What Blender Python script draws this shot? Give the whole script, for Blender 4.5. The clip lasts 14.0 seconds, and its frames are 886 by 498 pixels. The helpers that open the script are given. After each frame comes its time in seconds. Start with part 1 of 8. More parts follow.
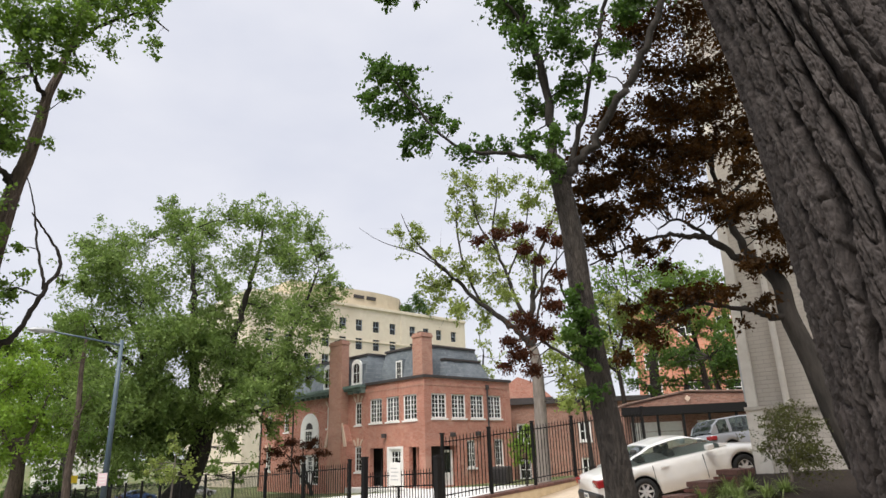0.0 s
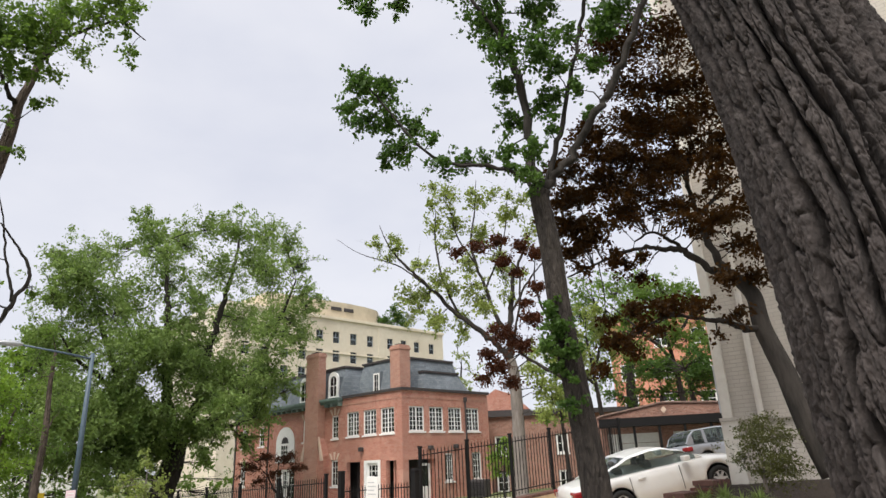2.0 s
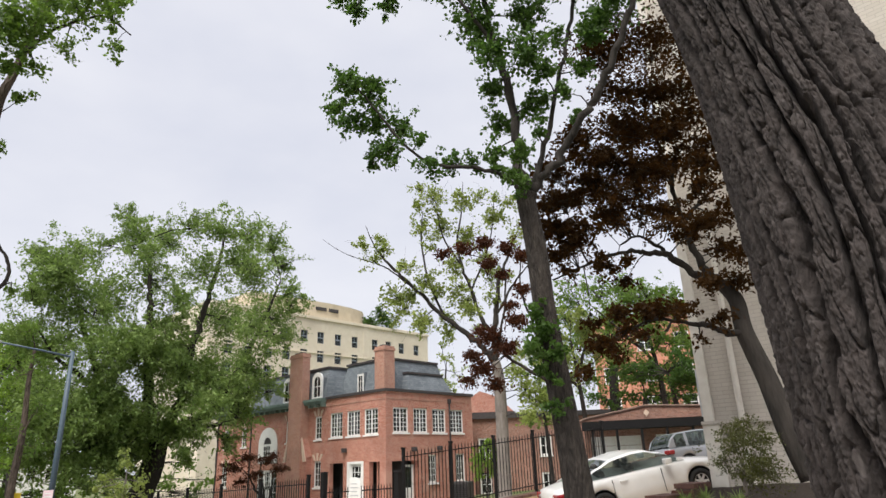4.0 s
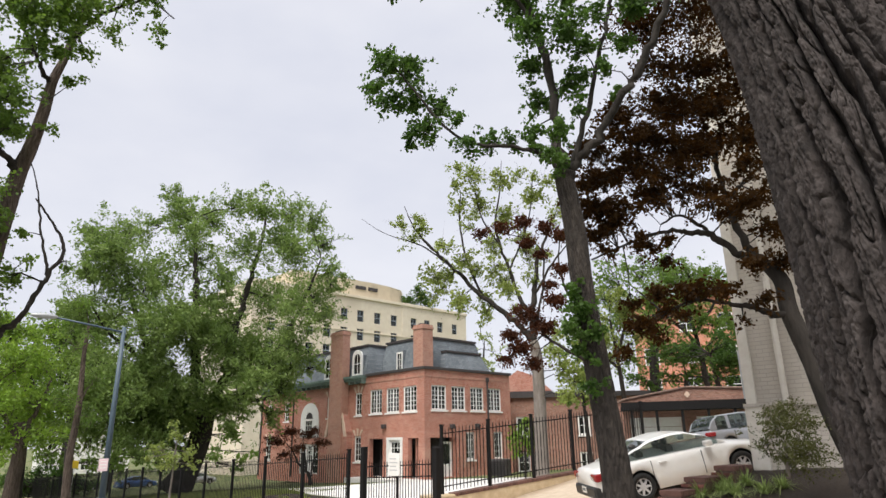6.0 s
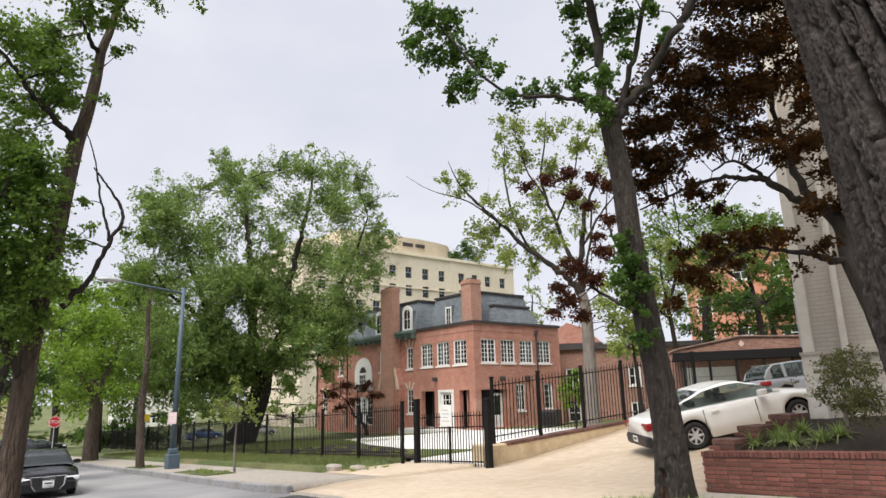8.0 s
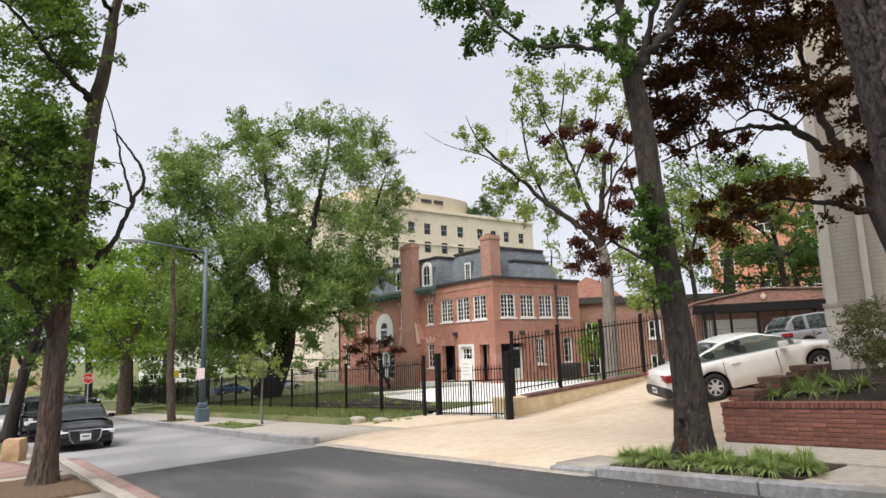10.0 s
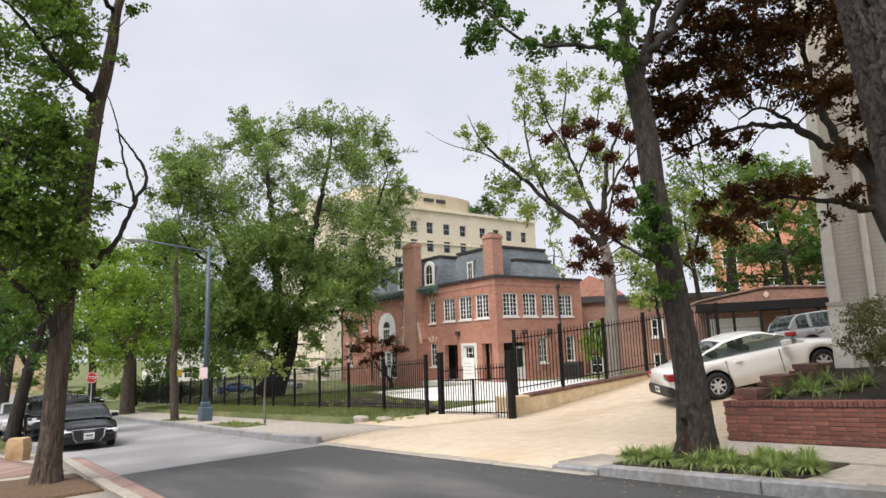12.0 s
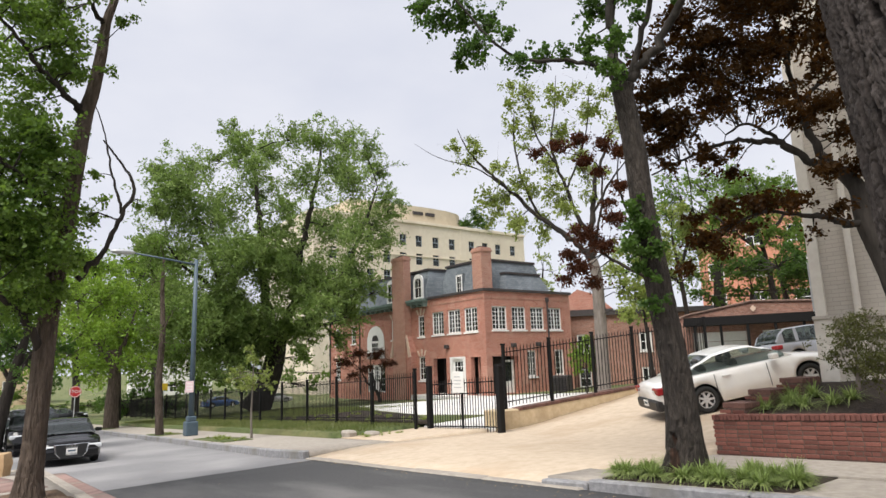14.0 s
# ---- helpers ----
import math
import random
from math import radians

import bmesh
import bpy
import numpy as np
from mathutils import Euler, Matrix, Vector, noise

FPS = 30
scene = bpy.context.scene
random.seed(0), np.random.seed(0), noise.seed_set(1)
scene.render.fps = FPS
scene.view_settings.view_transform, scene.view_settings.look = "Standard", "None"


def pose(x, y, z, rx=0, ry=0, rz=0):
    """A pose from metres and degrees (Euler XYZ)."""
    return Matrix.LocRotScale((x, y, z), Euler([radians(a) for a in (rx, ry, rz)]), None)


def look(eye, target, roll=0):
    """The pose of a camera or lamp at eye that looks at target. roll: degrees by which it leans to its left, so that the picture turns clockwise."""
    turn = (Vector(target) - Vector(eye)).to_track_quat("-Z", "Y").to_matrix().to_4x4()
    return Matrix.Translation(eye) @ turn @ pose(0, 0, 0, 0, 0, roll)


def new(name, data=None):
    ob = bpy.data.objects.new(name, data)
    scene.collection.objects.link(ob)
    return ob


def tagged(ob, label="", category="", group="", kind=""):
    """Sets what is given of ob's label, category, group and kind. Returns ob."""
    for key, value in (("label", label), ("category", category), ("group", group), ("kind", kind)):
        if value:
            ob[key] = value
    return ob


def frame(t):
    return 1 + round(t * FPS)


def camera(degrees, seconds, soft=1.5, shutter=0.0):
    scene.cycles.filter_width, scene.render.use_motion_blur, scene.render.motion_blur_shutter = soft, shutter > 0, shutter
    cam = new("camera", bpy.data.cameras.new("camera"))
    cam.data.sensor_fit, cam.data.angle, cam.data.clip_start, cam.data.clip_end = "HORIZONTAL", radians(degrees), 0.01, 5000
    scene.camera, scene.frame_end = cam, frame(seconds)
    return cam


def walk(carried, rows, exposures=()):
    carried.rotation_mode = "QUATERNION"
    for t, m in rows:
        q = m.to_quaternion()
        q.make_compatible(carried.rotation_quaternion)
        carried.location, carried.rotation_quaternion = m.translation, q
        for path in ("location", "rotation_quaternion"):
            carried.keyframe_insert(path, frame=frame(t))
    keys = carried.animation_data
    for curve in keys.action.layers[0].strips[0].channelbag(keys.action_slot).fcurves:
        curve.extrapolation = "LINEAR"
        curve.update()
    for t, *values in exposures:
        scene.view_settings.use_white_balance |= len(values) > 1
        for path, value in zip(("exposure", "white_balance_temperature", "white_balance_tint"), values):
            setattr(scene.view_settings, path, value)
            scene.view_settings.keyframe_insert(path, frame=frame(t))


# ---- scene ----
cam = camera(70.21, 14.0)
PATH = [
    (0, pose(-0.038, 0.015, 1.630, 107.61, 1.84, 47.26)),
    (0.5, pose(-0.042, 0.017, 1.633, 107.95, 2.02, 46.91)),
    (1, pose(-0.046, 0.013, 1.632, 108.22, 2.15, 46.44)),
    (1.5, pose(-0.049, 0.020, 1.638, 108.42, 2.28, 45.92)),
    (2, pose(-0.052, 0.015, 1.635, 108.62, 2.31, 45.32)),
    (2.5, pose(-0.054, 0.020, 1.635, 108.87, 2.28, 44.75)),
    (3, pose(-0.054, 0.018, 1.633, 109.07, 2.24, 44.26)),
    (5.3, pose(-0.062, 0.022, 1.631, 107.82, 1.39, 44.29)),
    (5.5, pose(-0.057, 0.022, 1.630, 107.56, 1.18, 45.01)),
    (6, pose(-0.026, 0.011, 1.623, 106.92, 0.90, 47.20)),
    (6.5, pose(-0.004, 0.003, 1.623, 106.24, 0.90, 49.31)),
    (7, pose(-0.001, 0.004, 1.624, 105.40, 1.11, 50.62)),
    (7.5, pose(0.001, 0.004, 1.624, 104.33, 1.31, 51.27)),
    (8, pose(-0.000, 0.006, 1.622, 102.94, 1.46, 51.69)),
    (8.5, pose(0.000, 0.000, 1.620, 101.60, 1.55, 52.09)),
    (11, pose(0.004, 0.001, 1.619, 98.52, 2.09, 53.98)),
    (11.5, pose(0.007, -0.001, 1.616, 98.63, 2.05, 53.97)),
    (12, pose(0.006, 0.005, 1.620, 98.93, 2.01, 53.75)),
    (12.5, pose(0.011, 0.009, 1.619, 99.23, 1.96, 53.45)),
    (13, pose(0.009, 0.010, 1.622, 99.53, 1.97, 53.11)),
    (13.5, pose(-0.004, 0.004, 1.619, 99.83, 1.98, 52.85)),
    (14, pose(-0.007, 0.001, 1.620, 100.10, 1.98, 52.73)),
]
walk(cam, PATH)

# ---- world and light: a bright overcast sky ----
world = bpy.data.worlds.new("overcast")
scene.world = world
world.use_nodes = True
wt = world.node_tree
wt.nodes.clear()
SUN_EL, SUN_ROT = radians(58), radians(158)


def wnode(kind, **sockets):
    n = wt.nodes.new(kind)
    for k, v in sockets.items():
        n.inputs[k.replace("_", " ")].default_value = v
    return n


sky = wt.nodes.new("ShaderNodeTexSky")
sky.sky_type, sky.sun_disc, sky.sun_elevation, sky.sun_rotation = "NISHITA", False, SUN_EL, SUN_ROT
sky_dim = wnode("ShaderNodeVectorMath")
sky_dim.operation = "SCALE"
sky_dim.inputs["Scale"].default_value = 0.05
wt.links.new(sky.outputs[0], sky_dim.inputs[0])
wcoord = wt.nodes.new("ShaderNodeTexCoord")
wmap = wnode("ShaderNodeMapping", Scale=(1.0, 1.0, 2.2))
cloud = wnode("ShaderNodeTexNoise", Scale=2.1, Detail=5.0, Roughness=0.5)
cramp = wt.nodes.new("ShaderNodeValToRGB")
cramp.color_ramp.elements[0].position, cramp.color_ramp.elements[0].color = 0.32, (0.375, 0.385, 0.435, 1)
cramp.color_ramp.elements[1].position, cramp.color_ramp.elements[1].color = 0.68, (0.465, 0.465, 0.492, 1)
wmix = wt.nodes.new("ShaderNodeMixRGB")
wmix.inputs[0].default_value = 0.90
wbg = wnode("ShaderNodeBackground", Strength=1.0)
wout = wt.nodes.new("ShaderNodeOutputWorld")
wt.links.new(wcoord.outputs["Generated"], wmap.inputs[0])
wt.links.new(wmap.outputs[0], cloud.inputs["Vector"])
wt.links.new(cloud.outputs["Fac"], cramp.inputs[0])
wt.links.new(sky_dim.outputs[0], wmix.inputs[1])
wt.links.new(cramp.outputs[0], wmix.inputs[2])
wt.links.new(wmix.outputs[0], wbg.inputs[0])
wt.links.new(wbg.outputs[0], wout.inputs[0])

sun_data = bpy.data.lights.new("sun", "SUN")
sun_data.energy, sun_data.angle, sun_data.color = 2.25, radians(35), (1.0, 0.96, 0.90)
sun = new("sun", sun_data)
sun.matrix_world = look((0, 0, 60), (-14, 34, 0))
scene.view_settings.exposure = 1.04

# ---- materials ----


def material(name, color, color2=None, scale=3.0, detail=6.0, rough=0.8, bump=0.0, bump_scale=None, metal=0.0,
             stain=None, stain_scale=0.4, stain_at=(0.5, 0.7), stretch=(1, 1, 1), island=0.0, obj=0.0, spec=0.5, bump_dist=0.02):
    """A surface with grain between two colours, larger stains, relief and chance differences between pieces."""
    m = bpy.data.materials.new(name)
    m.use_nodes = True
    nt = m.node_tree
    b = nt.nodes["Principled BSDF"]
    b.inputs["Roughness"].default_value, b.inputs["Metallic"].default_value = rough, metal
    b.inputs["Specular IOR Level"].default_value = spec
    tc = nt.nodes.new("ShaderNodeTexCoord")
    mp = nt.nodes.new("ShaderNodeMapping")
    mp.inputs["Scale"].default_value = stretch
    nt.links.new(tc.outputs["Object"], mp.inputs[0])
    n1 = nt.nodes.new("ShaderNodeTexNoise")
    n1.inputs["Scale"].default_value, n1.inputs["Detail"].default_value = scale, detail
    n1.inputs["Roughness"].default_value = 0.62
    nt.links.new(mp.outputs[0], n1.inputs["Vector"])
    r1 = nt.nodes.new("ShaderNodeValToRGB")
    r1.color_ramp.elements[0].position, r1.color_ramp.elements[1].position = 0.33, 0.67
    r1.color_ramp.elements[0].color = (*color, 1)
    r1.color_ramp.elements[1].color = (*(color2 or color), 1)
    nt.links.new(n1.outputs["Fac"], r1.inputs[0])
    col = r1.outputs[0]
    if stain:
        n2 = nt.nodes.new("ShaderNodeTexNoise")
        n2.inputs["Scale"].default_value, n2.inputs["Detail"].default_value = stain_scale, 5.0
        nt.links.new(mp.outputs[0], n2.inputs["Vector"])
        r2 = nt.nodes.new("ShaderNodeValToRGB")
        r2.color_ramp.elements[0].position, r2.color_ramp.elements[1].position = stain_at
        r2.color_ramp.elements[0].color, r2.color_ramp.elements[1].color = (0, 0, 0, 1), (1, 1, 1, 1)
        nt.links.new(n2.outputs["Fac"], r2.inputs[0])
        mx = nt.nodes.new("ShaderNodeMixRGB")
        mx.inputs[2].default_value = (*stain, 1)
        nt.links.new(r2.outputs[0], mx.inputs[0])
        nt.links.new(col, mx.inputs[1])
        col = mx.outputs[0]
    if island or obj:
        hsv = nt.nodes.new("ShaderNodeHueSaturation")
        rnd = nt.nodes.new("ShaderNodeNewGeometry" if island else "ShaderNodeObjectInfo")
        mr = nt.nodes.new("ShaderNodeMapRange")
        amount = island or obj
        mr.inputs["To Min"].default_value, mr.inputs["To Max"].default_value = 1 - amount, 1 + amount
        nt.links.new(rnd.outputs["Random Per Island" if island else "Random"], mr.inputs["Value"])
        nt.links.new(mr.outputs[0], hsv.inputs["Value"])
        nt.links.new(col, hsv.inputs["Color"])
        col = hsv.outputs[0]
    nt.links.new(col, b.inputs["Base Color"])
    if bump:
        n3 = nt.nodes.new("ShaderNodeTexNoise")
        n3.inputs["Scale"].default_value, n3.inputs["Detail"].default_value = bump_scale or scale * 3, 5.0
        nt.links.new(mp.outputs[0], n3.inputs["Vector"])
        bp = nt.nodes.new("ShaderNodeBump")
        bp.inputs["Strength"].default_value, bp.inputs["Distance"].default_value = bump, bump_dist
        nt.links.new(n3.outputs["Fac"], bp.inputs["Height"])
        nt.links.new(bp.outputs[0], b.inputs["Normal"])
    return m


def leaf_material(name, color, color2, back, island=0.35, through_light=0.40, spec=0.25):
    m = material(name, color, color2, scale=0.9, detail=4, rough=0.55, island=island, spec=spec)
    nt = m.node_tree
    b, out = nt.nodes["Principled BSDF"], nt.nodes["Material Output"]
    tr = nt.nodes.new("ShaderNodeBsdfTranslucent")
    tr.inputs[0].default_value = (*back, 1)
    mx = nt.nodes.new("ShaderNodeMixShader")
    mx.inputs[0].default_value = through_light
    nt.links.new(b.outputs[0], mx.inputs[1])
    nt.links.new(tr.outputs[0], mx.inputs[2])
    nt.links.new(mx.outputs[0], out.inputs[0])
    return m


def brick_material(name, c1, c2, mortar, axis="xz", bump=0.4, w=0.21, h=0.067, gap=0.010, stain=None):
    """Brick courses at true size on a wall that runs along x or y."""
    m = material(name, c1, c2, rough=0.88)
    nt = m.node_tree
    b = nt.nodes["Principled BSDF"]
    tc = nt.nodes.new("ShaderNodeTexCoord")
    sp = nt.nodes.new("ShaderNodeSeparateXYZ")
    cb = nt.nodes.new("ShaderNodeCombineXYZ")
    nt.links.new(tc.outputs["Object"], sp.inputs[0])
    ad = nt.nodes.new("ShaderNodeMath")
    nt.links.new(sp.outputs[0], ad.inputs[0])
    nt.links.new(sp.outputs[1], ad.inputs[1])
    nt.links.new(ad.outputs[0], cb.inputs[0])
    nt.links.new(sp.outputs[2], cb.inputs[1])
    br = nt.nodes.new("ShaderNodeTexBrick")
    br.inputs["Color1"].default_value, br.inputs["Color2"].default_value = (*c1, 1), (*c2, 1)
    br.inputs["Mortar"].default_value = (*mortar, 1)
    br.inputs["Scale"].default_value = 1.0
    br.inputs["Brick Width"].default_value, br.inputs["Row Height"].default_value = w, h
    br.inputs["Mortar Size"].default_value = gap / 2
    nt.links.new(cb.outputs[0], br.inputs["Vector"])
    n = nt.nodes.new("ShaderNodeTexNoise")
    n.inputs["Scale"].default_value, n.inputs["Detail"].default_value = 0.55, 7.0
    nt.links.new(tc.outputs["Object"], n.inputs["Vector"])
    mr = nt.nodes.new("ShaderNodeMapRange")
    mr.inputs["To Min"].default_value, mr.inputs["To Max"].default_value = 0.66, 1.34
    nt.links.new(n.outputs["Fac"], mr.inputs["Value"])
    hsv = nt.nodes.new("ShaderNodeHueSaturation")
    nt.links.new(mr.outputs[0], hsv.inputs["Value"])
    nt.links.new(br.outputs["Color"], hsv.inputs["Color"])
    col = hsv.outputs[0]
    if stain:
        n2 = nt.nodes.new("ShaderNodeTexNoise")
        n2.inputs["Scale"].default_value, n2.inputs["Detail"].default_value = 0.9, 6.0
        nt.links.new(tc.outputs["Object"], n2.inputs["Vector"])
        r2 = nt.nodes.new("ShaderNodeValToRGB")
        r2.color_ramp.elements[0].position, r2.color_ramp.elements[1].position = 0.56, 0.72
        r2.color_ramp.elements[0].color, r2.color_ramp.elements[1].color = (0, 0, 0, 1), (0.6, 0.6, 0.6, 1)
        nt.links.new(n2.outputs["Fac"], r2.inputs[0])
        mx = nt.nodes.new("ShaderNodeMixRGB")
        mx.inputs[2].default_value = (*stain, 1)
        nt.links.new(r2.outputs[0], mx.inputs[0])
        nt.links.new(col, mx.inputs[1])
        col = mx.outputs[0]
    nt.links.new(col, b.inputs["Base Color"])
    bp = nt.nodes.new("ShaderNodeBump")
    bp.invert = True
    bp.inputs["Strength"].default_value, bp.inputs["Distance"].default_value = bump, 0.01
    nt.links.new(br.outputs["Fac"], bp.inputs["Height"])
    nt.links.new(bp.outputs[0], b.inputs["Normal"])
    return m


def glass_material(name, tint=(0.75, 0.82, 0.80), rough=0.03):
    m = material(name, tint, rough=rough)
    b = m.node_tree.nodes["Principled BSDF"]
    b.inputs["Transmission Weight"].default_value = 0.92
    b.inputs["IOR"].default_value = 1.45
    return m


M = dict(
    asphalt=material("asphalt", (0.045, 0.045, 0.047), (0.075, 0.074, 0.076), scale=45, rough=0.9, bump=0.5, bump_scale=160, bump_dist=0.006,
                     stain=(0.15, 0.146, 0.143), stain_scale=0.8, stain_at=(0.5, 0.74), stretch=(0.3, 1, 1)),
    asphalt_old=material("asphalt_old", (0.17, 0.17, 0.175), (0.235, 0.23, 0.235), scale=30, rough=0.9, bump=0.4, bump_scale=140, bump_dist=0.006,
                         stain=(0.34, 0.33, 0.33), stain_scale=0.35, stain_at=(0.5, 0.8)),
    concrete=material("concrete", (0.28, 0.25, 0.215), (0.39, 0.35, 0.30), scale=9, rough=0.9, bump=0.25, bump_scale=90, bump_dist=0.005,
                      stain=(0.28, 0.25, 0.22), stain_scale=0.8, stain_at=(0.52, 0.78)),
    concrete_tan=material("concrete_tan", (0.47, 0.375, 0.275), (0.575, 0.475, 0.365), scale=5, rough=0.88, bump=0.3, bump_scale=60, bump_dist=0.006,
                          stain=(0.40, 0.29, 0.19), stain_scale=0.55, stain_at=(0.5, 0.8)),
    concrete_white=material("concrete_white", (0.62, 0.60, 0.58), (0.72, 0.70, 0.68), scale=6, rough=0.85, bump=0.2, stain=(0.5, 0.48, 0.45), stain_scale=0.6, stain_at=(0.55, 0.8)),
    kerb=material("kerb_stone", (0.19, 0.19, 0.20), (0.33, 0.325, 0.33), scale=14, rough=0.85, bump=0.5, bump_scale=40, bump_dist=0.01,
                  stain=(0.20, 0.19, 0.17), stain_scale=1.6, stain_at=(0.5, 0.7)),
    stucco=material("retaining_render", (0.52, 0.40, 0.25), (0.64, 0.52, 0.35), scale=6, rough=0.9, bump=0.5, bump_scale=25, stain=(0.36, 0.25, 0.15), stain_scale=1.0),
    grass=material("grass", (0.06, 0.085, 0.025), (0.13, 0.16, 0.05), scale=7, rough=0.95, bump=1.0, bump_scale=60, bump_dist=0.05,
                   stain=(0.26, 0.23, 0.11), stain_scale=0.35, stain_at=(0.48, 0.72)),
    soil=material("mulch", (0.020, 0.014, 0.010), (0.06, 0.042, 0.03), scale=28, rough=0.95, bump=1.0, bump_scale=70, bump_dist=0.04),
    mulch_light=material("wood_chips", (0.08, 0.045, 0.025), (0.22, 0.14, 0.085), scale=40, rough=0.95, bump=1.0, bump_scale=80, bump_dist=0.03),
    house_brick=brick_material("house_brick", (0.33, 0.120, 0.082), (0.48, 0.215, 0.155), (0.52, 0.37, 0.30), stain=(0.50, 0.31, 0.24)),
    garage_brick=brick_material("garage_brick", (0.20, 0.095, 0.068), (0.33, 0.165, 0.12), (0.38, 0.29, 0.24)),
    orange_brick=brick_material("orange_brick", (0.50, 0.19, 0.11), (0.60, 0.26, 0.16), (0.55, 0.36, 0.28)),
    chimney_brick=brick_material("chimney_brick", (0.36, 0.17, 0.12), (0.47, 0.25, 0.18), (0.50, 0.36, 0.30)),
    painted_brick=brick_material("painted_brick", (0.50, 0.45, 0.39), (0.54, 0.49, 0.43), (0.42, 0.38, 0.33), bump=0.9),
    limestone=material("hotel_stone", (0.66, 0.58, 0.46), (0.73, 0.655, 0.535), scale=1.2, rough=0.85, stain=(0.60, 0.52, 0.41), stain_scale=0.15),
    trim=material("white_paint", (0.72, 0.71, 0.68), (0.82, 0.81, 0.79), scale=6, rough=0.55),
    cream_trim=material("cream_paint", (0.62, 0.57, 0.50), (0.70, 0.66, 0.59), scale=6, rough=0.6),
    stone_trim=material("sandstone", (0.58, 0.43, 0.33), (0.68, 0.53, 0.42), scale=8, rough=0.85),
    slate=brick_material("slate", (0.13, 0.15, 0.17), (0.19, 0.215, 0.235), (0.09, 0.10, 0.11), w=0.3, h=0.16, gap=0.012),
    copper=material("green_copper", (0.10, 0.15, 0.13), (0.17, 0.23, 0.20), scale=4, rough=0.7),
    roof_dark=material("dark_roof_metal", (0.035, 0.03, 0.03), (0.06, 0.05, 0.05), scale=6, rough=0.6),
    iron=material("black_iron", (0.006, 0.006, 0.007), (0.012, 0.011, 0.011), scale=30, rough=0.6, spec=0.2),
    pole_paint=material("blue_grey_paint", (0.055, 0.09, 0.12), (0.085, 0.12, 0.15), scale=12, rough=0.5),
    window_metal=material("grey_blue_frame", (0.20, 0.24, 0.28), (0.27, 0.31, 0.35), scale=5, rough=0.5),
    galvanised=material("grey_metal", (0.42, 0.43, 0.44), (0.52, 0.53, 0.54), scale=12, rough=0.45, metal=0.3),
    glass=glass_material("window_glass", (0.20, 0.23, 0.23)),
    # near-black colour stands in for the shade of unlit rooms behind panes
    room_gloom=material("painted_room_gloom", (0.03, 0.028, 0.026), (0.05, 0.047, 0.043), scale=2, rough=0.9),
    bark=material("grey_brown_bark", (0.026, 0.020, 0.016), (0.070, 0.056, 0.046), scale=16, rough=0.95, bump=1.0, bump_scale=26, bump_dist=0.16, stretch=(1, 1, 0.22)),
    bark_dark=material("dark_bark", (0.016, 0.013, 0.010), (0.045, 0.037, 0.031), scale=8, rough=0.95, bump=1.0, bump_scale=14, bump_dist=0.05, stretch=(1, 1, 0.25)),
    bark_left=material("brown_bark", (0.06, 0.043, 0.032), (0.15, 0.112, 0.086), scale=14, rough=0.95, bump=1.0, bump_scale=24, bump_dist=0.16, stretch=(1, 1, 0.22)),
    bark_near=material("furrowed_bark", (0.021, 0.0165, 0.015), (0.058, 0.0465, 0.043), scale=34, rough=0.95, bump=0.8, bump_scale=90, bump_dist=0.012, stretch=(1, 1, 0.6),
                       stain=(0.105, 0.090, 0.084), stain_scale=30, stain_at=(0.58, 0.8)),
    bark_pale=material("pale_bark", (0.13, 0.11, 0.095), (0.23, 0.20, 0.175), scale=9, rough=0.95, bump=0.8, bump_scale=14, bump_dist=0.05, stretch=(1, 1, 0.25)),
    leaf=leaf_material("leaf_green", (0.055, 0.110, 0.020), (0.150, 0.225, 0.050), (0.20, 0.33, 0.04)),
    leaf_dark=leaf_material("leaf_dark_green", (0.030, 0.068, 0.015), (0.080, 0.140, 0.030), (0.11, 0.22, 0.03)),
    leaf_willow=leaf_material("leaf_grey_green", (0.070, 0.120, 0.030), (0.24, 0.32, 0.10), (0.25, 0.37, 0.08), island=0.45),
    leaf_bright=leaf_material("leaf_bright_green", (0.09, 0.165, 0.02), (0.22, 0.33, 0.05), (0.30, 0.46, 0.05), island=0.45),
    leaf_pale=leaf_material("leaf_pale_green", (0.13, 0.175, 0.04), (0.29, 0.34, 0.10), (0.34, 0.42, 0.09)),
    leaf_red=leaf_material("leaf_dark_red", (0.016, 0.0095, 0.003), (0.042, 0.021, 0.006), (0.14, 0.055, 0.008), through_light=0.28, spec=0.08),
    leaf_plum=leaf_material("leaf_plum_red", (0.030, 0.012, 0.006), (0.072, 0.027, 0.013), (0.16, 0.048, 0.018), through_light=0.25, spec=0.1),
    rotten_wood=material("rotten_wood", (0.012, 0.007, 0.005), (0.085, 0.042, 0.024), scale=14, rough=0.95, bump=1.0, bump_scale=30, bump_dist=0.05, stretch=(1, 1, 0.3)),
    shingle=brick_material("brown_shingle", (0.15, 0.095, 0.075), (0.22, 0.145, 0.115), (0.09, 0.06, 0.05), w=0.3, h=0.13, gap=0.014),
    leaf_olive=leaf_material("leaf_olive", (0.045, 0.055, 0.018), (0.10, 0.105, 0.035), (0.13, 0.14, 0.03)),
    blade=leaf_material("grass_blade", (0.12, 0.185, 0.04), (0.40, 0.47, 0.19), (0.30, 0.40, 0.11), island=0.6),
)

# ---- helpers for building ----
PLAN = 1.2  # metres to one unit of the plan


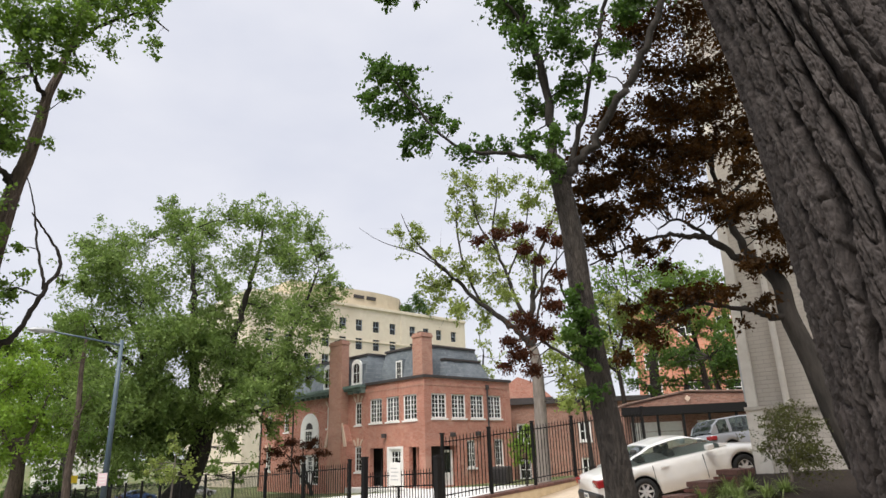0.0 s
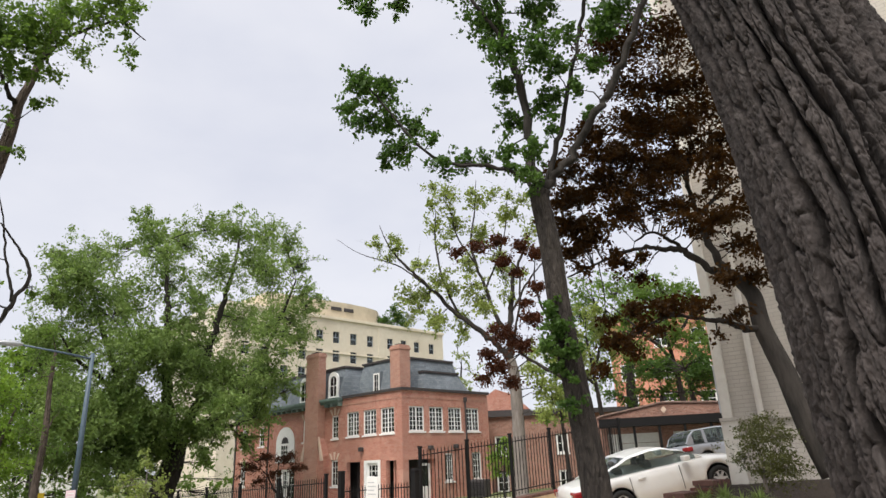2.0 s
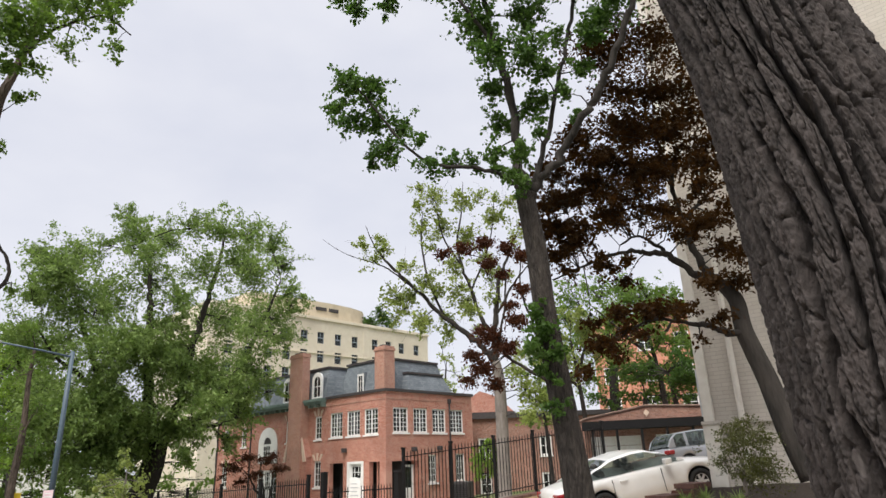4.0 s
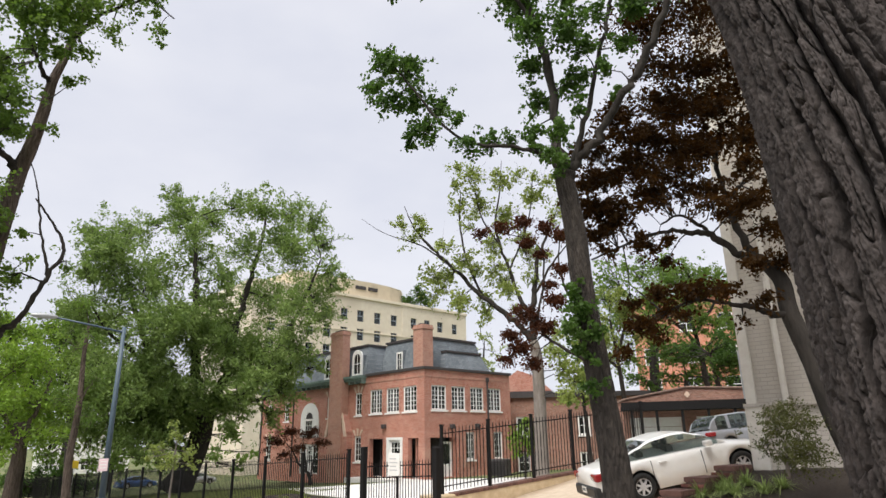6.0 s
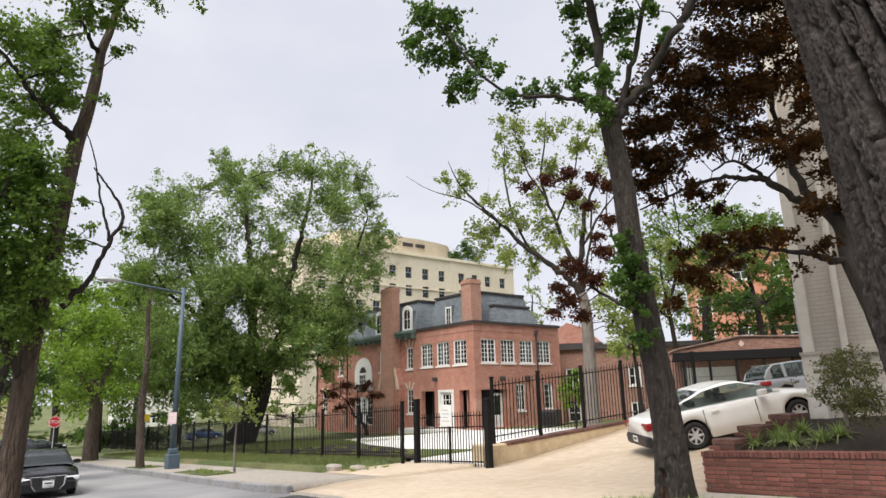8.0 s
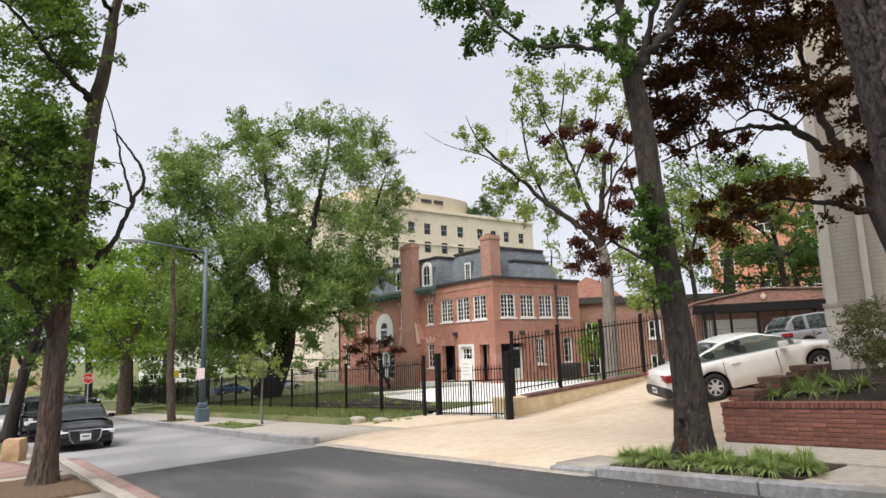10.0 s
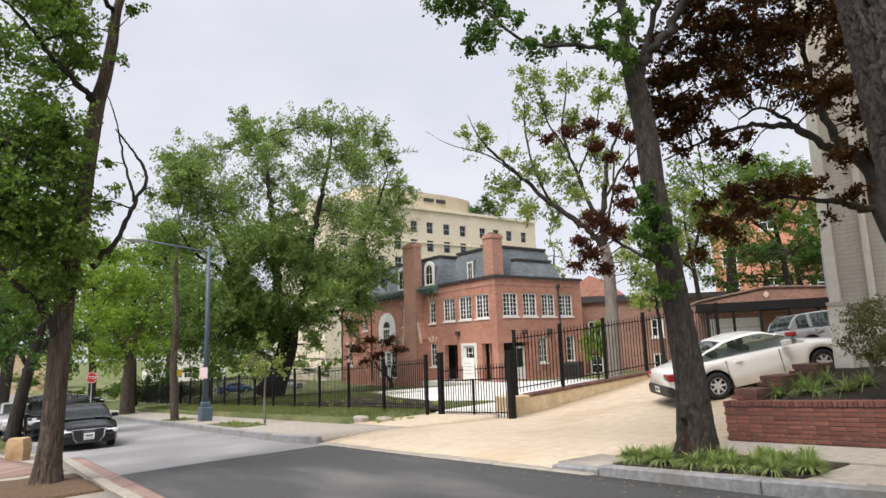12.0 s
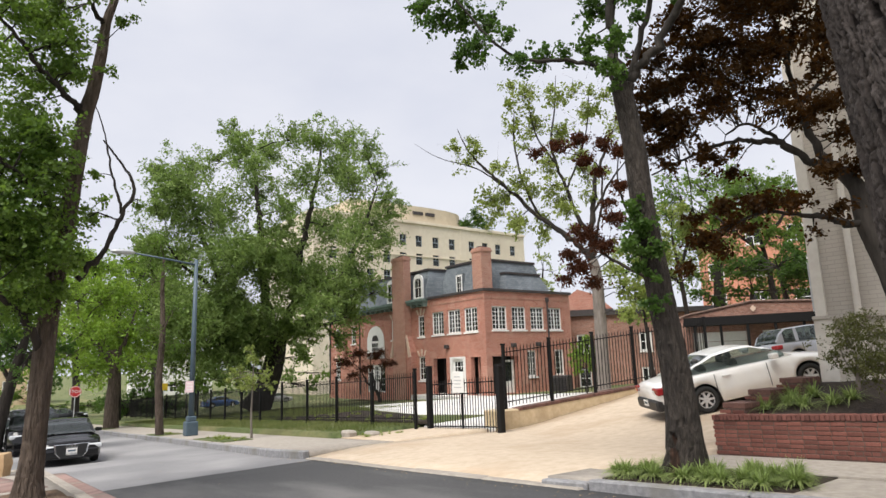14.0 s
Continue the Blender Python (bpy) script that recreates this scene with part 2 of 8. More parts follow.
def part(name, bm, mat, parent=None, label="", smooth=False):
    """Links a bmesh as one mesh object, under a thing where one is given."""
    me = bpy.data.meshes.new(name)
    bm.to_mesh(me)
    bm.free()
    me.materials.append(mat)
    if smooth:
        me.polygons.foreach_set("use_smooth", [True] * len(me.polygons))
    ob = new(name, me)
    if parent:
        ob.parent = parent
    if label:
        tagged(ob, label)
    return ob


def empty(name, at, label, category, group="", turn=0):
    ob = new(name)
    ob.empty_display_size = 0.2
    ob.matrix_basis = pose(*at, 0, 0, turn)
    return tagged(ob, label, category, group)


def mesh_of(name, verts, faces, mat, parent=None, smooth=False, label=""):
    """A mesh from numpy arrays: faces is an n x k array of corners."""
    verts, faces = np.asarray(verts, np.float32), np.asarray(faces, np.int32)
    me = bpy.data.meshes.new(name)
    me.vertices.add(len(verts))
    me.vertices.foreach_set("co", verts.ravel())
    n, k = faces.shape
    me.loops.add(n * k)
    me.loops.foreach_set("vertex_index", faces.ravel())
    me.polygons.add(n)
    me.polygons.foreach_set("loop_start", np.arange(0, n * k, k, dtype=np.int32))
    me.polygons.foreach_set("loop_total", np.full(n, k, np.int32))
    if smooth:
        me.polygons.foreach_set("use_smooth", np.ones(n, bool))
    me.update(calc_edges=True)
    me.validate()
    me.materials.append(mat)
    ob = new(name, me)
    if parent:
        ob.parent = parent
    if label:
        tagged(ob, label)
    return ob


def box(bm, x0, x1, y0, y1, z0, z1, bevel=0.0, m=None):
    vs = [bm.verts.new((x, y, z)) for z in (z0, z1) for x, y in ((x0, y0), (x1, y0), (x1, y1), (x0, y1))]
    fs = [bm.faces.new([vs[i] for i in f]) for f in ((3, 2, 1, 0), (4, 5, 6, 7), (0, 1, 5, 4), (1, 2, 6, 5), (2, 3, 7, 6), (3, 0, 4, 7))]
    if bevel:
        es = list({e for f in fs for e in f.edges})
        out = bmesh.ops.bevel(bm, geom=es, offset=bevel, segments=1, affect="EDGES")
        vs = [v for v in vs if v.is_valid] + [v for v in out["verts"]]
    if m is not None:
        bmesh.ops.transform(bm, matrix=m, verts=list(set(vs)))
    return bm


def boxes(*specs, bevel=0.0):
    bm = bmesh.new()
    for s in specs:
        box(bm, *s, bevel=bevel)
    return bm


def tube(bm, pts, sides=8, cap=True):
    """A round tube through points (x, y, z, radius)."""
    rings, prev = [], None
    P = [Vector(p[:3]) for p in pts]
    side = None
    for i, p in enumerate(pts):
        d = (P[min(i + 1, len(P) - 1)] - P[max(i - 1, 0)])
        d = d.normalized() if d.length > 1e-6 else Vector((0, 0, 1))
        if side is None:
            side = d.orthogonal().normalized()
        side = (side - d * side.dot(d)).normalized()
        up = d.cross(side)
        ring = [bm.verts.new(P[i] + (side * math.cos(a) + up * math.sin(a)) * p[3]) for a in (2 * math.pi * k / sides for k in range(sides))]
        rings.append(ring)
    for a, b in zip(rings, rings[1:]):
        for k in range(sides):
            bm.faces.new((a[k], a[(k + 1) % sides], b[(k + 1) % sides], b[k]))
    if cap:
        bm.faces.new(rings[0][::-1])
        bm.faces.new(rings[-1])
    return bm


def smooth_line(pts, n=5):
    """More points along a line of (x, y, z, r) points, on a smooth curve."""
    pts = [np.array(p, float) for p in pts]
    ext = [2 * pts[0] - pts[1], *pts, 2 * pts[-1] - pts[-2]]
    out = []
    for i in range(1, len(ext) - 2):
        a, b, c, d = ext[i - 1:i + 3]
        for k in range(n):
            t = k / n
            out.append(0.5 * (2 * b + (c - a) * t + (2 * a - 5 * b + 4 * c - d) * t * t + (3 * b - a - 3 * c + d) * t ** 3))
    out.append(pts[-1])
    return [tuple(p) for p in out]


def sheet(name, xs, ys, height, mat, kind="structure", label="", category="", skip=None):
    """A sheet of ground over grid lines, at height(x, y)."""
    V = [(x, y, height(x, y)) for y in ys for x in xs]
    nx = len(xs)
    Fc = [(j * nx + i, j * nx + i + 1, (j + 1) * nx + i + 1, (j + 1) * nx + i) for j in range(len(ys) - 1) for i in range(nx - 1)
          if not (skip and skip((xs[i] + xs[i + 1]) / 2, (ys[j] + ys[j + 1]) / 2))]
    ob = mesh_of(name, V, Fc, mat, smooth=True)
    return tagged(ob, label, category, kind=kind)


def strip(name, lower, upper, height, mat, n=24, label="", category="", thick=0.0):
    """A ground strip between two plan lines given as points (x, y), with its edges turned down."""
    def along(line, t):
        seg = [math.dist(a, b) for a, b in zip(line, line[1:])]
        want = t * sum(seg)
        for (a, b), s in zip(zip(line, line[1:]), seg):
            if want <= s + 1e-9:
                f = want / s if s else 0
                return a[0] + (b[0] - a[0]) * f, a[1] + (b[1] - a[1]) * f
            want -= s
        return line[-1]
    V, Fc, m = [], [], 10
    for i in range(n + 1):
        a, b = along(lower, i / n), along(upper, i / n)
        for j in range(m + 1):
            x, y = a[0] + (b[0] - a[0]) * j / m, a[1] + (b[1] - a[1]) * j / m
            V.append((x, y, height(x, y)))
    for i in range(n):
        for j in range(m):
            Fc.append((i * (m + 1) + j, (i + 1) * (m + 1) + j, (i + 1) * (m + 1) + j + 1, i * (m + 1) + j + 1))
    if thick:
        for line in ([i * (m + 1) for i in range(n + 1)], [i * (m + 1) + m for i in range(n + 1)][::-1],
                     list(range(m, -1, -1)), [n * (m + 1) + j for j in range(m + 1)]):
            base = len(V)
            V += [(V[k][0], V[k][1], V[k][2] - thick) for k in line]
            Fc += [(line[k + 1], line[k], base + k, base + k + 1) for k in range(len(line) - 1)]
    ob = mesh_of(name, V, Fc, mat)
    return tagged(ob, label, category, kind="structure")


def wall_with_holes(bm, o, d, n, length, z0, z1, thick, holes):
    """A wall along d from o with real openings (x0, x1, z0, z1); n points outwards."""
    o, d, n = Vector(o), Vector(d), Vector(n)
    xs = sorted({0.0, length, *(h[0] for h in holes), *(h[1] for h in holes)})
    zs = sorted({z0, z1, *(h[2] for h in holes), *(h[3] for h in holes)})
    solid = lambda i, j: 0 <= i < len(xs) - 1 and 0 <= j < len(zs) - 1 and not any(
        h[0] <= (xs[i] + xs[i + 1]) / 2 <= h[1] and h[2] <= (zs[j] + zs[j + 1]) / 2 <= h[3] for h in holes)
    P = lambda x, y, z: bm.verts.new(o + d * x - n * y + Vector((0, 0, z)))
    for i in range(len(xs) - 1):
        for j in range(len(zs) - 1):
            if not solid(i, j):
                continue
            a, b, c, e = xs[i], xs[i + 1], zs[j], zs[j + 1]
            bm.faces.new((P(a, 0, c), P(b, 0, c), P(b, 0, e), P(a, 0, e)))
            bm.faces.new((P(b, thick, c), P(a, thick, c), P(a, thick, e), P(b, thick, e)))
            if not solid(i - 1, j):
                bm.faces.new((P(a, thick, c), P(a, 0, c), P(a, 0, e), P(a, thick, e)))
            if not solid(i + 1, j):
                bm.faces.new((P(b, 0, c), P(b, thick, c), P(b, thick, e), P(b, 0, e)))
            if not solid(i, j - 1):
                bm.faces.new((P(a, thick, c), P(b, thick, c), P(b, 0, c), P(a, 0, c)))
            if not solid(i, j + 1):
                bm.faces.new((P(a, 0, e), P(b, 0, e), P(b, thick, e), P(a, thick, e)))
    bmesh.ops.recalc_face_normals(bm, faces=bm.faces)
    return bm


def slab(bm, o, d, n, x0, x1, y0, y1, z0, z1):
    """A box in a wall's own frame: x along it, y inwards from its face, z up."""
    o, d, n = Vector(o), Vector(d), Vector(n)
    vs = [bm.verts.new(o + d * x - n * y + Vector((0, 0, z))) for z in (z0, z1) for x, y in ((x0, y0), (x1, y0), (x1, y1), (x0, y1))]
    for f in ((3, 2, 1, 0), (4, 5, 6, 7), (0, 1, 5, 4), (1, 2, 6, 5), (2, 3, 7, 6), (3, 0, 4, 7)):
        bm.faces.new([vs[i] for i in f])
    return bm


def window_in(parent, o, d, n, x0, x1, z0, z1, cols, rows, bar=0.035, frame_w=0.09, sill=True, mid=0.0, name="window", recess=0.06):
    """A window in a wall's opening: frame with glazing bars, sill and pane."""
    bm = bmesh.new()
    f = frame_w
    at = lambda x, y, z: bm.verts.new(Vector(o) + Vector(d) * x - Vector(n) * y + Vector((0, 0, z)))
    A = [[at(x, y, z) for x, z in ((x0 + e, z0 + e), (x1 - e, z0 + e), (x1 - e, z1 - e), (x0 + e, z1 - e))] for e, y in ((0, recess), (f, recess), (f, recess + 0.09), (0, recess + 0.09))]
    for a, b in zip(A, A[1:] + A[:1]):
        for k in range(4):
            bm.faces.new((a[k], a[(k + 1) % 4], b[(k + 1) % 4], b[k]))
    bmesh.ops.recalc_face_normals(bm, faces=bm.faces)
    w = part(name, bm, M["trim"], parent)
    for i in range(1, cols):
        bm = bmesh.new()
        x = x0 + f + (x1 - x0 - 2 * f) * i / cols
        wide = mid if mid and i * 2 == cols else bar
        slab(bm, o, d, n, x - wide / 2, x + wide / 2, recess + 0.015, recess + 0.07, z0 + f, z1 - f)
        part("glazing_bar", bm, M["trim"], w)
    for j in range(1, rows):
        z = z0 + f + (z1 - z0 - 2 * f) * j / rows
        bm = bmesh.new()
        slab(bm, o, d, n, x0 + f, x1 - f, recess + 0.018, recess + 0.067, z - bar / 2, z + bar / 2)
        part("glazing_bar", bm, M["trim"], w)
    bm = bmesh.new()
    slab(bm, o, d, n, x0 + f, x1 - f, recess + 0.04, recess + 0.046, z0 + f, z1 - f)
    part("pane", bm, M["glass"], w)
    if sill:
        bm = bmesh.new()
        slab(bm, o, d, n, x0 - 0.08, x1 + 0.08, -0.07, 0.15, z0 - 0.11, z0 - 0.003)
        part("sill", bm, M["trim"], w)
    return w


def each(name, mat, parent, *specs, label=""):
    """One box-shaped part for each spec."""
    for s in specs:
        part(name, boxes(s), mat, parent, label)

# ---- ground ----


def road_z(x):
    return 0.045 * max(-80.0, min(30.0, x))


def walk_z(x, y=0):
    return road_z(x) + 0.13


def ramp_z(x, y):
    return -1.188 + 0.09 * x + 0.16 * min(y, 17.5 + 0.15 * (y - 17.5) if y > 17.5 else y)


def lot_z(x, y):
    return road_z(x) + 0.28 + 0.0085 * (min(y, 70) - 8.2)


def drive_z(x, y):
    apron = road_z(x) + 0.02 + 0.11 * max(0.0, min(1.0, (y - 6.2) / 1.2))
    r = ramp_z(x, y)
    k = 0.10
    h = max(0.0, min(1.0, 0.5 + 0.5 * (r - apron) / k))
    return apron * (1 - h) + r * h + k * h * (1 - h)


def ground_z(x, y):
    if y < 8.15:
        return road_z(x) - 0.12
    if -15.6 < x <= -12.4 and y < 10.7:
        return walk_z(x) - 0.08
    if -15.6 < x <= -12.4 and y < 27:
        return lot_z(x, y) - 0.25
    if x > -12.4 and y < 34:
        return min(drive_z(max(x, -12.4), y), ramp_z(max(min(x, 0), -12.4), y) + 3) - 0.25 if y > 9 else walk_z(x) - 0.1
    return lot_z(x, y) - 0.02


gx = [-2000, -600, -250, -150, -110, -90, *[-80 + 2 * i for i in range(33)], -15.7, -15.5, -14, -12.6, -12.4, -11, -9, -7, -5, -3, -1, 2, 6, 12, 20, 30, 60, 200, 700, 2000]
gy = [-2000, -500, -120, -40, -15, -5, 0, 2, 4, 6, 8.1, 8.2, 9, 10, 11, 12, 13, 14, 15, 16, 17.5, 19, 22, 25, 28, 34, 34.2, 38, 42, 50, 60, 70, 90, 130, 250, 700, 2000]
sheet("ground", gx, gy, ground_z, M["grass"], label="patchy green lawn and open ground", category="ground")

road_x = [-400, -200, -120, -90, *[-80 + 4 * i for i in range(18)], -8, -4, 0, 5, 10, 20, 30, 60, 200]
sheet("road", road_x, [1.0, 2.5, 4.2, 5.4, 6.22], lambda x, y: road_z(x) - 0.0015 * (y - 4) ** 2, M["asphalt_old"],
      label="worn pale grey asphalt street", category="road")
strip("road_patch", [(-11.9, 1.78), (-4, 1.78), (14, 1.78)], [(-12.4, 6.16), (-4, 6.16), (14, 6.16)], lambda x, y: road_z(x) - 0.0015 * (y - 4) ** 2 + 0.012,
      M["asphalt"], n=40, label="darker new asphalt laid across the street", category="road", thick=0.02)

def kerb_line(name, pts, width, height, mat, label):
    """Kerb stones laid end to end along plan points, each with its own joint."""
    root = empty(name, (0, 0, 0), label, "kerb")
    root["kind"] = "structure"
    for a, b in zip(pts, pts[1:]):
        L = math.dist(a, b)
        n = max(1, round(L / 1.8))
        ang = math.degrees(math.atan2(b[1] - a[1], b[0] - a[0]))
        for k in range(n):
            t0 = k / n
            x, y = a[0] + (b[0] - a[0]) * t0, a[1] + (b[1] - a[1]) * t0
            l = L / n
            x1 = a[0] + (b[0] - a[0]) * (k + 1) / n
            tilt = math.degrees(math.atan2(road_z(x1) - road_z(x), l))
            bm = boxes((0.006, l - 0.006, 0, width, -0.25, height + random.uniform(-0.008, 0.008)), bevel=0.018)
            s = part("kerb_stone", bm, mat, root)
            s.matrix_basis = pose(x, y, road_z(x), 0, -tilt, ang + random.uniform(-0.25, 0.25))
    return root


kerb_line("kerb_far_end", [(-6.1, 6.16), (-5.36, 6.2)], 0.16, 0.07, M["kerb"], "lowered granite kerb at the driveway mouth")
kerb_line("kerb_far", [(-5.35, 6.2), (-3.4, 6.3), (-1.4, 6.5), (6, 6.75), (16, 6.9)], 0.16, 0.115, M["kerb"], "grey granite kerb beside the street")
kerb_line("kerb_far_low", [(-70, 6.3), (-40, 6.1), (-24, 5.95), (-14.2, 5.8), (-12.9, 6.0)], 0.17, 0.15, M["kerb"], "grey granite kerb along the lawn side")
kerb_line("gutter_strip", [(-12.8, 6.0), (-9.0, 6.02), (-5.4, 6.1)], 0.24, 0.018, M["concrete"], "flush pale concrete edge across the driveway mouth")

strip("pavement_far", [(-70, 6.48), (-40, 6.28), (-24, 6.13), (-14.2, 5.98), (-12.9, 6.18)], [(-70, 8.28), (-40, 8.28), (-24, 8.28), (-14.2, 8.28), (-12.9, 8.45)], walk_z, M["concrete"], n=40,
      label="worn concrete pavement along the lawn", category="pavement", thick=0.1)
strip("pavement_right", [(-6.1, 6.3), (-5.35, 6.34), (-3.4, 6.44), (-1.4, 6.64), (6, 6.89), (16, 7.04)], [(-5.95, 8.0), (-5.2, 8.98), (-3.4, 8.88), (-1.4, 8.9), (6, 9.0), (16, 9.1)], lambda x, y: walk_z(x) - 0.03,
      M["concrete"], n=30, label="concrete pavement below the brick planter", category="pavement", thick=0.1)
PAVE = bpy.data.objects["pavement_right"]
for i in range(10):
    for j in range(2):
        x0, y0 = -5.2 + 1.32 * i, (6.55 if i < 3 else 6.82) + 1.12 * j
        y1 = min(y0 + 1.105, 8.85)
        if j == 0 and i < 2:
            continue
        s = part("paving_slab", boxes((0.006, 1.314, 0, y1 - y0, -0.05, 0.0), bevel=0.006), M["concrete"], PAVE)
        s.matrix_basis = pose(x0, y0, walk_z(x0) + random.uniform(-0.003, 0.003), 0, -2.577, 0)
strip("driveway", [(-12.95, 6.2), (-12.75, 8.6), (-12.2, 11.5), (-10.5, 19.3), (-9.5, 32)], [(-5.33, 6.25), (-5.2, 8.95), (-4.75, 11.2), (-4.7, 19), (-4.7, 32)], drive_z,
      M["concrete_tan"], n=60, label="steep tan concrete driveway with stains", category="driveway", thick=0.05)
strip("gate_approach", [(-12.8, 8.3), (-12.5, 9.5), (-12.3, 10.72)], [(-15.5, 8.3), (-15.3, 9.5), (-15.1, 10.72)], lambda x, y: walk_z(x) + 0.016 + 0.03 * max(0, y - 8.4),
      M["concrete_tan"], n=10, label="tan concrete approach before the gate", category="driveway", thick=0.1)
strip("gate_apron", [(-15.1, 10.72), (-18.6, 13.5), (-26.3, 16.2), (-34, 19.5)], [(-12.3, 10.72), (-12.3, 11.5), (-12.0, 16), (-13, 27), (-30.5, 27.4)],
      lambda x, y: min(lot_z(x, y) + 0.03, walk_z(x) + 0.012 + 0.03 * max(0, y - 8.4)), M["concrete_white"], n=40,
      label="pale concrete yard behind the gate", category="driveway", thick=0.1)
strip("planting_bed", [(-15.0, 10.9), (-20, 11.0), (-27, 11.3)], [(-15.5, 11.3), (-19, 13.2), (-27, 15.6)], lambda x, y: lot_z(x, y) + 0.05, M["soil"], n=20,
      label="dark bare planting bed behind the fence", category="bed", thick=0.08)
strip("pavement_near", [(-60, -2.5), (-17, -2.5), (-8, -2.5), (12, -2.5)], [(-60, 0.6), (-17, 0.6), (-16.4, 1.5), (12, 1.5)], walk_z, M["concrete"], n=40,
      label="concrete and brick pavement on the near side", category="pavement", thick=0.1)
kerb_line("kerb_near", [(-17.2, 0.6), (-16.3, 1.5), (-11, 1.52), (-4, 1.55), (10, 1.55)], 0.16, 0.135, M["concrete"], "pale concrete kerb of the near pavement")

# low stone edging of the lawn
M["edging"] = material("weathered_edging", (0.15, 0.13, 0.10), (0.26, 0.23, 0.19), scale=9, rough=0.9, bump=0.5)
kerb_line("lawn_edging", [(-66, 8.34), (-40, 8.34), (-15.8, 8.34)], 0.14, 0.25, M["edging"], "low weathered stone edging of the lawn")
bm = boxes((-15.2, -14.75, 8.8, 9.1, walk_z(-15) - 0.05, walk_z(-15) + 0.13), (-15.75, -15.3, 8.4, 8.7, walk_z(-15.5) - 0.05, walk_z(-15.5) + 0.18), bevel=0.05)
tagged(part("loose_stone", bm, M["concrete"]), "broken pale concrete blocks at the lawn corner", "stone")

# ---- brick house with a slate mansard roof ----
HX0, HX1, HY0, HY1, HB = -53.7, -31.6, 27.65, 35.75, -1.6
house = empty("brick_house", (0, 0, 0), "two-storey red brick house with white windows and slate mansard", "house")
LO, LD, LN = (HX0, HY0, 0), (1, 0, 0), (0, -1, 0)
RO, RD, RN = (HX1, HY0, 0), (0, 1, 0), (1, 0, 0)
lx = lambda X: X - HX0
wing_up = [(-37.5, -36.1), (-35.62, -34.2), (-33.76, -32.36)]
sash = [(-39.3, -38.5, 3.2, 4.8), (-39.3, -38.5, 0.0, 1.75), (-43.05, -42.2, 3.15, 4.72), (-43.05, -42.2, 0.0, 1.7), (-52.5, -51.6, 3.1, 4.6), (-52.5, -51.6, 0.0, 1.7),
        (-49.6, -48.8, 3.1, 4.6)]
holesL = [(lx(a), lx(b), 3.25, 4.9) for a, b in wing_up] + [(lx(a), lx(b), c, e) for a, b, c, e in sash]
recL = [(-37.5, -35.95), (-33.25, -32.2)]
holesL += [(lx(a), lx(b), -0.95, 1.55) for a, b in recL] + [(lx(-35.35), lx(-33.95), -0.95, 1.52)]
arch = (-46.85, -44.1)
holesL += [(lx(arch[0]), lx(arch[1]), 1.75, 3.2), (lx(arch[0]), lx(arch[1]), -0.95, 1.25)]
holesR = [(a, b, 3.3, 4.9) for a, b in ((0.63, 1.98), (2.45, 3.77), (4.25, 5.58), (6.02, 7.4))]
lowR = [(3.75, 4.55, 0.1, 1.88), (6.5, 7.4, 0.1, 1.9)]
holesR += lowR + [(0.5, 2.88, -0.9, 1.55)]
part("wall", wall_with_holes(bmesh.new(), LO, LD, LN, HX1 - HX0, HB, 5.95, 0.35, holesL), M["house_brick"], house)
part("wall", wall_with_holes(bmesh.new(), (HX1, HY0 + 0.35, 0), RD, RN, HY1 - HY0 - 0.35, HB, 5.95, 0.35, [(a - 0.35, b - 0.35, c, e) for a, b, c, e in holesR]), M["house_brick"], house)
each("wall", M["house_brick"], house, (HX0, -38.0, 42, 42.3, HB, 6.0), (-38.3, -38.0, HY1 + 0.3, 42, HB, 5.9), (HX0, HX0 + 0.3, HY0 + 0.35, 42, HB, 5.9), (HX1 - 9, HX1, HY1, HY1 + 0.3, HB, 5.95))
# inner walls and floors coloured near black, so the rooms look unlit
part("inner_wall", boxes((HX0 + 0.4, HX1 - 0.4, 29.3, 29.4, HB, 5.5), (HX1 - 1.85, HX1 - 1.75, 29.45, HY1, HB, 5.5), (HX0 + .4, HX1 - .4, HY0 + .4, 29.2, 2.2, 2.3), (HX1 - 1.7, HX1 - .4, 29.5, HY1, 2.2, 2.3)), M["room_gloom"], house)
part("flat_roof", boxes((HX0 + 0.3, -38.0, HY0 + 0.3, 42, 5.55, 5.7), (-38.0, HX1 - 0.3, HY0 + 0.3, HY1, 5.55, 5.7)), M["roof_dark"], house)
part("roof_edge", boxes((-38.0, HX1 + 0.12, HY0 - 0.12, HY0 + 0.4, 5.9, 6.08), (HX1 - 0.4, HX1 + 0.12, HY0 + 0.41, HY1 + 0.4, 5.9, 6.08)), M["roof_dark"], house, "dark metal edge of the flat roof")
part("cornice", boxes((HX0 - 0.3, -38.02, HY0 - 0.45, HY0 - 0.004, 5.62, 5.8), (HX0 - 0.35, -37.95, HY0 - 0.55, HY0 + 0.3, 5.8, 6.0),
                      *[(x, x + 0.18, HY0 - 0.4, HY0 - 0.004, 5.42, 5.62) for x in (HX0 + 0.5 + 0.75 * i for i in range(21))]), M["copper"], house, "green weathered copper cornice")
part("brick_band", boxes((HX0, HX1 - 0.004, HY0 - 0.03, HY0 - 0.002, 5.42, 5.5), (HX1 + 0.002, HX1 + 0.03, HY0 + 0.01, HY1, 5.42, 5.5)), M["chimney_brick"], house)
for a, b in wing_up:
    window_in(house, LO, LD, LN, lx(a), lx(b), 3.25, 4.9, 4, 5, mid=0.1)
for a, b, c, e in holesR[:4]:
    window_in(house, RO, RD, RN, a, b, c, e, 4, 5, mid=0.1)
for a, b, c, e in lowR:
    window_in(house, RO, RD, RN, a, b, c, e, 3, 4, frame_w=0.1)


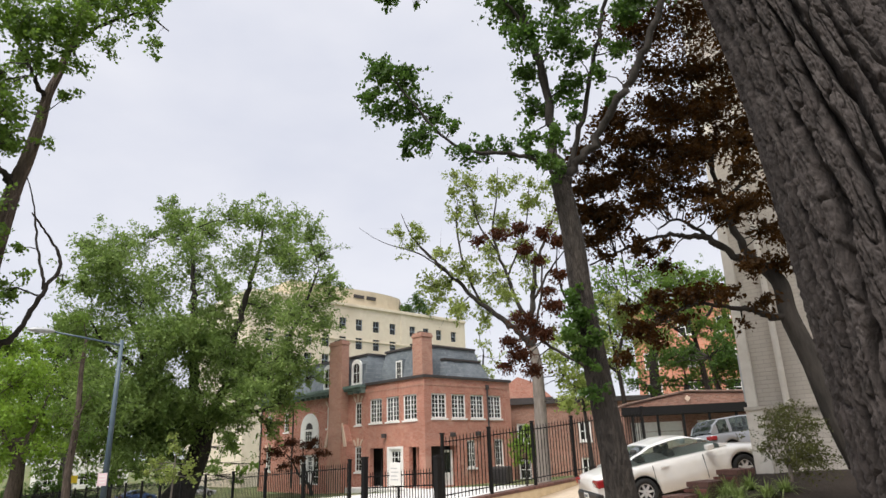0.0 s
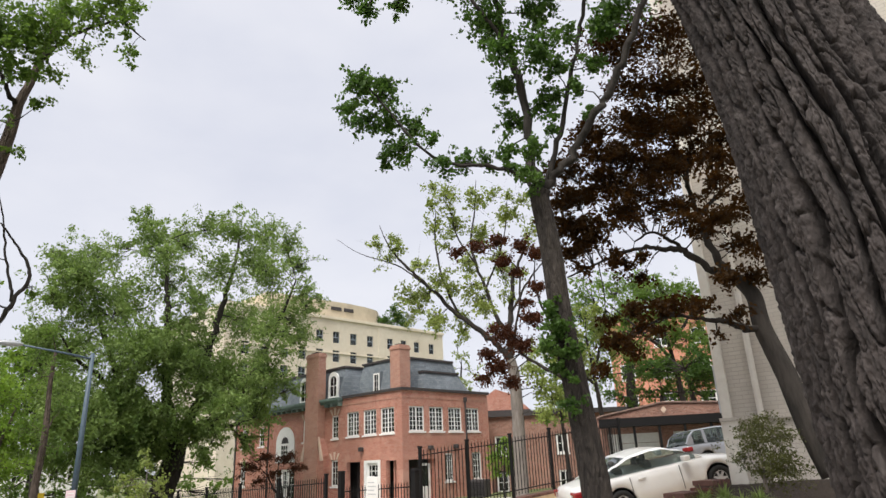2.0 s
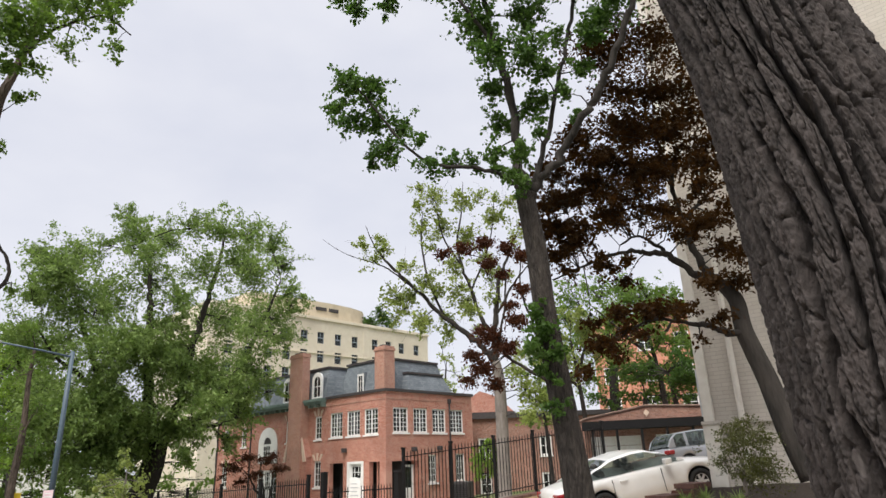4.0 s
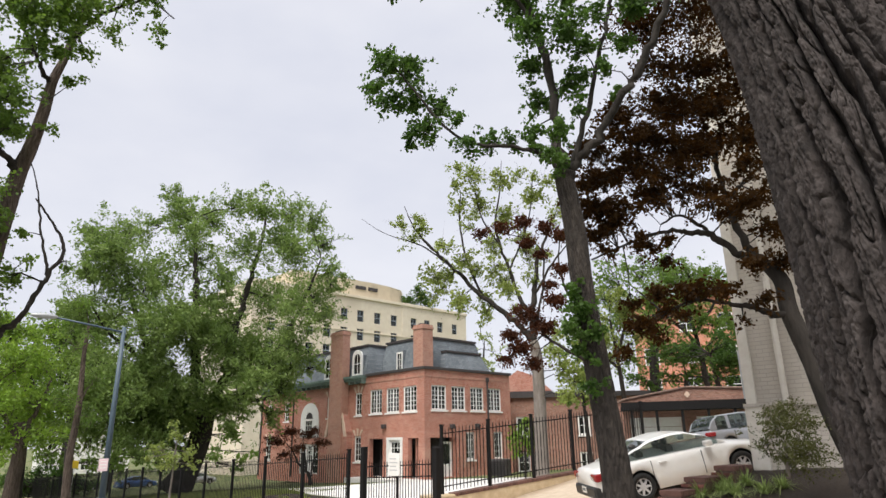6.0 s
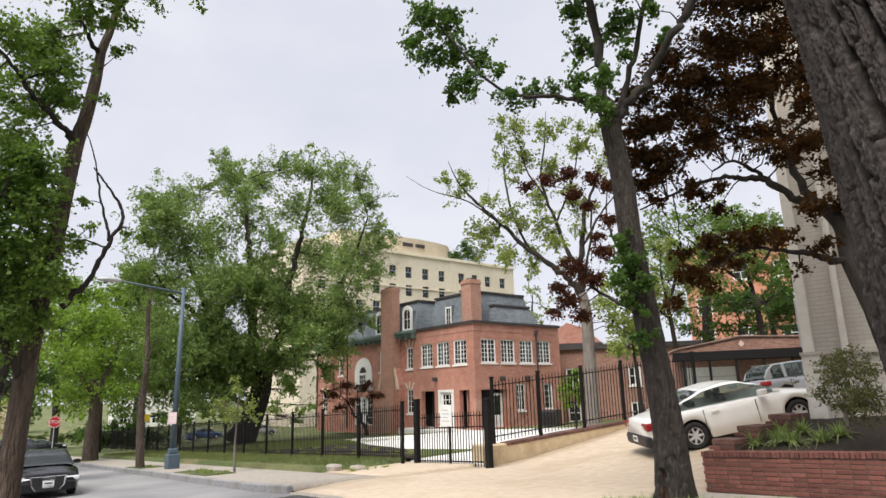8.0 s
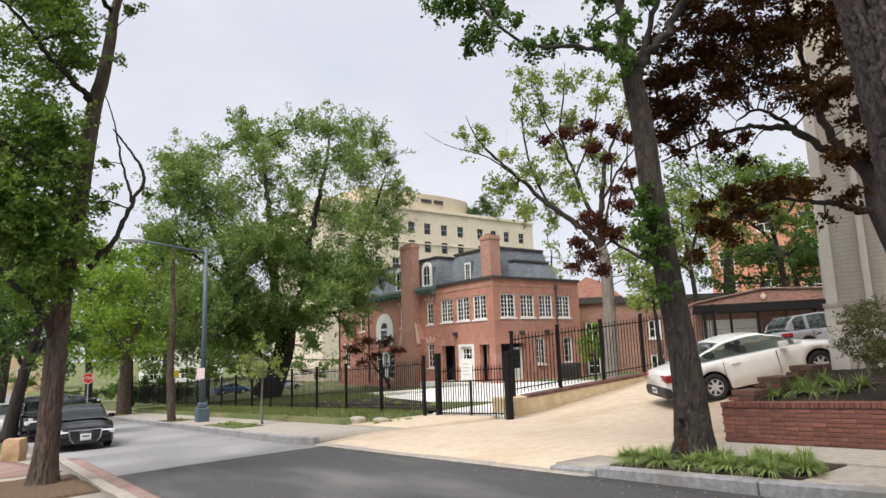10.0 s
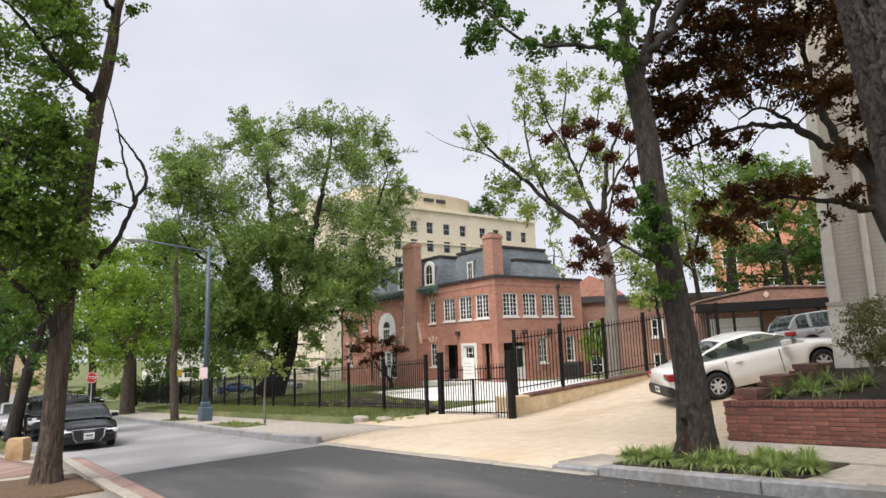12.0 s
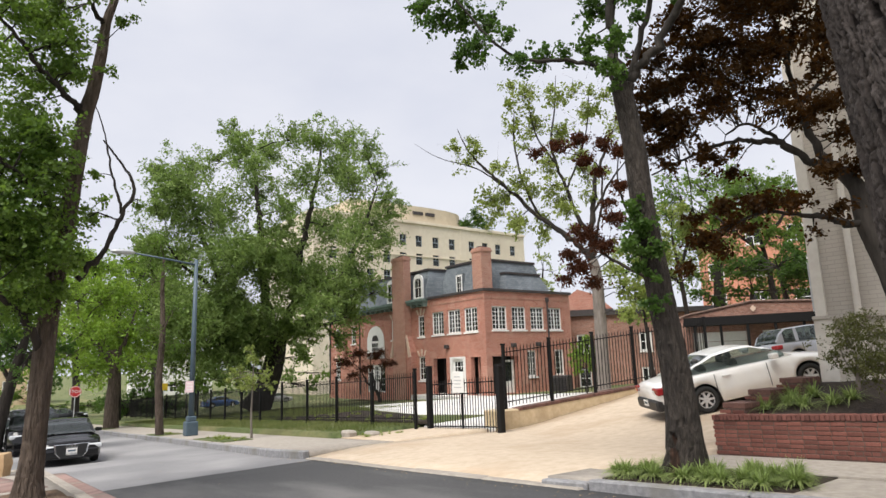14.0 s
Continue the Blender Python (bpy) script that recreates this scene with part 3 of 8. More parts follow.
def keystones(parent, o, d, n, xc, z, mat):
    """A fan of three pale stones over a window."""
    o, d, n = Vector(o), Vector(d), Vector(n)
    for lean, rise, off in ((-0.55, 0.42, -0.38), (0, 0.52, 0), (0.55, 0.42, 0.38)):
        bm = bmesh.new()
        pts = []
        for y in (-0.035, 0.05):
            for u, w in ((off * 0.75 - 0.07, 0), (off * 0.75 + 0.07, 0), (off * 0.75 + lean * rise + 0.12, rise), (off * 0.75 + lean * rise - 0.12, rise)):
                pts.append(bm.verts.new(o + d * (xc + u) - n * y + Vector((0, 0, z + 0.03 + w))))
        for f in ((0, 1, 2, 3), (7, 6, 5, 4), (0, 4, 5, 1), (1, 5, 6, 2), (2, 6, 7, 3), (3, 7, 4, 0)):
            bm.faces.new([pts[k] for k in f])
        bmesh.ops.recalc_face_normals(bm, faces=bm.faces)
        part("keystone", bm, mat, parent)


for a, b, c, e in sash:
    w = window_in(house, LO, LD, LN, lx(a), lx(b), c, e, 2, 4, frame_w=0.1)
    keystones(house, LO, LD, LN, lx((a + b) / 2), e, M["stone_trim"])


def door_in(parent, o, d, n, x0, x1, z0, z1, glazed, recess):
    bm = bmesh.new()
    slab(bm, o, d, n, x0, x1, recess, recess + 0.06, z0, z0 + (z1 - z0) * 0.36)
    for s in ((x0, x0 + 0.16, 0.36, 1), (x1 - 0.16, x1, 0.36, 1), (x0 + 0.16, x1 - 0.16, 0.93, 1)):
        slab(bm, o, d, n, s[0], s[1], recess, recess + 0.06, z0 + (z1 - z0) * s[2], z0 + (z1 - z0) * s[3])
    bmesh.ops.recalc_face_normals(bm, faces=bm.faces)
    dr = part("door", bm, M["trim"], parent, "white painted door with glazed upper half")
    bm = bmesh.new()
    slab(bm, o, d, n, x0 + 0.14, x1 - 0.14, recess + 0.028, recess + 0.034, z0 + (z1 - z0) * 0.36, z1 - 0.1)
    part("pane", bm, M["glass"], dr)
    bm = bmesh.new()
    slab(bm, o, d, n, x1 - 0.12, x1 - 0.07, recess - 0.06, recess, z0 + 0.95, z0 + 1.05)
    part("door_handle", bm, M["galvanised"], dr)
    if glazed:
        for i in (1, 2):
            x = x0 + (x1 - x0) * i / 3
            part("glazing_bar", slab(bmesh.new(), o, d, n, x - 0.025, x + 0.025, recess + 0.01, recess + 0.05, z0 + (z1 - z0) * 0.36, z1 - 0.1), M["trim"], dr)
        for j in range(1, 4):
            z = z0 + (z1 - z0) * (0.36 + 0.57 * j / 4)
            part("glazing_bar", slab(bmesh.new(), o, d, n, x0 + 0.1, x1 - 0.1, recess + 0.012, recess + 0.048, z - 0.025, z + 0.025), M["trim"], dr)
    return dr


door_in(house, LO, LD, LN, lx(-35.25), lx(-34.05), -0.95, 1.45, True, 0.1)
bm = bmesh.new()
for s in ((-35.5, -35.25), (-34.05, -33.8)):
    slab(bm, LO, LD, LN, lx(s[0]), lx(s[1]), -0.04, 0.12, -0.95, 1.62)
slab(bm, LO, LD, LN, lx(-35.25), lx(-34.05), -0.04, 0.12, 1.45, 1.62)
part("door_frame", bm, M["trim"], house)
for a, b in recL:
    bm = bmesh.new()
    for s in ((a, a + 0.12), (b - 0.12, b), ((a + b) / 2 - 0.08, (a + b) / 2 + 0.08)):
        slab(bm, LO, LD, LN, lx(s[0]), lx(s[1]), 0.95, 1.05, -0.95, 1.5)
    part("porch_frame", bm, M["roof_dark"], house)
door_in(house, RO, RD, RN, 1.75, 2.65, -0.9, 1.3, False, 0.3)
for s in ((2.65, 2.88, 0.2, 0.5), (0.36, 1.6, 1.2, 1.3)):
    bm = bmesh.new()
    slab(bm, RO, RD, RN, *s, -0.9, 1.55)
    part("porch_wall", bm, M["house_brick"], house)
part("porch_floor", boxes((-38.5, HX1 - 0.02, HY0 - 1.4, 29.2, -1.5, -0.96), (HX1 - 0.02, HX1 + 1.6, HY0 - 1.4, 33, -1.5, -0.98)), M["concrete_white"], house)

# arched entrance bay
bm = bmesh.new()
cx, zz, rad = (arch[0] + arch[1]) / 2, 3.2, (arch[1] - arch[0]) / 2 - 0.06
ring = [(cx + rad * math.cos(math.pi * k / 20), zz + rad * 0.92 * math.sin(math.pi * k / 20)) for k in range(21)]
outer = [(x, HY0 - 0.05, z) for x, z in ring] + [(cx - rad, HY0 - 0.05, 1.75), (cx + rad, HY0 - 0.05, 1.75)]
fa = bm.faces.new([bm.verts.new(p) for p in outer])
ex = bmesh.ops.extrude_face_region(bm, geom=[fa])
bmesh.ops.translate(bm, verts=[v for v in ex["geom"] if isinstance(v, bmesh.types.BMVert)], vec=(0, 0.12, 0))
bmesh.ops.recalc_face_normals(bm, faces=bm.faces)
part("arch_panel", bm, M["trim"], house, "white arched surround with a fanlight")
window_in(house, (HX0, HY0 - 0.11, 0), LD, LN, lx(cx) - 0.55, lx(cx) + 0.55, 1.9, 3.1, 3, 3, sill=False, recess=0)
bm = bmesh.new()
for k in range(7):
    a0 = math.pi * k / 6
    tube(bm, [(cx, HY0 - 0.06, 3.2, 0.02), (cx + 0.55 * math.cos(a0), HY0 - 0.06, 3.2 + 0.5 * math.sin(a0), 0.02)], 5)
fan = [bm.verts.new((cx + 0.5 * math.cos(math.pi * k / 12), HY0 - 0.056, 3.2 + 0.46 * math.sin(math.pi * k / 12))) for k in range(13)]
bm.faces.new(fan)
part("fanlight", bm, M["roof_dark"], house)
window_in(house, LO, LD, LN, lx(arch[0]), lx(arch[0]) + 0.9, -0.95, 1.25, 2, 4, sill=False)
window_in(house, LO, LD, LN, lx(arch[1]) - 0.9, lx(arch[1]), -0.95, 1.25, 2, 4, sill=False)
door_in(house, LO, LD, LN, lx(cx) - 0.47, lx(cx) + 0.47, -0.95, 1.25, True, 0.08)


def stack(parent, x0, x1, y0, y1, z0, z1, shoulder=None):
    bm = boxes((x0, x1, y0, y1, z0, z1 - 0.3), (x0 - 0.05, x1 + 0.05, y0 - 0.05, y1 + 0.05, z1 - 0.3, z1 - 0.14), (x0 - 0.0, x1 + 0.0, y0, y1, z1 - 0.14, z1))
    c = part("chimney", bm, M["chimney_brick"], parent, "tall brick chimney stack")
    part("flue", boxes((x0 + 0.3, x1 - 0.3, y0 + 0.2, y1 - 0.2, z1, z1 + 0.12)), M["roof_dark"], c)
    return c


stack(house, -41.8, -40.15, HY0 - 0.66, HY0 - 0.004, HB, 9.5)
for sx, s in ((-41.8, -1), (-40.15, 1)):
    bm = bmesh.new()
    prof = [(sx, HB), (sx + s * 0.55, HB), (sx + s * 0.55, 2.1), (sx, 3.3)]
    f0 = [bm.verts.new((x, HY0 - 0.5, z)) for x, z in prof]
    f1 = [bm.verts.new((x, HY0 - 0.004, z)) for x, z in prof]
    bm.faces.new(f0)
    bm.faces.new(f1[::-1])
    for k in range(4):
        bm.faces.new((f0[k], f1[k], f1[(k + 1) % 4], f0[(k + 1) % 4]))
    bmesh.ops.recalc_face_normals(bm, faces=bm.faces)
    part("chimney_shoulder", bm, M["house_brick"], house)
    bm = bmesh.new()
    prof = [(sx + s * 0.62, 1.75), (sx + s * 0.28, 1.75), (sx - s * 0.02, 3.25), (sx + s * 0.06, 3.42)]
    f0 = [bm.verts.new((x, HY0 - 0.6, z)) for x, z in prof]
    f1 = [bm.verts.new((x, HY0 - 0.505, z)) for x, z in prof]
    bm.faces.new(f0)
    bm.faces.new(f1[::-1])
    for k in range(4):
        bm.faces.new((f0[k], f1[k], f1[(k + 1) % 4], f0[(k + 1) % 4]))
    bmesh.ops.recalc_face_normals(bm, faces=bm.faces)
    part("shoulder_stone", bm, M["stone_trim"], house)
stack(house, -33.75, -32.75, 28.55, 29.5, 5.7, 9.15)
part("pilaster", boxes((-50.9, -50.3, HY0 - 0.25, HY0 - 0.004, 2.6, 5.4), (-50.98, -50.22, HY0 - 0.3, HY0 - 0.004, 2.45, 2.6)), M["chimney_brick"], house)
for x, y, nrm in ((-48.0, HY0 - 0.07, 0), (-53.45, HY0 - 0.07, 0), (HX1 + 0.08, 33.57, 1)):
    bm = bmesh.new()
    tube(bm, [(x, y, -1.2, 0.06), (x, y, 5.5, 0.06)], 8)
    box(bm, x - 0.14, x + 0.14, y - 0.1, y + 0.06, 5.3, 5.62)
    part("downpipe", bm, M["roof_dark"], house)


def mansard(parent, x0, x1, y0, y1, z0, z1, inset):
    bm = bmesh.new()
    lo = [bm.verts.new(p) for p in ((x0, y0, z0), (x1, y0, z0), (x1, y1, z0), (x0, y1, z0))]
    mi = [bm.verts.new(p) for p in ((x0 + inset, y0 + inset, z1), (x1 - inset, y0 + inset, z1), (x1 - inset, y1 - inset, z1), (x0 + inset, y1 - inset, z1))]
    for k in range(4):
        bm.faces.new((lo[k], lo[(k + 1) % 4], mi[(k + 1) % 4], mi[k]))
    bm.faces.new(mi)
    r = part("roof", bm, M["slate"], parent, "grey slate mansard roof")
    i = inset
    part("roof_ridge", boxes((x0 + i - 0.1, x1 - i + 0.1, y0 + i - 0.12, y0 + i + 0.1, z1 - 0.05, z1 + 0.1), (x1 - i - 0.1, x1 - i + 0.12, y0 + i + 0.1, y1 - i, z1 - 0.05, z1 + 0.1)), M["roof_dark"], r)
    return r


mansard(house, HX0 + 0.2, -38.2, HY0 + 0.15, 41, 5.9, 8.35, 0.75)
mansard(house, -39.0, -33.4, 29.3, 35.6, 5.7, 8.5, 0.6)
mansard(house, -34.5, -32.6, 30.6, 35.5, 5.7, 7.5, 0.7)


def dormer(parent, xc, y, z0, w, h, deep):
    root = part("dormer", boxes((xc - w / 2 + 0.12, xc + w / 2 - 0.12, y + 0.1, y + deep, z0, z0 + h * 0.8)), M["slate"], parent)
    bm = bmesh.new()
    n = 12
    out = [(xc - w / 2, z0), (xc + w / 2, z0)] + [(xc + w / 2 * math.cos(math.pi * k / n), z0 + h * 0.72 + w / 2 * 0.9 * math.sin(math.pi * k / n)) for k in range(n + 1)]
    wi = w / 2 - 0.2
    inn = [(xc - wi, z0 + 0.18), (xc + wi, z0 + 0.18)] + [(xc + wi * math.cos(math.pi * k / n), z0 + h * 0.66 + wi * 0.9 * math.sin(math.pi * k / n)) for k in range(n + 1)]
    A = [[bm.verts.new((x, yy, z)) for x, z in c] for yy in (y, y + 0.14) for c in (out, inn)]
    m = len(out)
    for k in range(m):
        l = (k + 1) % m
        bm.faces.new((A[0][k], A[0][l], A[1][l], A[1][k]))
        bm.faces.new((A[2][l], A[2][k], A[3][k], A[3][l]))
        bm.faces.new((A[0][l], A[0][k], A[2][k], A[2][l]))
        bm.faces.new((A[1][k], A[1][l], A[3][l], A[3][k]))
    bmesh.ops.recalc_face_normals(bm, faces=bm.faces)
    part("surround", bm, M["trim"], root, "white arched dormer surround")
    bm = boxes((xc - 0.02, xc + 0.02, y + 0.04, y + 0.1, z0 + 0.18, z0 + h), (xc - wi, xc + wi, y + 0.04, y + 0.1, z0 + h * 0.46, z0 + h * 0.46 + 0.05))
    part("glazing_bar", bm, M["trim"], root)
    part("pane", boxes((xc - wi, xc + wi, y + 0.06, y + 0.07, z0 + 0.15, z0 + h * 0.98)), M["glass"], root)


dormer(house, -39.35, HY0 + 0.1, 6.05, 1.2, 1.95, 1.4)
dormer(house, -43.2, HY0 + 0.1, 6.05, 1.2, 1.95, 1.4)
dormer(house, -49.2, HY0 + 0.1, 6.05, 1.2, 1.95, 1.4)
w2 = part("dormer", boxes((-36.75, -35.95, 29.44, 30.5, 6.0, 7.75)), M["slate"], house)
window_in(w2, (-36.7, 29.4, 0), LD, LN, 0, 0.7, 6.1, 7.65, 2, 3, recess=0, sill=False, frame_w=0.12)
for x, y, z in ((-35.7, HY0 - 0.12, 2.35), ):
    part("wall_lamp", boxes((x - 0.16, x + 0.16, y - 0.16, y + 0.118, z - 0.14, z + 0.14), bevel=0.03), M["roof_dark"], house)
for y, z in ((30.0, 2.25), (32.4, 2.3)):
    part("wall_lamp", boxes((HX1 + 0.002, HX1 + 0.3, y - 0.16, y + 0.16, z - 0.14, z + 0.14), bevel=0.03), M["roof_dark"], house)

# ---- tall stone hotel behind ----
hotel = empty("hotel_building", (0, 0, 0), "tall cream stone hotel with rows of dark windows", "building")
HO, HD, HN = (-91, 44, 0), (0, 1, 0), (1, 0, 0)
cols = [y - 44 for y in (47.5, 51, 54.5, 57.9, 61.3, 64.75, 68.5, 72.3, 77.1, 80.5, 83.9, 87.9)]
rows = [-3.6 + 3.3 * k for k in range(9)]
hh = [(c - 0.72, c + 0.72, r - 1.0, r + 1.0) for c in cols for r in rows]
part("wall", wall_with_holes(bmesh.new(), HO, HD, HN, 47.2, -8, 26.2, 0.4, hh), M["limestone"], hotel)
each("wall", M["limestone"], hotel, (-112, -91.4, 44, 44.4, -8, 26.2), (-112, -91.4, 90.8, 91.2, -8, 26.2), (-112.4, -112, 44, 91, -8, 26.2))
# one near-black sheet behind all hotel windows, its colour imitating room shade
part("room_backs", boxes((-92.6, -92.5, 44.5, 90.7, -8, 26)), M["room_gloom"], hotel)
part("roof", boxes((-112, -91.0, 44, 91.2, 26.2, 26.5)), M["limestone"], hotel)
part("parapet_band", boxes((-91.0 + 0.002, -90.7, 44, 91.3, 25.9, 26.35), (-90.998, -90.8, 44, 91.3, 19.9, 20.1), (-90.998, -90.85, 44, 73.9, 14.8, 15.0), (-90.998, -90.9, 74.2, 75.6, -6, 25.9)), M["limestone"], hotel)
bm = bmesh.new()
pen = [(-93, 52), (-92.4, 62), (-92.2, 68), (-92.6, 72.5), (-93.6, 76), (-95.5, 78), (-108, 78.5), (-108, 52)]
lo = [bm.verts.new((x, y, 26.4)) for x, y in pen]
hi = [bm.verts.new((x, y, 29.6)) for x, y in pen]
for k in range(len(pen)):
    bm.faces.new((lo[k], lo[(k + 1) % len(pen)], hi[(k + 1) % len(pen)], hi[k]))
bm.faces.new(hi)
bmesh.ops.recalc_face_normals(bm, faces=bm.faces)
part("penthouse", bm, material("penthouse_render", (0.56, 0.47, 0.34), (0.63, 0.54, 0.40), scale=1, rough=0.85), hotel, "tan rendered penthouse with a curved end")
part("penthouse_sign", boxes((-92.6, -92.1, 64.4, 66.6, 28.0, 28.6), (-92.5, -92.0, 67.2, 69.2, 28.0, 28.6)), M["roof_dark"], hotel)
for c in cols:
    for r in rows:
        bm = bmesh.new()
        for s in ((c - 0.72, c - 0.62, r - 1.0, r + 1.0), (c + 0.62, c + 0.72, r - 1.0, r + 1.0), (c - 0.62, c + 0.62, r - 0.06, r + 0.06), (c - 0.04, c + 0.04, r + 0.06, r + 1.0)):
            slab(bm, HO, HD, HN, s[0], s[1], 0.2, 0.28, s[2], s[3])
        w = part("window", bm, M["window_metal"], hotel)
        bm = bmesh.new()
        slab(bm, HO, HD, HN, c - 0.62, c + 0.62, 0.24, 0.25, r - 1.0, r + 1.0)
        part("pane", bm, M["glass"], w)

# ---- white-painted brick building beside the driveway ----
tower = empty("painted_building", (0, 0, 0), "tall pale painted brick building beside the driveway", "building")
TX, TY = -4.50, 11.2
each("wall", M["painted_brick"], tower, (TX, 9, TY, TY + 0.4, -0.5, 17), (TX, TX + 0.4, TY + 0.4, 24, -0.5, 17), (8.6, 9, TY + 0.4, 24, -0.5, 17), (TX, 9, 24, 24.4, -0.5, 17))
part("roof", boxes((TX - 0.3, 9.3, TY - 0.3, 24.7, 17, 17.3)), M["cream_trim"], tower)
part("corner_board", boxes((TX - 0.04, TX + 0.13, TY - 0.05, TY - 0.002, 1.85, 16.9), (TX - 0.06, TX + 0.22, TY - 0.1, TY - 0.004, 0.2, 1.8)), M["cream_trim"], tower, "pale cream corner board")
part("plinth", boxes((TX + 0.225, 9, TY - 0.06, TY - 0.003, -0.2, 1.8), (TX - 0.07, 9, TY - 0.12, TY - 0.003, 1.8, 1.86)), M["painted_brick"], tower)
bm = bmesh.new()
tube(bm, [(-3.9, TY - 0.07, 0.2, 0.05), (-3.9, TY - 0.07, 16.8, 0.05)], 10)
part("downpipe", bm, M["cream_trim"], tower)
part("cable_box", boxes((TX - 0.07, TX - 0.041, TY - 0.04, TY + 0.02, 1.95, 2.75)), M["galvanised"], tower)

# ---- low garages and the canopy at the top of the driveway ----
garage = empty("garage_block", (0, 0, 0), "low brown brick garage block with white doors", "garage")
GZ = 0.75
gd = Vector((5.4, 2.9, 0)).normalized()
gn = Vector((gd.y, -gd.x, 0))
go = Vector((-18.6, 28.4, 0))
gholes = [(1.2 + 3.1 * i, 3.6 + 3.1 * i, GZ - 0.3, GZ + 1.55) for i in range(4)]
part("wall", wall_with_holes(bmesh.new(), go, gd, gn, 14.5, -1, 3.0, 0.3, gholes), M["garage_brick"], garage)
bm = bmesh.new()
slab(bm, go, gd, gn, 0, 14.5, 5, 5.3, -1, 3.0)
slab(bm, go, gd, gn, 0, 0.3, 0.3, 5, -1, 3.0)
slab(bm, go, gd, gn, 14.2, 14.5, 0.3, 5, -1, 3.0)
part("wall", bm, M["garage_brick"], garage)
bm = bmesh.new()
R0 = [(0.6, 3.0), (1.0, 3.15), (4.0, 3.66), (7.0, 3.5), (14.8, 3.45)]
f0 = [bm.verts.new(go + gd * x + gn * 0.02 + Vector((0, 0, z + 0.0))) for x, z in R0] + [bm.verts.new(go + gd * x + gn * 0.02 + Vector((0, 0, 2.98))) for x in (14.8, 0.6)]
f1 = [bm.verts.new(v.co - gn * 5.4) for v in f0]
bm.faces.new(f0)
bm.faces.new(f1[::-1])
for k in range(len(f0)):
    l = (k + 1) % len(f0)
    bm.faces.new((f0[l], f0[k], f1[k], f1[l]))
bmesh.ops.recalc_face_normals(bm, faces=bm.faces)
part("gable", bm, M["garage_brick"], garage, "shallow brown brick gable")
for (xa, za), (xb, zb) in zip(R0, R0[1:]):
    P, Q = go + gd * xa + gn * 0.05 + Vector((0, 0, za + 0.03)), go + gd * xb + gn * 0.05 + Vector((0, 0, zb + 0.03))
    part("coping", tube(bmesh.new(), [(*P, 0.055), (*Q, 0.055)], 6), M["shingle"], garage)
bm = bmesh.new()
f0, f1 = ([bm.verts.new(go + gd * (4.0 + x) + gn * y + Vector((0, 0, 3.34 + z))) for x, z in ((-0.14, 0), (0, -0.17), (0.14, 0), (0, 0.17))] for y in (0.06, 0.022))
bm.faces.new(f0)
for k in range(4):
    bm.faces.new((f0[k], f1[k], f1[(k + 1) % 4], f0[(k + 1) % 4]))
part("vent", bm, M["stone_trim"], garage, "pale diamond-shaped vent")
for a, b, c, e in gholes:
    bm = bmesh.new()
    for j in range(4):
        slab(bm, go, gd, gn, a, b, 0.1, 0.16, c + (e - c) * j / 4 + 0.01, c + (e - c) * (j + 1) / 4 - 0.01)
    part("garage_door", bm, M["trim"], garage, "white panelled garage door")
canopy = empty("canopy", (0, 0, 0), "dark flat canopy on thin black posts", "canopy")
bm = bmesh.new()
slab(bm, go, gd, gn, 0.9, 14.5, -1.3, -0.1, 2.58, 2.98)
part("roof", bm, M["iron"], canopy)
for i in range(6):
    bm = bmesh.new()
    slab(bm, go, gd, gn, 1.3 + 1.15 * i, 1.42 + 1.15 * i, -1.25, -1.13, -0.6, 2.579)
    part("post", bm, M["iron"], canopy)

# ---- red brick buildings behind ----


def far_block(name, label, o, d, n, length, z0, z1, cols, rows, ww, wh, mat, deep=9, trim=True, first=1.6, pitch=None):
    root = empty(name, (0, 0, 0), label, "building")
    pitch = pitch or (length - 2 * first) / max(1, cols - 1)
    step = (z1 - z0 - 1.2) / rows
    H = [(first + pitch * i - ww / 2, first + pitch * i + ww / 2, z0 + 1.0 + step * j, z0 + 1.0 + step * j + wh) for i in range(cols) for j in range(rows)]
    part("wall", wall_with_holes(bmesh.new(), o, d, n, length, z0, z1, 0.3, H), mat, root)
    bm = bmesh.new()
    slab(bm, o, d, n, 0, length, deep, deep + 0.3, z0, z1)
    slab(bm, o, d, n, 0, 0.3, 0.3, deep, z0, z1)
    slab(bm, o, d, n, length - 0.3, length, 0.3, deep, z0, z1)
    part("wall", bm, mat, root)
    bm = bmesh.new()
    slab(bm, o, d, n, 0.31, length - 0.31, 1.4, 1.5, z0, z1 - 0.1)
    # backing sheet with the dimness of the rooms put into its colour
    part("room_backs", bm, M["room_gloom"], root)
    bm = bmesh.new()
    slab(bm, o, d, n, -0.25, length + 0.25, -0.25, deep + 0.5, z1, z1 + 0.35)
    part("roof", bm, M["trim"] if trim else M["roof_dark"], root)
    for h in H:
        window_in(root, o, d, n, *h, 2, 2, frame_w=0.12, bar=0.06)
    return root


far_block("brick_annex", "red brick annex with white window trim", (-33.6, 37.2, 0), (0.76, 0.65, 0), (0.65, -0.76, 0), 17, -2, 4.4, 4, 2, 0.9, 1.4, M["garage_brick"], trim=False)
gable_house = far_block("gabled_house", "red brick house with white gable boards", (-34.8, 37.4, 0), (0.76, 0.65, 0), (0.65, -0.76, 0), 4.6, -2, 4.6, 2, 2, 0.75, 1.25, M["house_brick"], deep=8, trim=False, first=2.6, pitch=1.4)
GO, GD, GN = Vector((-34.8, 37.4, 0)), Vector((0.76, 0.65, 0)), Vector((0.65, -0.76, 0))
bm = bmesh.new()
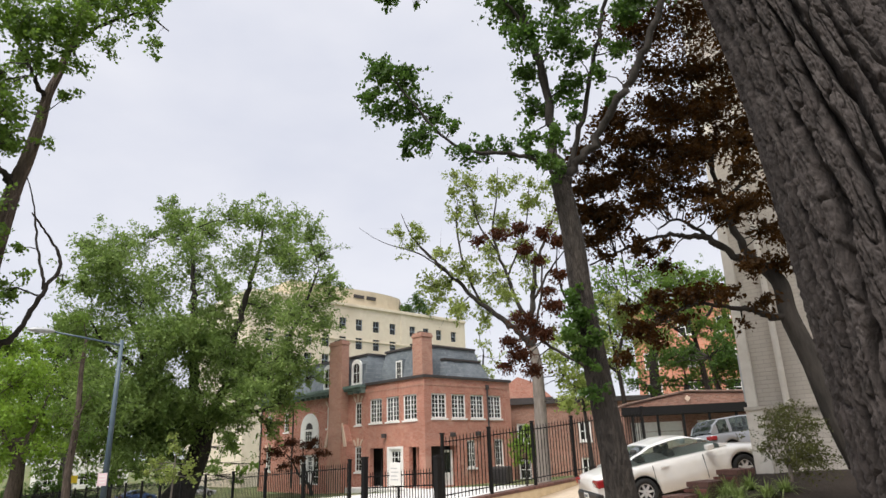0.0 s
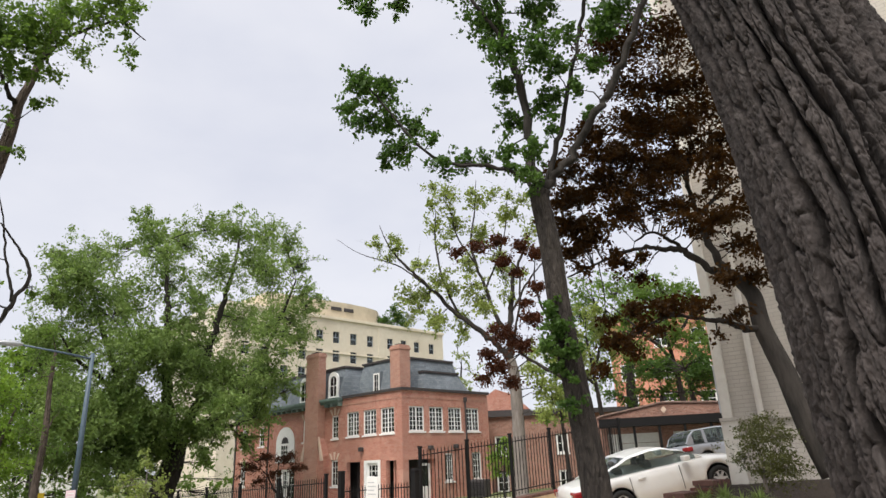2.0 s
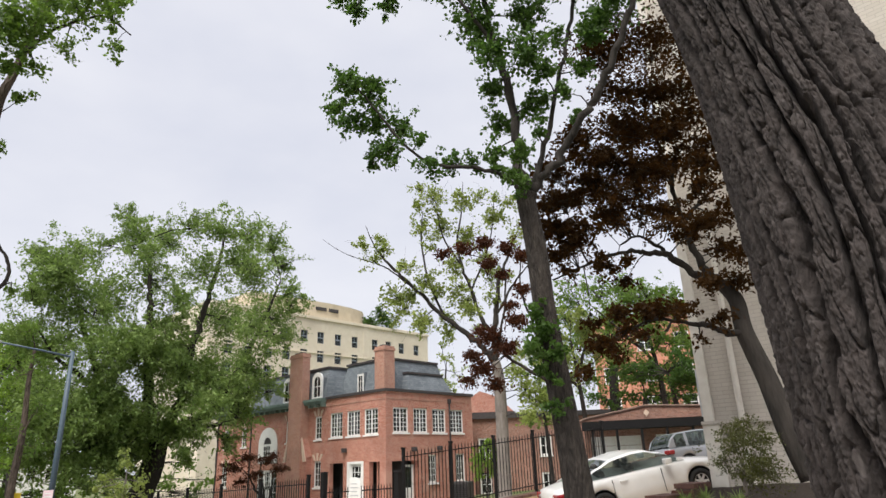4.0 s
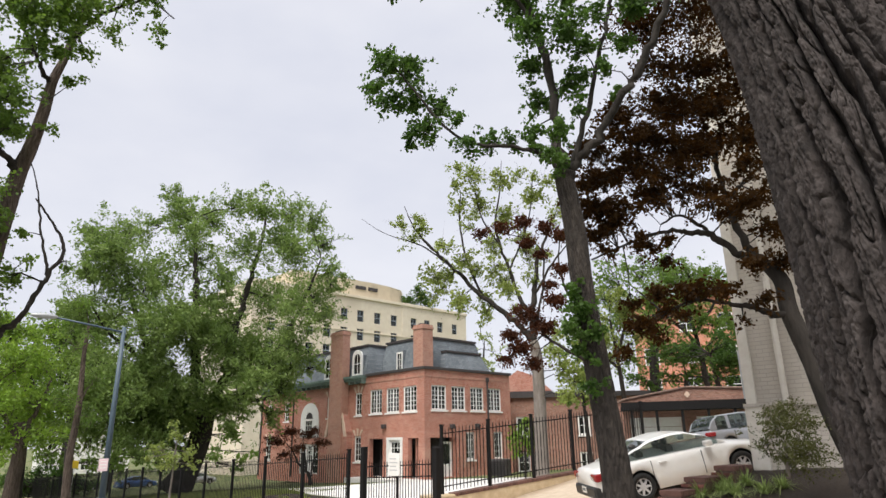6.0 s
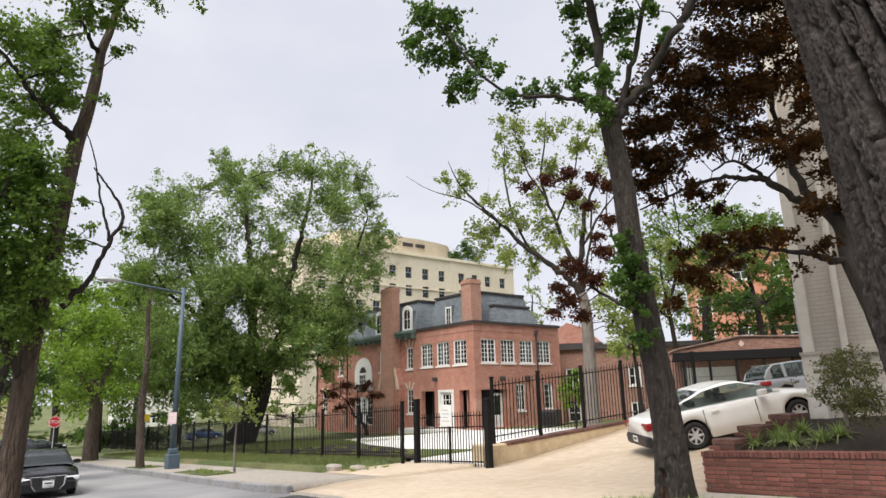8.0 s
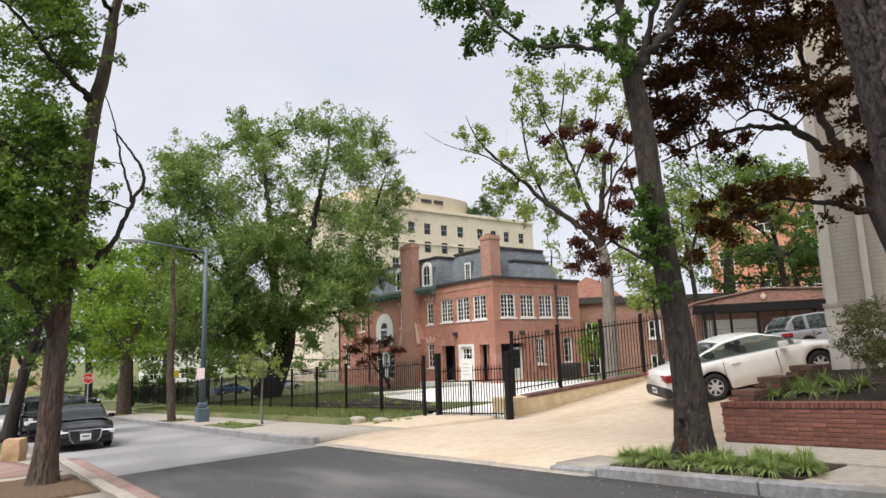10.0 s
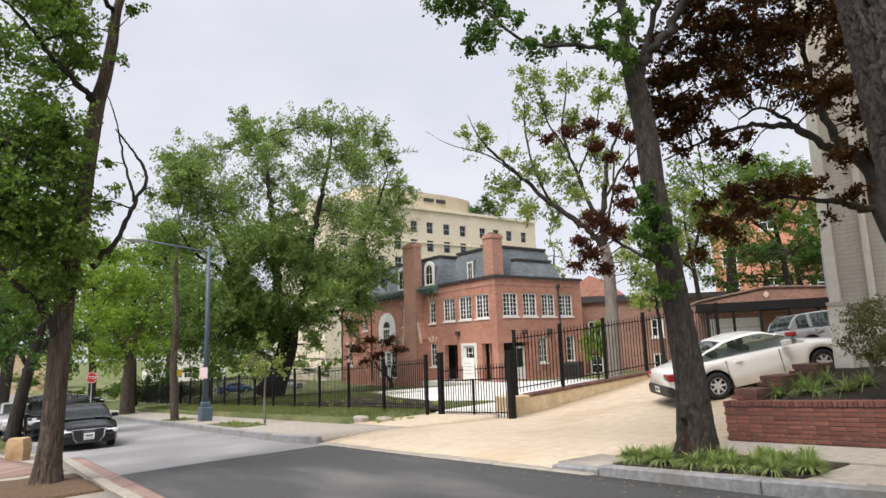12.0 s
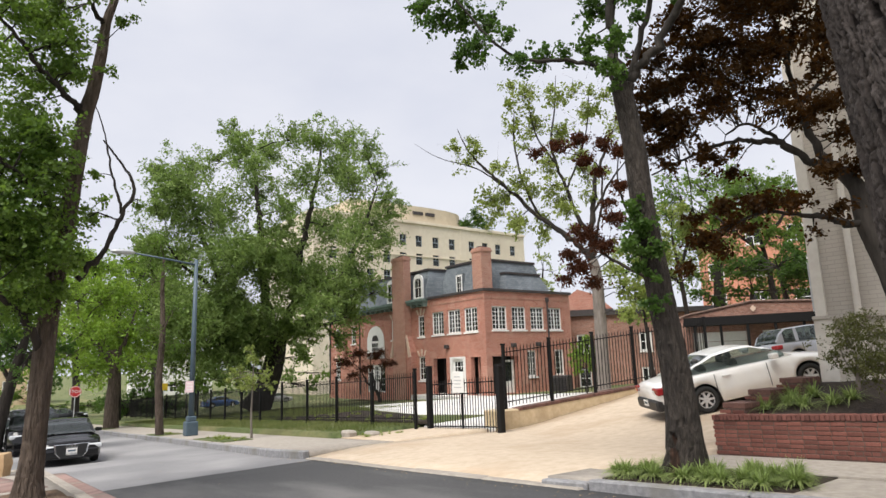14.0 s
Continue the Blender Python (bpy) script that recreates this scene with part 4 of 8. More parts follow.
f0 = [bm.verts.new(GO + GD * x + GN * 0.02 + Vector((0, 0, z))) for x, z in ((-0.2, 4.96), (4.8, 4.96), (3.6, 6.1), (2.2, 6.6))]
f1 = [bm.verts.new(v.co - GN * 8) for v in f0]
bm.faces.new(f0)
bm.faces.new(f1[::-1])
for k in range(4):
    bm.faces.new((f0[k], f1[k], f1[(k + 1) % 4], f0[(k + 1) % 4]))
bmesh.ops.recalc_face_normals(bm, faces=bm.faces)
part("gable", bm, M["house_brick"], gable_house)
bm = tube(bmesh.new(), [(*(GO + GD * 0.3 + GN * 0.1 + Vector((0, 0, 4.6))), 0.09), (*(GO + GD * 1.5 + GN * 0.1 + Vector((0, 0, 3.4))), 0.09)], 4)
part("gable_board", bm, M["trim"], gable_house)
bm = bmesh.new()
slab(bm, GO, GD, GN, 1.5, 3.4, -0.1, -0.003, 3.3, 3.5)
part("gable_board", bm, M["trim"], gable_house)
far_block("brick_apartments", "orange brick apartment block behind trees", (-36, 62, 0), (0.92, 0.39, 0), (0.39, -0.92, 0), 30, -2, 15.5, 8, 5, 1.5, 1.7, M["orange_brick"], trim=False)
far_block("stone_terrace", "tan house front far down the street", (-128, 2, 0), (0.1, 0.995, 0), (0.995, -0.1, 0), 10, -6, 3.2, 3, 2, 1.2, 1.6, M["stucco"])
far_block("pale_house", "pale house far down the street", (-118, -18, 0), (0.05, 0.999, 0), (0.999, -0.05, 0), 14, -6, 5, 4, 3, 1.2, 1.8, M["trim"])
far_block("white_house", "white house far down the street", (-128, 26, 0), (0.1, 0.995, 0), (0.995, -0.1, 0), 14, -7, 4.5, 5, 3, 1.4, 2.0, M["trim"])

# ---- trees and shrubs ----


def leaf_cloud(name, centres, spreads, counts, size, mat, parent, rng, droop=0.25, slim=0.55):
    """Many small single leaves scattered round twig ends."""
    C = np.repeat(np.array(centres), counts, axis=0)
    S = np.repeat(np.array(spreads), counts, axis=0)
    d = rng.normal(size=(len(C), 3))
    d *= (np.minimum(1.9, np.linalg.norm(d, axis=1)) / np.linalg.norm(d, axis=1))[:, None]
    return leaves_at(name, C + d * S * np.array([0.62, 0.62, 0.5]), rng.normal(size=(len(C), 3)) - np.array((0, 0, droop)), size, mat, parent, rng, slim)


def leaves_at(name, P, L, size, mat, parent, rng, slim):
    """One pointed leaf at each place, along its own direction."""
    n = len(P)
    L = L / np.linalg.norm(L, axis=1)[:, None]
    W = np.cross(L, rng.normal(size=(n, 3)))
    W /= np.linalg.norm(W, axis=1)[:, None]
    s = size * rng.uniform(0.6, 1.3, n)[:, None]
    V = np.stack([P - L * s * 0.5, P + W * s * slim * 0.5 - L * s * 0.05, P + L * s * 0.5, P - W * s * slim * 0.5 - L * s * 0.05], axis=1).reshape(-1, 3)
    return mesh_of(name, V, np.arange(4 * n).reshape(n, 4), mat, parent)


def bushy(seed, centre, reach, count, size):
    """Lobes of a crown, scattered through an egg-shaped space."""
    rng = np.random.default_rng(seed)
    d = rng.normal(size=(count, 3))
    d *= (rng.uniform(0.15, 1.0, count) ** 0.4 / np.linalg.norm(d, axis=1))[:, None]
    return [(*(np.array(centre) + v * np.array(reach)), size * k) for v, k in zip(d, rng.uniform(0.7, 1.25, count))]


def furrowed_tube(line, sides, depth, ridges, seed, hollow=None):
    """A trunk whose bark runs in wavering ridges; hollow: (z0, z1, angle, half width) of a rotten cleft, given the second material."""
    bm = tube(bmesh.new(), line, sides)
    bm.verts.ensure_lookup_table()
    cleft = set()
    for i, p in enumerate(line):
        c = Vector(p[:3])
        for k in range(sides):
            v = bm.verts[i * sides + k]
            out = v.co - c
            u = math.atan2(out.y, out.x)
            cu, su, z = math.cos(u), math.sin(u), p[2]
            sway = 0.5 * noise.noise(Vector((cu * 1.7 + seed, su * 1.7, z * 1.6))) + 0.22 * noise.noise(Vector((cu * 5, su * 5 + seed, z * 4.5)))
            groove = min(1.0, abs(math.sin(ridges / 2 * (u + sway))) / 0.6)
            rough = noise.noise(Vector((cu * 9, su * 9, z * 10 + seed)))
            big = noise.noise(Vector((cu * 1.5 + seed, su * 1.5, z * 0.9)))
            v.co = c + out * (1 + depth * (groove - 1) + 0.25 * depth * rough + 0.09 * big)
            if hollow and hollow[0] < z < hollow[1]:
                t = (z - hollow[0]) / (hollow[1] - hollow[0])
                off = abs((u - hollow[2] + 0.15 * rough + math.pi) % (2 * math.pi) - math.pi) / (hollow[3] * (1.05 - 0.75 * t) + 0.05)
                if off < 1:
                    v.co = c + (v.co - c) * (1 - 0.34 * (1 - off * off) ** 0.6)
                    cleft.add(v)
    for f in bm.faces:
        if all(v in cleft for v in f.verts):
            f.material_index = 1
    return bm


def grow(name, label, bark, leaf, trunk, limbs, lobes, leaf_size, seed, cover=10.0, per=22, category="tree", sides=10, twig=0.012, droop=0.25, slim=0.55, spread=0.30, group="", flat=1.0, furrow=0.0,
         ridges=16, hollow=None, shoots=0, limb_bark=None, limb_scale=1.0):
    """A tree: tapered trunk, gnarled limbs, twigs that reach out into the lobes of the crown, and single leaves all along those twigs."""
    rng = np.random.default_rng(seed)
    base = trunk[0] if trunk else (*lobes[0][:3], 0)
    root = empty(name, base[:3], label, category, group)
    back = Matrix.Translation(base[:3]).inverted()

    def put(ob):
        ob.parent = root
        ob.matrix_parent_inverse = back
        return ob
    bones = []
    if trunk:
        line = smooth_line(trunk, 20 if furrow else 6)
        if furrow:
            ob = put(part("trunk", furrowed_tube(line, 64, furrow, ridges, seed, hollow), bark, smooth=True))
            if hollow:
                ob.data.materials.append(M["rotten_wood"])
        else:
            put(part("trunk", furrowed_tube(line, sides + 6, 0.07, 9, seed), bark, smooth=True))
        bones += line
    for l in limbs:
        line = smooth_line(l, 6)
        line = [(*(np.array(p[:3]) + rng.normal(size=3) * p[3] * 0.28), p[3] * limb_scale * rng.uniform(0.86, 1.12)) for p in line]
        put(part("limb", tube(bmesh.new(), line, 8), limb_bark or bark, smooth=True))
        bones += line
    B = np.array([b[:4] for b in bones]) if bones else np.array([(*base[:3], 0.02)])
    middle = np.mean([l[:3] for l in lobes], axis=0)
    tv, tf, places, ways = [], [], [], []

    def stick(p, m, q, r0, r1):
        ring = []
        ax = (q - p) / (np.linalg.norm(q - p) + 1e-9)
        u = np.cross(ax, (0.3, 0.5, 0.81))
        u /= np.linalg.norm(u) + 1e-9
        w = np.cross(ax, u)
        for t, r in ((p, r0), (m, (r0 + r1) / 2), (q, r1)):
            ring.append(len(tv))
            tv.extend([t + r * (u * math.cos(g) + w * math.sin(g)) for g in (0, 2.094, 4.189)])
        for b0, b1 in zip(ring, ring[1:]):
            tf.extend([(b0 + i, b0 + (i + 1) % 3, b1 + (i + 1) % 3, b1 + i) for i in range(3)])
    for x, y, z, r in lobes:
        c = np.array((x, y, z))
        n = cover * (r / leaf_size) ** 2
        k = max(3, int(n / per))
        out = (c - middle) / (np.linalg.norm(c - middle) + 1e-6)
        D = rng.normal(size=(k, 3)) + out * 0.45 + np.array((0, 0, 0.2))
        D[:, 2] *= flat
        D /= np.linalg.norm(D, axis=1)[:, None]
        S = c + rng.normal(size=(k, 3)) * r * np.array((0.30, 0.30, 0.28 * flat))
        ln = r * rng.uniform(0.3, 0.95, k)
        sag = np.array((0, 0, -1.0)) * (ln * rng.uniform(0.05, 0.35, k) * (0.5 + droop * 2))[:, None]
        for i in range(k):
            m = max(3, int(per * rng.uniform(0.5, 1.5)))
            t = rng.uniform(0.05, 1.0, m)[:, None]
            P = S[i] + D[i] * ln[i] * t + sag[i] * t * t + rng.normal(size=(m, 3)) * max(leaf_size * 0.55, r * spread * 0.3) * np.array((1, 1, 0.8))
            places.append(P)
            ways.append(D[i] * 0.7 + rng.normal(size=(m, 3)) - np.array((0, 0, droop)))
        # one branch feeds the lobe, twigs leave it
        j = np.argmin(((B[:, :3] - c) ** 2).sum(1))
        a, ra = B[j, :3], min(B[j, 3] * 0.6, twig * 2.6)
        hub = a + (c - a) * 0.8
        bend = lambda p, q: (p + q) / 2 + rng.normal(size=3) * np.linalg.norm(q - p) * 0.09 + np.array((0, 0, np.linalg.norm(q - p) * 0.06))
        stick(a, bend(a, hub), hub, ra, twig)
        for i in range(min(k, 26)):
            q = S[i] + D[i] * ln[i] + sag[i]
            stick(hub, (S[i] + hub) / 2 * 0.5 + S[i] * 0.5, q, twig * 0.7, twig * 0.2)
        for i in range(shoots):
            q = c + D[i % k] * r * rng.uniform(1.3, 2.4)
            stick(hub, bend(hub, q), q, twig * 0.5, twig * 0.12)
    put(mesh_of("twig_spray", np.array(tv), np.array(tf), limb_bark or bark))["kind"] = "stuff"
    cr = put(leaves_at("crown", np.concatenate(places), np.concatenate(ways), leaf_size, leaf, None, rng, slim))
    cr["kind"] = "stuff"
    return root


grow("street_tree", "leaning grey-barked street tree with ivy in a pavement pit", M["bark"], M["leaf_dark"],
     [(-4.53, 7.02, -0.12, 0.31), (-4.51, 7.03, 0.06, 0.255), (-4.51, 7.03, 0.35, 0.215), (-4.52, 7.02, 0.89, 0.185), (-4.57, 6.99, 1.57, 0.165), (-4.64, 6.94, 2.5, 0.155), (-4.7, 6.9, 3.24, 0.148), (-4.74, 6.88, 4.07, 0.142), (-4.8, 6.83, 4.79, 0.138), (-4.78, 6.84, 4.92, 0.145)],
     [[(-4.78, 6.84, 4.92, 0.12), (-4.85, 6.84, 5.34, 0.11), (-4.9, 6.85, 6.01, 0.1), (-4.99, 6.83, 6.92, 0.09), (-5.14, 6.76, 7.7, 0.08), (-5.23, 6.73, 8.39, 0.07), (-5.33, 6.7, 9.36, 0.06), (-5.43, 6.67, 10.65, 0.05)],
      [(-4.72, 6.83, 4.89, 0.065), (-4.58, 7.09, 5.68, 0.058), (-4.41, 7.36, 6.76, 0.051), (-4.25, 7.61, 7.83, 0.044), (-4.15, 7.83, 9, 0.037), (-4.08, 8.02, 10.04, 0.03)],
      [(-4.73, 6.88, 4.88, 0.095), (-4.45, 6.96, 5.22, 0.089), (-4.12, 7.05, 5.65, 0.083), (-3.72, 7.17, 6.14, 0.077), (-3.37, 7.24, 6.73, 0.072), (-3.07, 7.27, 7.33, 0.066), (-2.76, 7.29, 8.01, 0.06)],
      [(-4.8, 6.77, 4.9, 0.055), (-4.97, 6.59, 5.17, 0.048), (-5.27, 6.28, 5.32, 0.042), (-5.66, 5.87, 5.38, 0.035), (-5.92, 5.52, 5.69, 0.028), (-6.15, 5.19, 6.22, 0.022), (-6.29, 4.94, 6.56, 0.015)],
      [(-5.06, 6.71, 7.47, 0.05), (-5.21, 6.33, 7.94, 0.041), (-5.45, 5.86, 8.47, 0.031), (-5.91, 5.09, 8.43, 0.021), (-5.97, 4.7, 7.63, 0.012)]],
     [(-6.37, 4.91, 6.59, 0.33), (-6.88, 5.06, 6.51, 0.22), (-6.51, 5.45, 6.78, 0.31), (-6.42, 4.99, 6.03, 0.25), (-6.31, 5.38, 6.13, 0.29),
      (-6.21, 5.45, 5.65, 0.28), (-6.14, 5.74, 6.09, 0.26), (-6.53, 5.44, 5.59, 0.17), (-5.62, 5.72, 5.32, 0.21), (-5.66, 5.61, 5.7, 0.15),
      (-5.74, 6.32, 5.56, 0.19), (-5.3, 6.33, 5.48, 0.17), (-5.22, 6.69, 5.66, 0.19), (-4.72, 6.4, 5.06, 0.2), (-4.8, 6.73, 4.93, 0.18),
      (-5.32, 6.58, 7.92, 0.46), (-4.93, 6.44, 7.11, 0.37), (-5.23, 6.84, 6.85, 0.31), (-5.14, 6.87, 6.22, 0.27), (-4.62, 6.5, 5.4, 0.22)] +
     [(-4.44, 6.61, 6.93, 0.37), (-4.6, 6.94, 6.38, 0.33), (-4.74, 7.18, 8.11, 0.44), (-4.4, 6.94, 6.76, 0.25), (-4.44, 6.77, 5.78, 0.17),
      (-5.02, 6.54, 5.31, 0.15), (-3.63, 7.1, 7.14, 0.34), (-3.52, 7.3, 7.43, 0.31), (-4.22, 7.1, 7.34, 0.24), (-3.95, 7.3, 6.79, 0.23),
      (-4.1, 7, 6.35, 0.19), (-4, 7.06, 5.96, 0.13), (-6.37, 5.01, 7.99, 0.24), (-6.61, 4.98, 8.39, 0.29), (-6.1, 5.41, 8.15, 0.21),
      (-5.83, 5.43, 8.47, 0.34), (-5.82, 6.25, 8.95, 0.51), (-5.27, 6.46, 8.71, 0.55), (-4.8, 6.9, 8.76, 0.5), (-3.27, 7.39, 7.92, 0.56)] +
     [(-4.16, 7.58, 8.86, 0.51), (-6.54, 5.51, 9.23, 0.52), (-4.73, 6.5, 9.71, 0.94), (-3.68, 7.31, 9.58, 0.94), (-2.87, 7.95, 8.94, 0.81),
      (-5.99, 5.95, 10.21, 0.88), (-4.68, 6.67, 3.15, 0.16), (-4.61, 6.66, 2.92, 0.19), (-4.71, 6.59, 2.71, 0.16), (-4.58, 6.68, 2.55, 0.16),
      (-4.54, 6.71, 2.3, 0.1), (-4.72, 6.58, 2.96, 0.1), (-4.80, 6.74, 2.75, 0.17), (-4.74, 6.80, 2.40, 0.15), (-4.40, 6.72, 2.62, 0.12), (-4.78, 6.8, 3.1, 0.13), (-4.5, 6.72, 1.95, 0.12)],
     0.060, 11, cover=30.0, per=22, twig=0.006, slim=0.75, spread=0.25, furrow=0.10, ridges=17, hollow=(-0.14, 0.42, -1.72, 0.42), limb_bark=M["bark_dark"], limb_scale=0.7)

grow("red_maple", "dark red-leaved maple beside the painted building", M["bark_dark"], M["leaf_red"],
     [(-2.59, 9.45, 0.99, 0.16), (-2.73, 9.41, 1.54, 0.15), (-2.86, 9.37, 2.26, 0.14), (-3.03, 9.32, 2.95, 0.125), (-3.06, 9.31, 3.4, 0.11), (-3.21, 9.26, 3.69, 0.095)],
     [[(-3.21, 9.26, 3.69, 0.07), (-3.36, 9.13, 3.78, 0.063), (-3.5, 8.99, 3.86, 0.056), (-3.72, 8.82, 4.15, 0.048), (-3.94, 8.65, 4.2, 0.041), (-4.09, 8.49, 4.24, 0.034), (-4.39, 8.26, 4.2, 0.026), (-4.76, 7.96, 4.03, 0.019), (-5.05, 7.69, 3.86, 0.012)],
      [(-3.21, 9.26, 3.69, 0.07), (-3.39, 9.26, 3.93, 0.062), (-3.55, 9.28, 4.4, 0.053), (-3.63, 9.32, 4.87, 0.045), (-3.72, 9.35, 5.36, 0.037), (-3.78, 9.4, 5.77, 0.028), (-3.87, 9.44, 6.42, 0.02)],
      [(-3.04, 9.32, 2.92, 0.06), (-3.2, 9.13, 2.95, 0.05), (-3.35, 8.95, 3.04, 0.041), (-3.61, 8.72, 3.11, 0.031), (-3.93, 8.45, 3.17, 0.022), (-4.17, 8.2, 3.04, 0.012)],
      [(-3.58, 9.23, 4.74, 0.04), (-3.44, 9.32, 4.93, 0.031), (-3.23, 9.43, 5.14, 0.021), (-3.03, 9.53, 5.26, 0.012)],
      [(-3.73, 8.84, 4.15, 0.035), (-3.87, 8.71, 4.34, 0.027), (-4.05, 8.56, 4.49, 0.02), (-4.26, 8.38, 4.35, 0.012)],
      [(-3.7, 9.29, 5.34, 0.035), (-3.62, 9.43, 5.97, 0.027), (-3.53, 9.57, 6.21, 0.02), (-3.28, 9.77, 6.34, 0.012)]],
     [(-4.4, 8.07, 5.76, 0.5), (-4.29, 9.24, 6.56, 0.72), (-3.8, 9.33, 6.54, 0.61), (-3.16, 8.81, 6.25, 0.47), (-4.52, 8.58, 5.41, 0.55),
      (-3.98, 8.77, 5.57, 0.58), (-3.6, 9.23, 5.77, 0.54), (-5.26, 8.62, 5.52, 0.44), (-4.96, 7.67, 4.68, 0.39), (-4.52, 7.83, 4.53, 0.41),
      (-4.64, 9.05, 5.07, 0.47), (-3.9, 8.78, 4.92, 0.39), (-3.7, 9.36, 4.6, 0.32), (-2.98, 8.49, 4.95, 0.39), (-3.02, 9.14, 5.82, 0.48),
      (-3.19, 9.49, 4.76, 0.34), (-2.97, 8.84, 4.09, 0.28), (-4.9, 9.09, 4.32, 0.33), (-4.64, 9.15, 4.03, 0.25), (-4, 8.11, 4.02, 0.2)] +
     [(-4.94, 7.57, 5.04, 0.26), (-5.12, 8.31, 4.46, 0.31), (-4.67, 9.2, 3.25, 0.28), (-3.98, 8.67, 3.3, 0.31), (-3.56, 8.59, 3.32, 0.27),
      (-3.51, 8.92, 2.88, 0.12), (-4.45, 7.87, 2.86, 0.25), (-3.11, 8.78, 3.13, 0.24), (-2.94, 9.15, 3.68, 0.32), (-4.62, 8.52, 2.83, 0.23),
      (-3.52, 8.64, 6.78, 0.58), (-3.06, 8.81, 6.68, 0.58), (-2.66, 8.92, 6.25, 0.47), (-4.13, 8.72, 7.06, 0.5), (-2.53, 9.06, 5.65, 0.56),
      (-2.54, 8.67, 4.59, 0.52), (-2.89, 9.75, 4.26, 0.47), (-3.59, 9.1, 7.97, 0.85), (-2.84, 9.48, 7.57, 0.84), (-4.1, 8.3, 7.63, 0.7)] +
     [(-5.89, 8.56, 4.74, 0.22), (-5.13, 8.82, 3.38, 0.24), (-4.25, 8.12, 3.32, 0.18)] +
     [(-4.85, 7.68, 5.55, 0.45), (-4.76, 7.73, 5.05, 0.42), (-4.86, 7.67, 4.6, 0.38), (-4.92, 7.64, 4.2, 0.3), (-4.62, 7.82, 4.4, 0.36), (-4.36, 7.96, 5.3, 0.42), (-4.15, 8.07, 4.8, 0.42),
      (-4.09, 8.11, 5.6, 0.5), (-3.82, 8.24, 5.05, 0.45), (-3.56, 8.35, 5.3, 0.42), (-4.34, 7.97, 4.1, 0.22), (-4.72, 7.76, 3.95, 0.22), (-3.58, 8.35, 3.2, 0.3), (-3.92, 8.19, 3.32, 0.32),
      (-4.23, 8.04, 3.2, 0.3), (-4.45, 7.9, 2.85, 0.3), (-4.71, 7.76, 2.5, 0.2), (-3.46, 8.4, 4.45, 0.35), (-3.11, 8.53, 4.4, 0.35), (-3.1, 8.54, 3.55, 0.3), (-4.5, 7.9, 6.1, 0.5), (-3.9, 8.2, 6.2, 0.5),
      (-3.3, 8.5, 5.9, 0.45), (-3.5, 8.5, 4.75, 0.35), (-2.9, 8.6, 5.3, 0.4), (-4.0, 8.2, 2.95, 0.2)],
     0.066, 12, cover=20.0, per=24, twig=0.006, slim=0.55, spread=0.26, flat=0.40, droop=0.45)

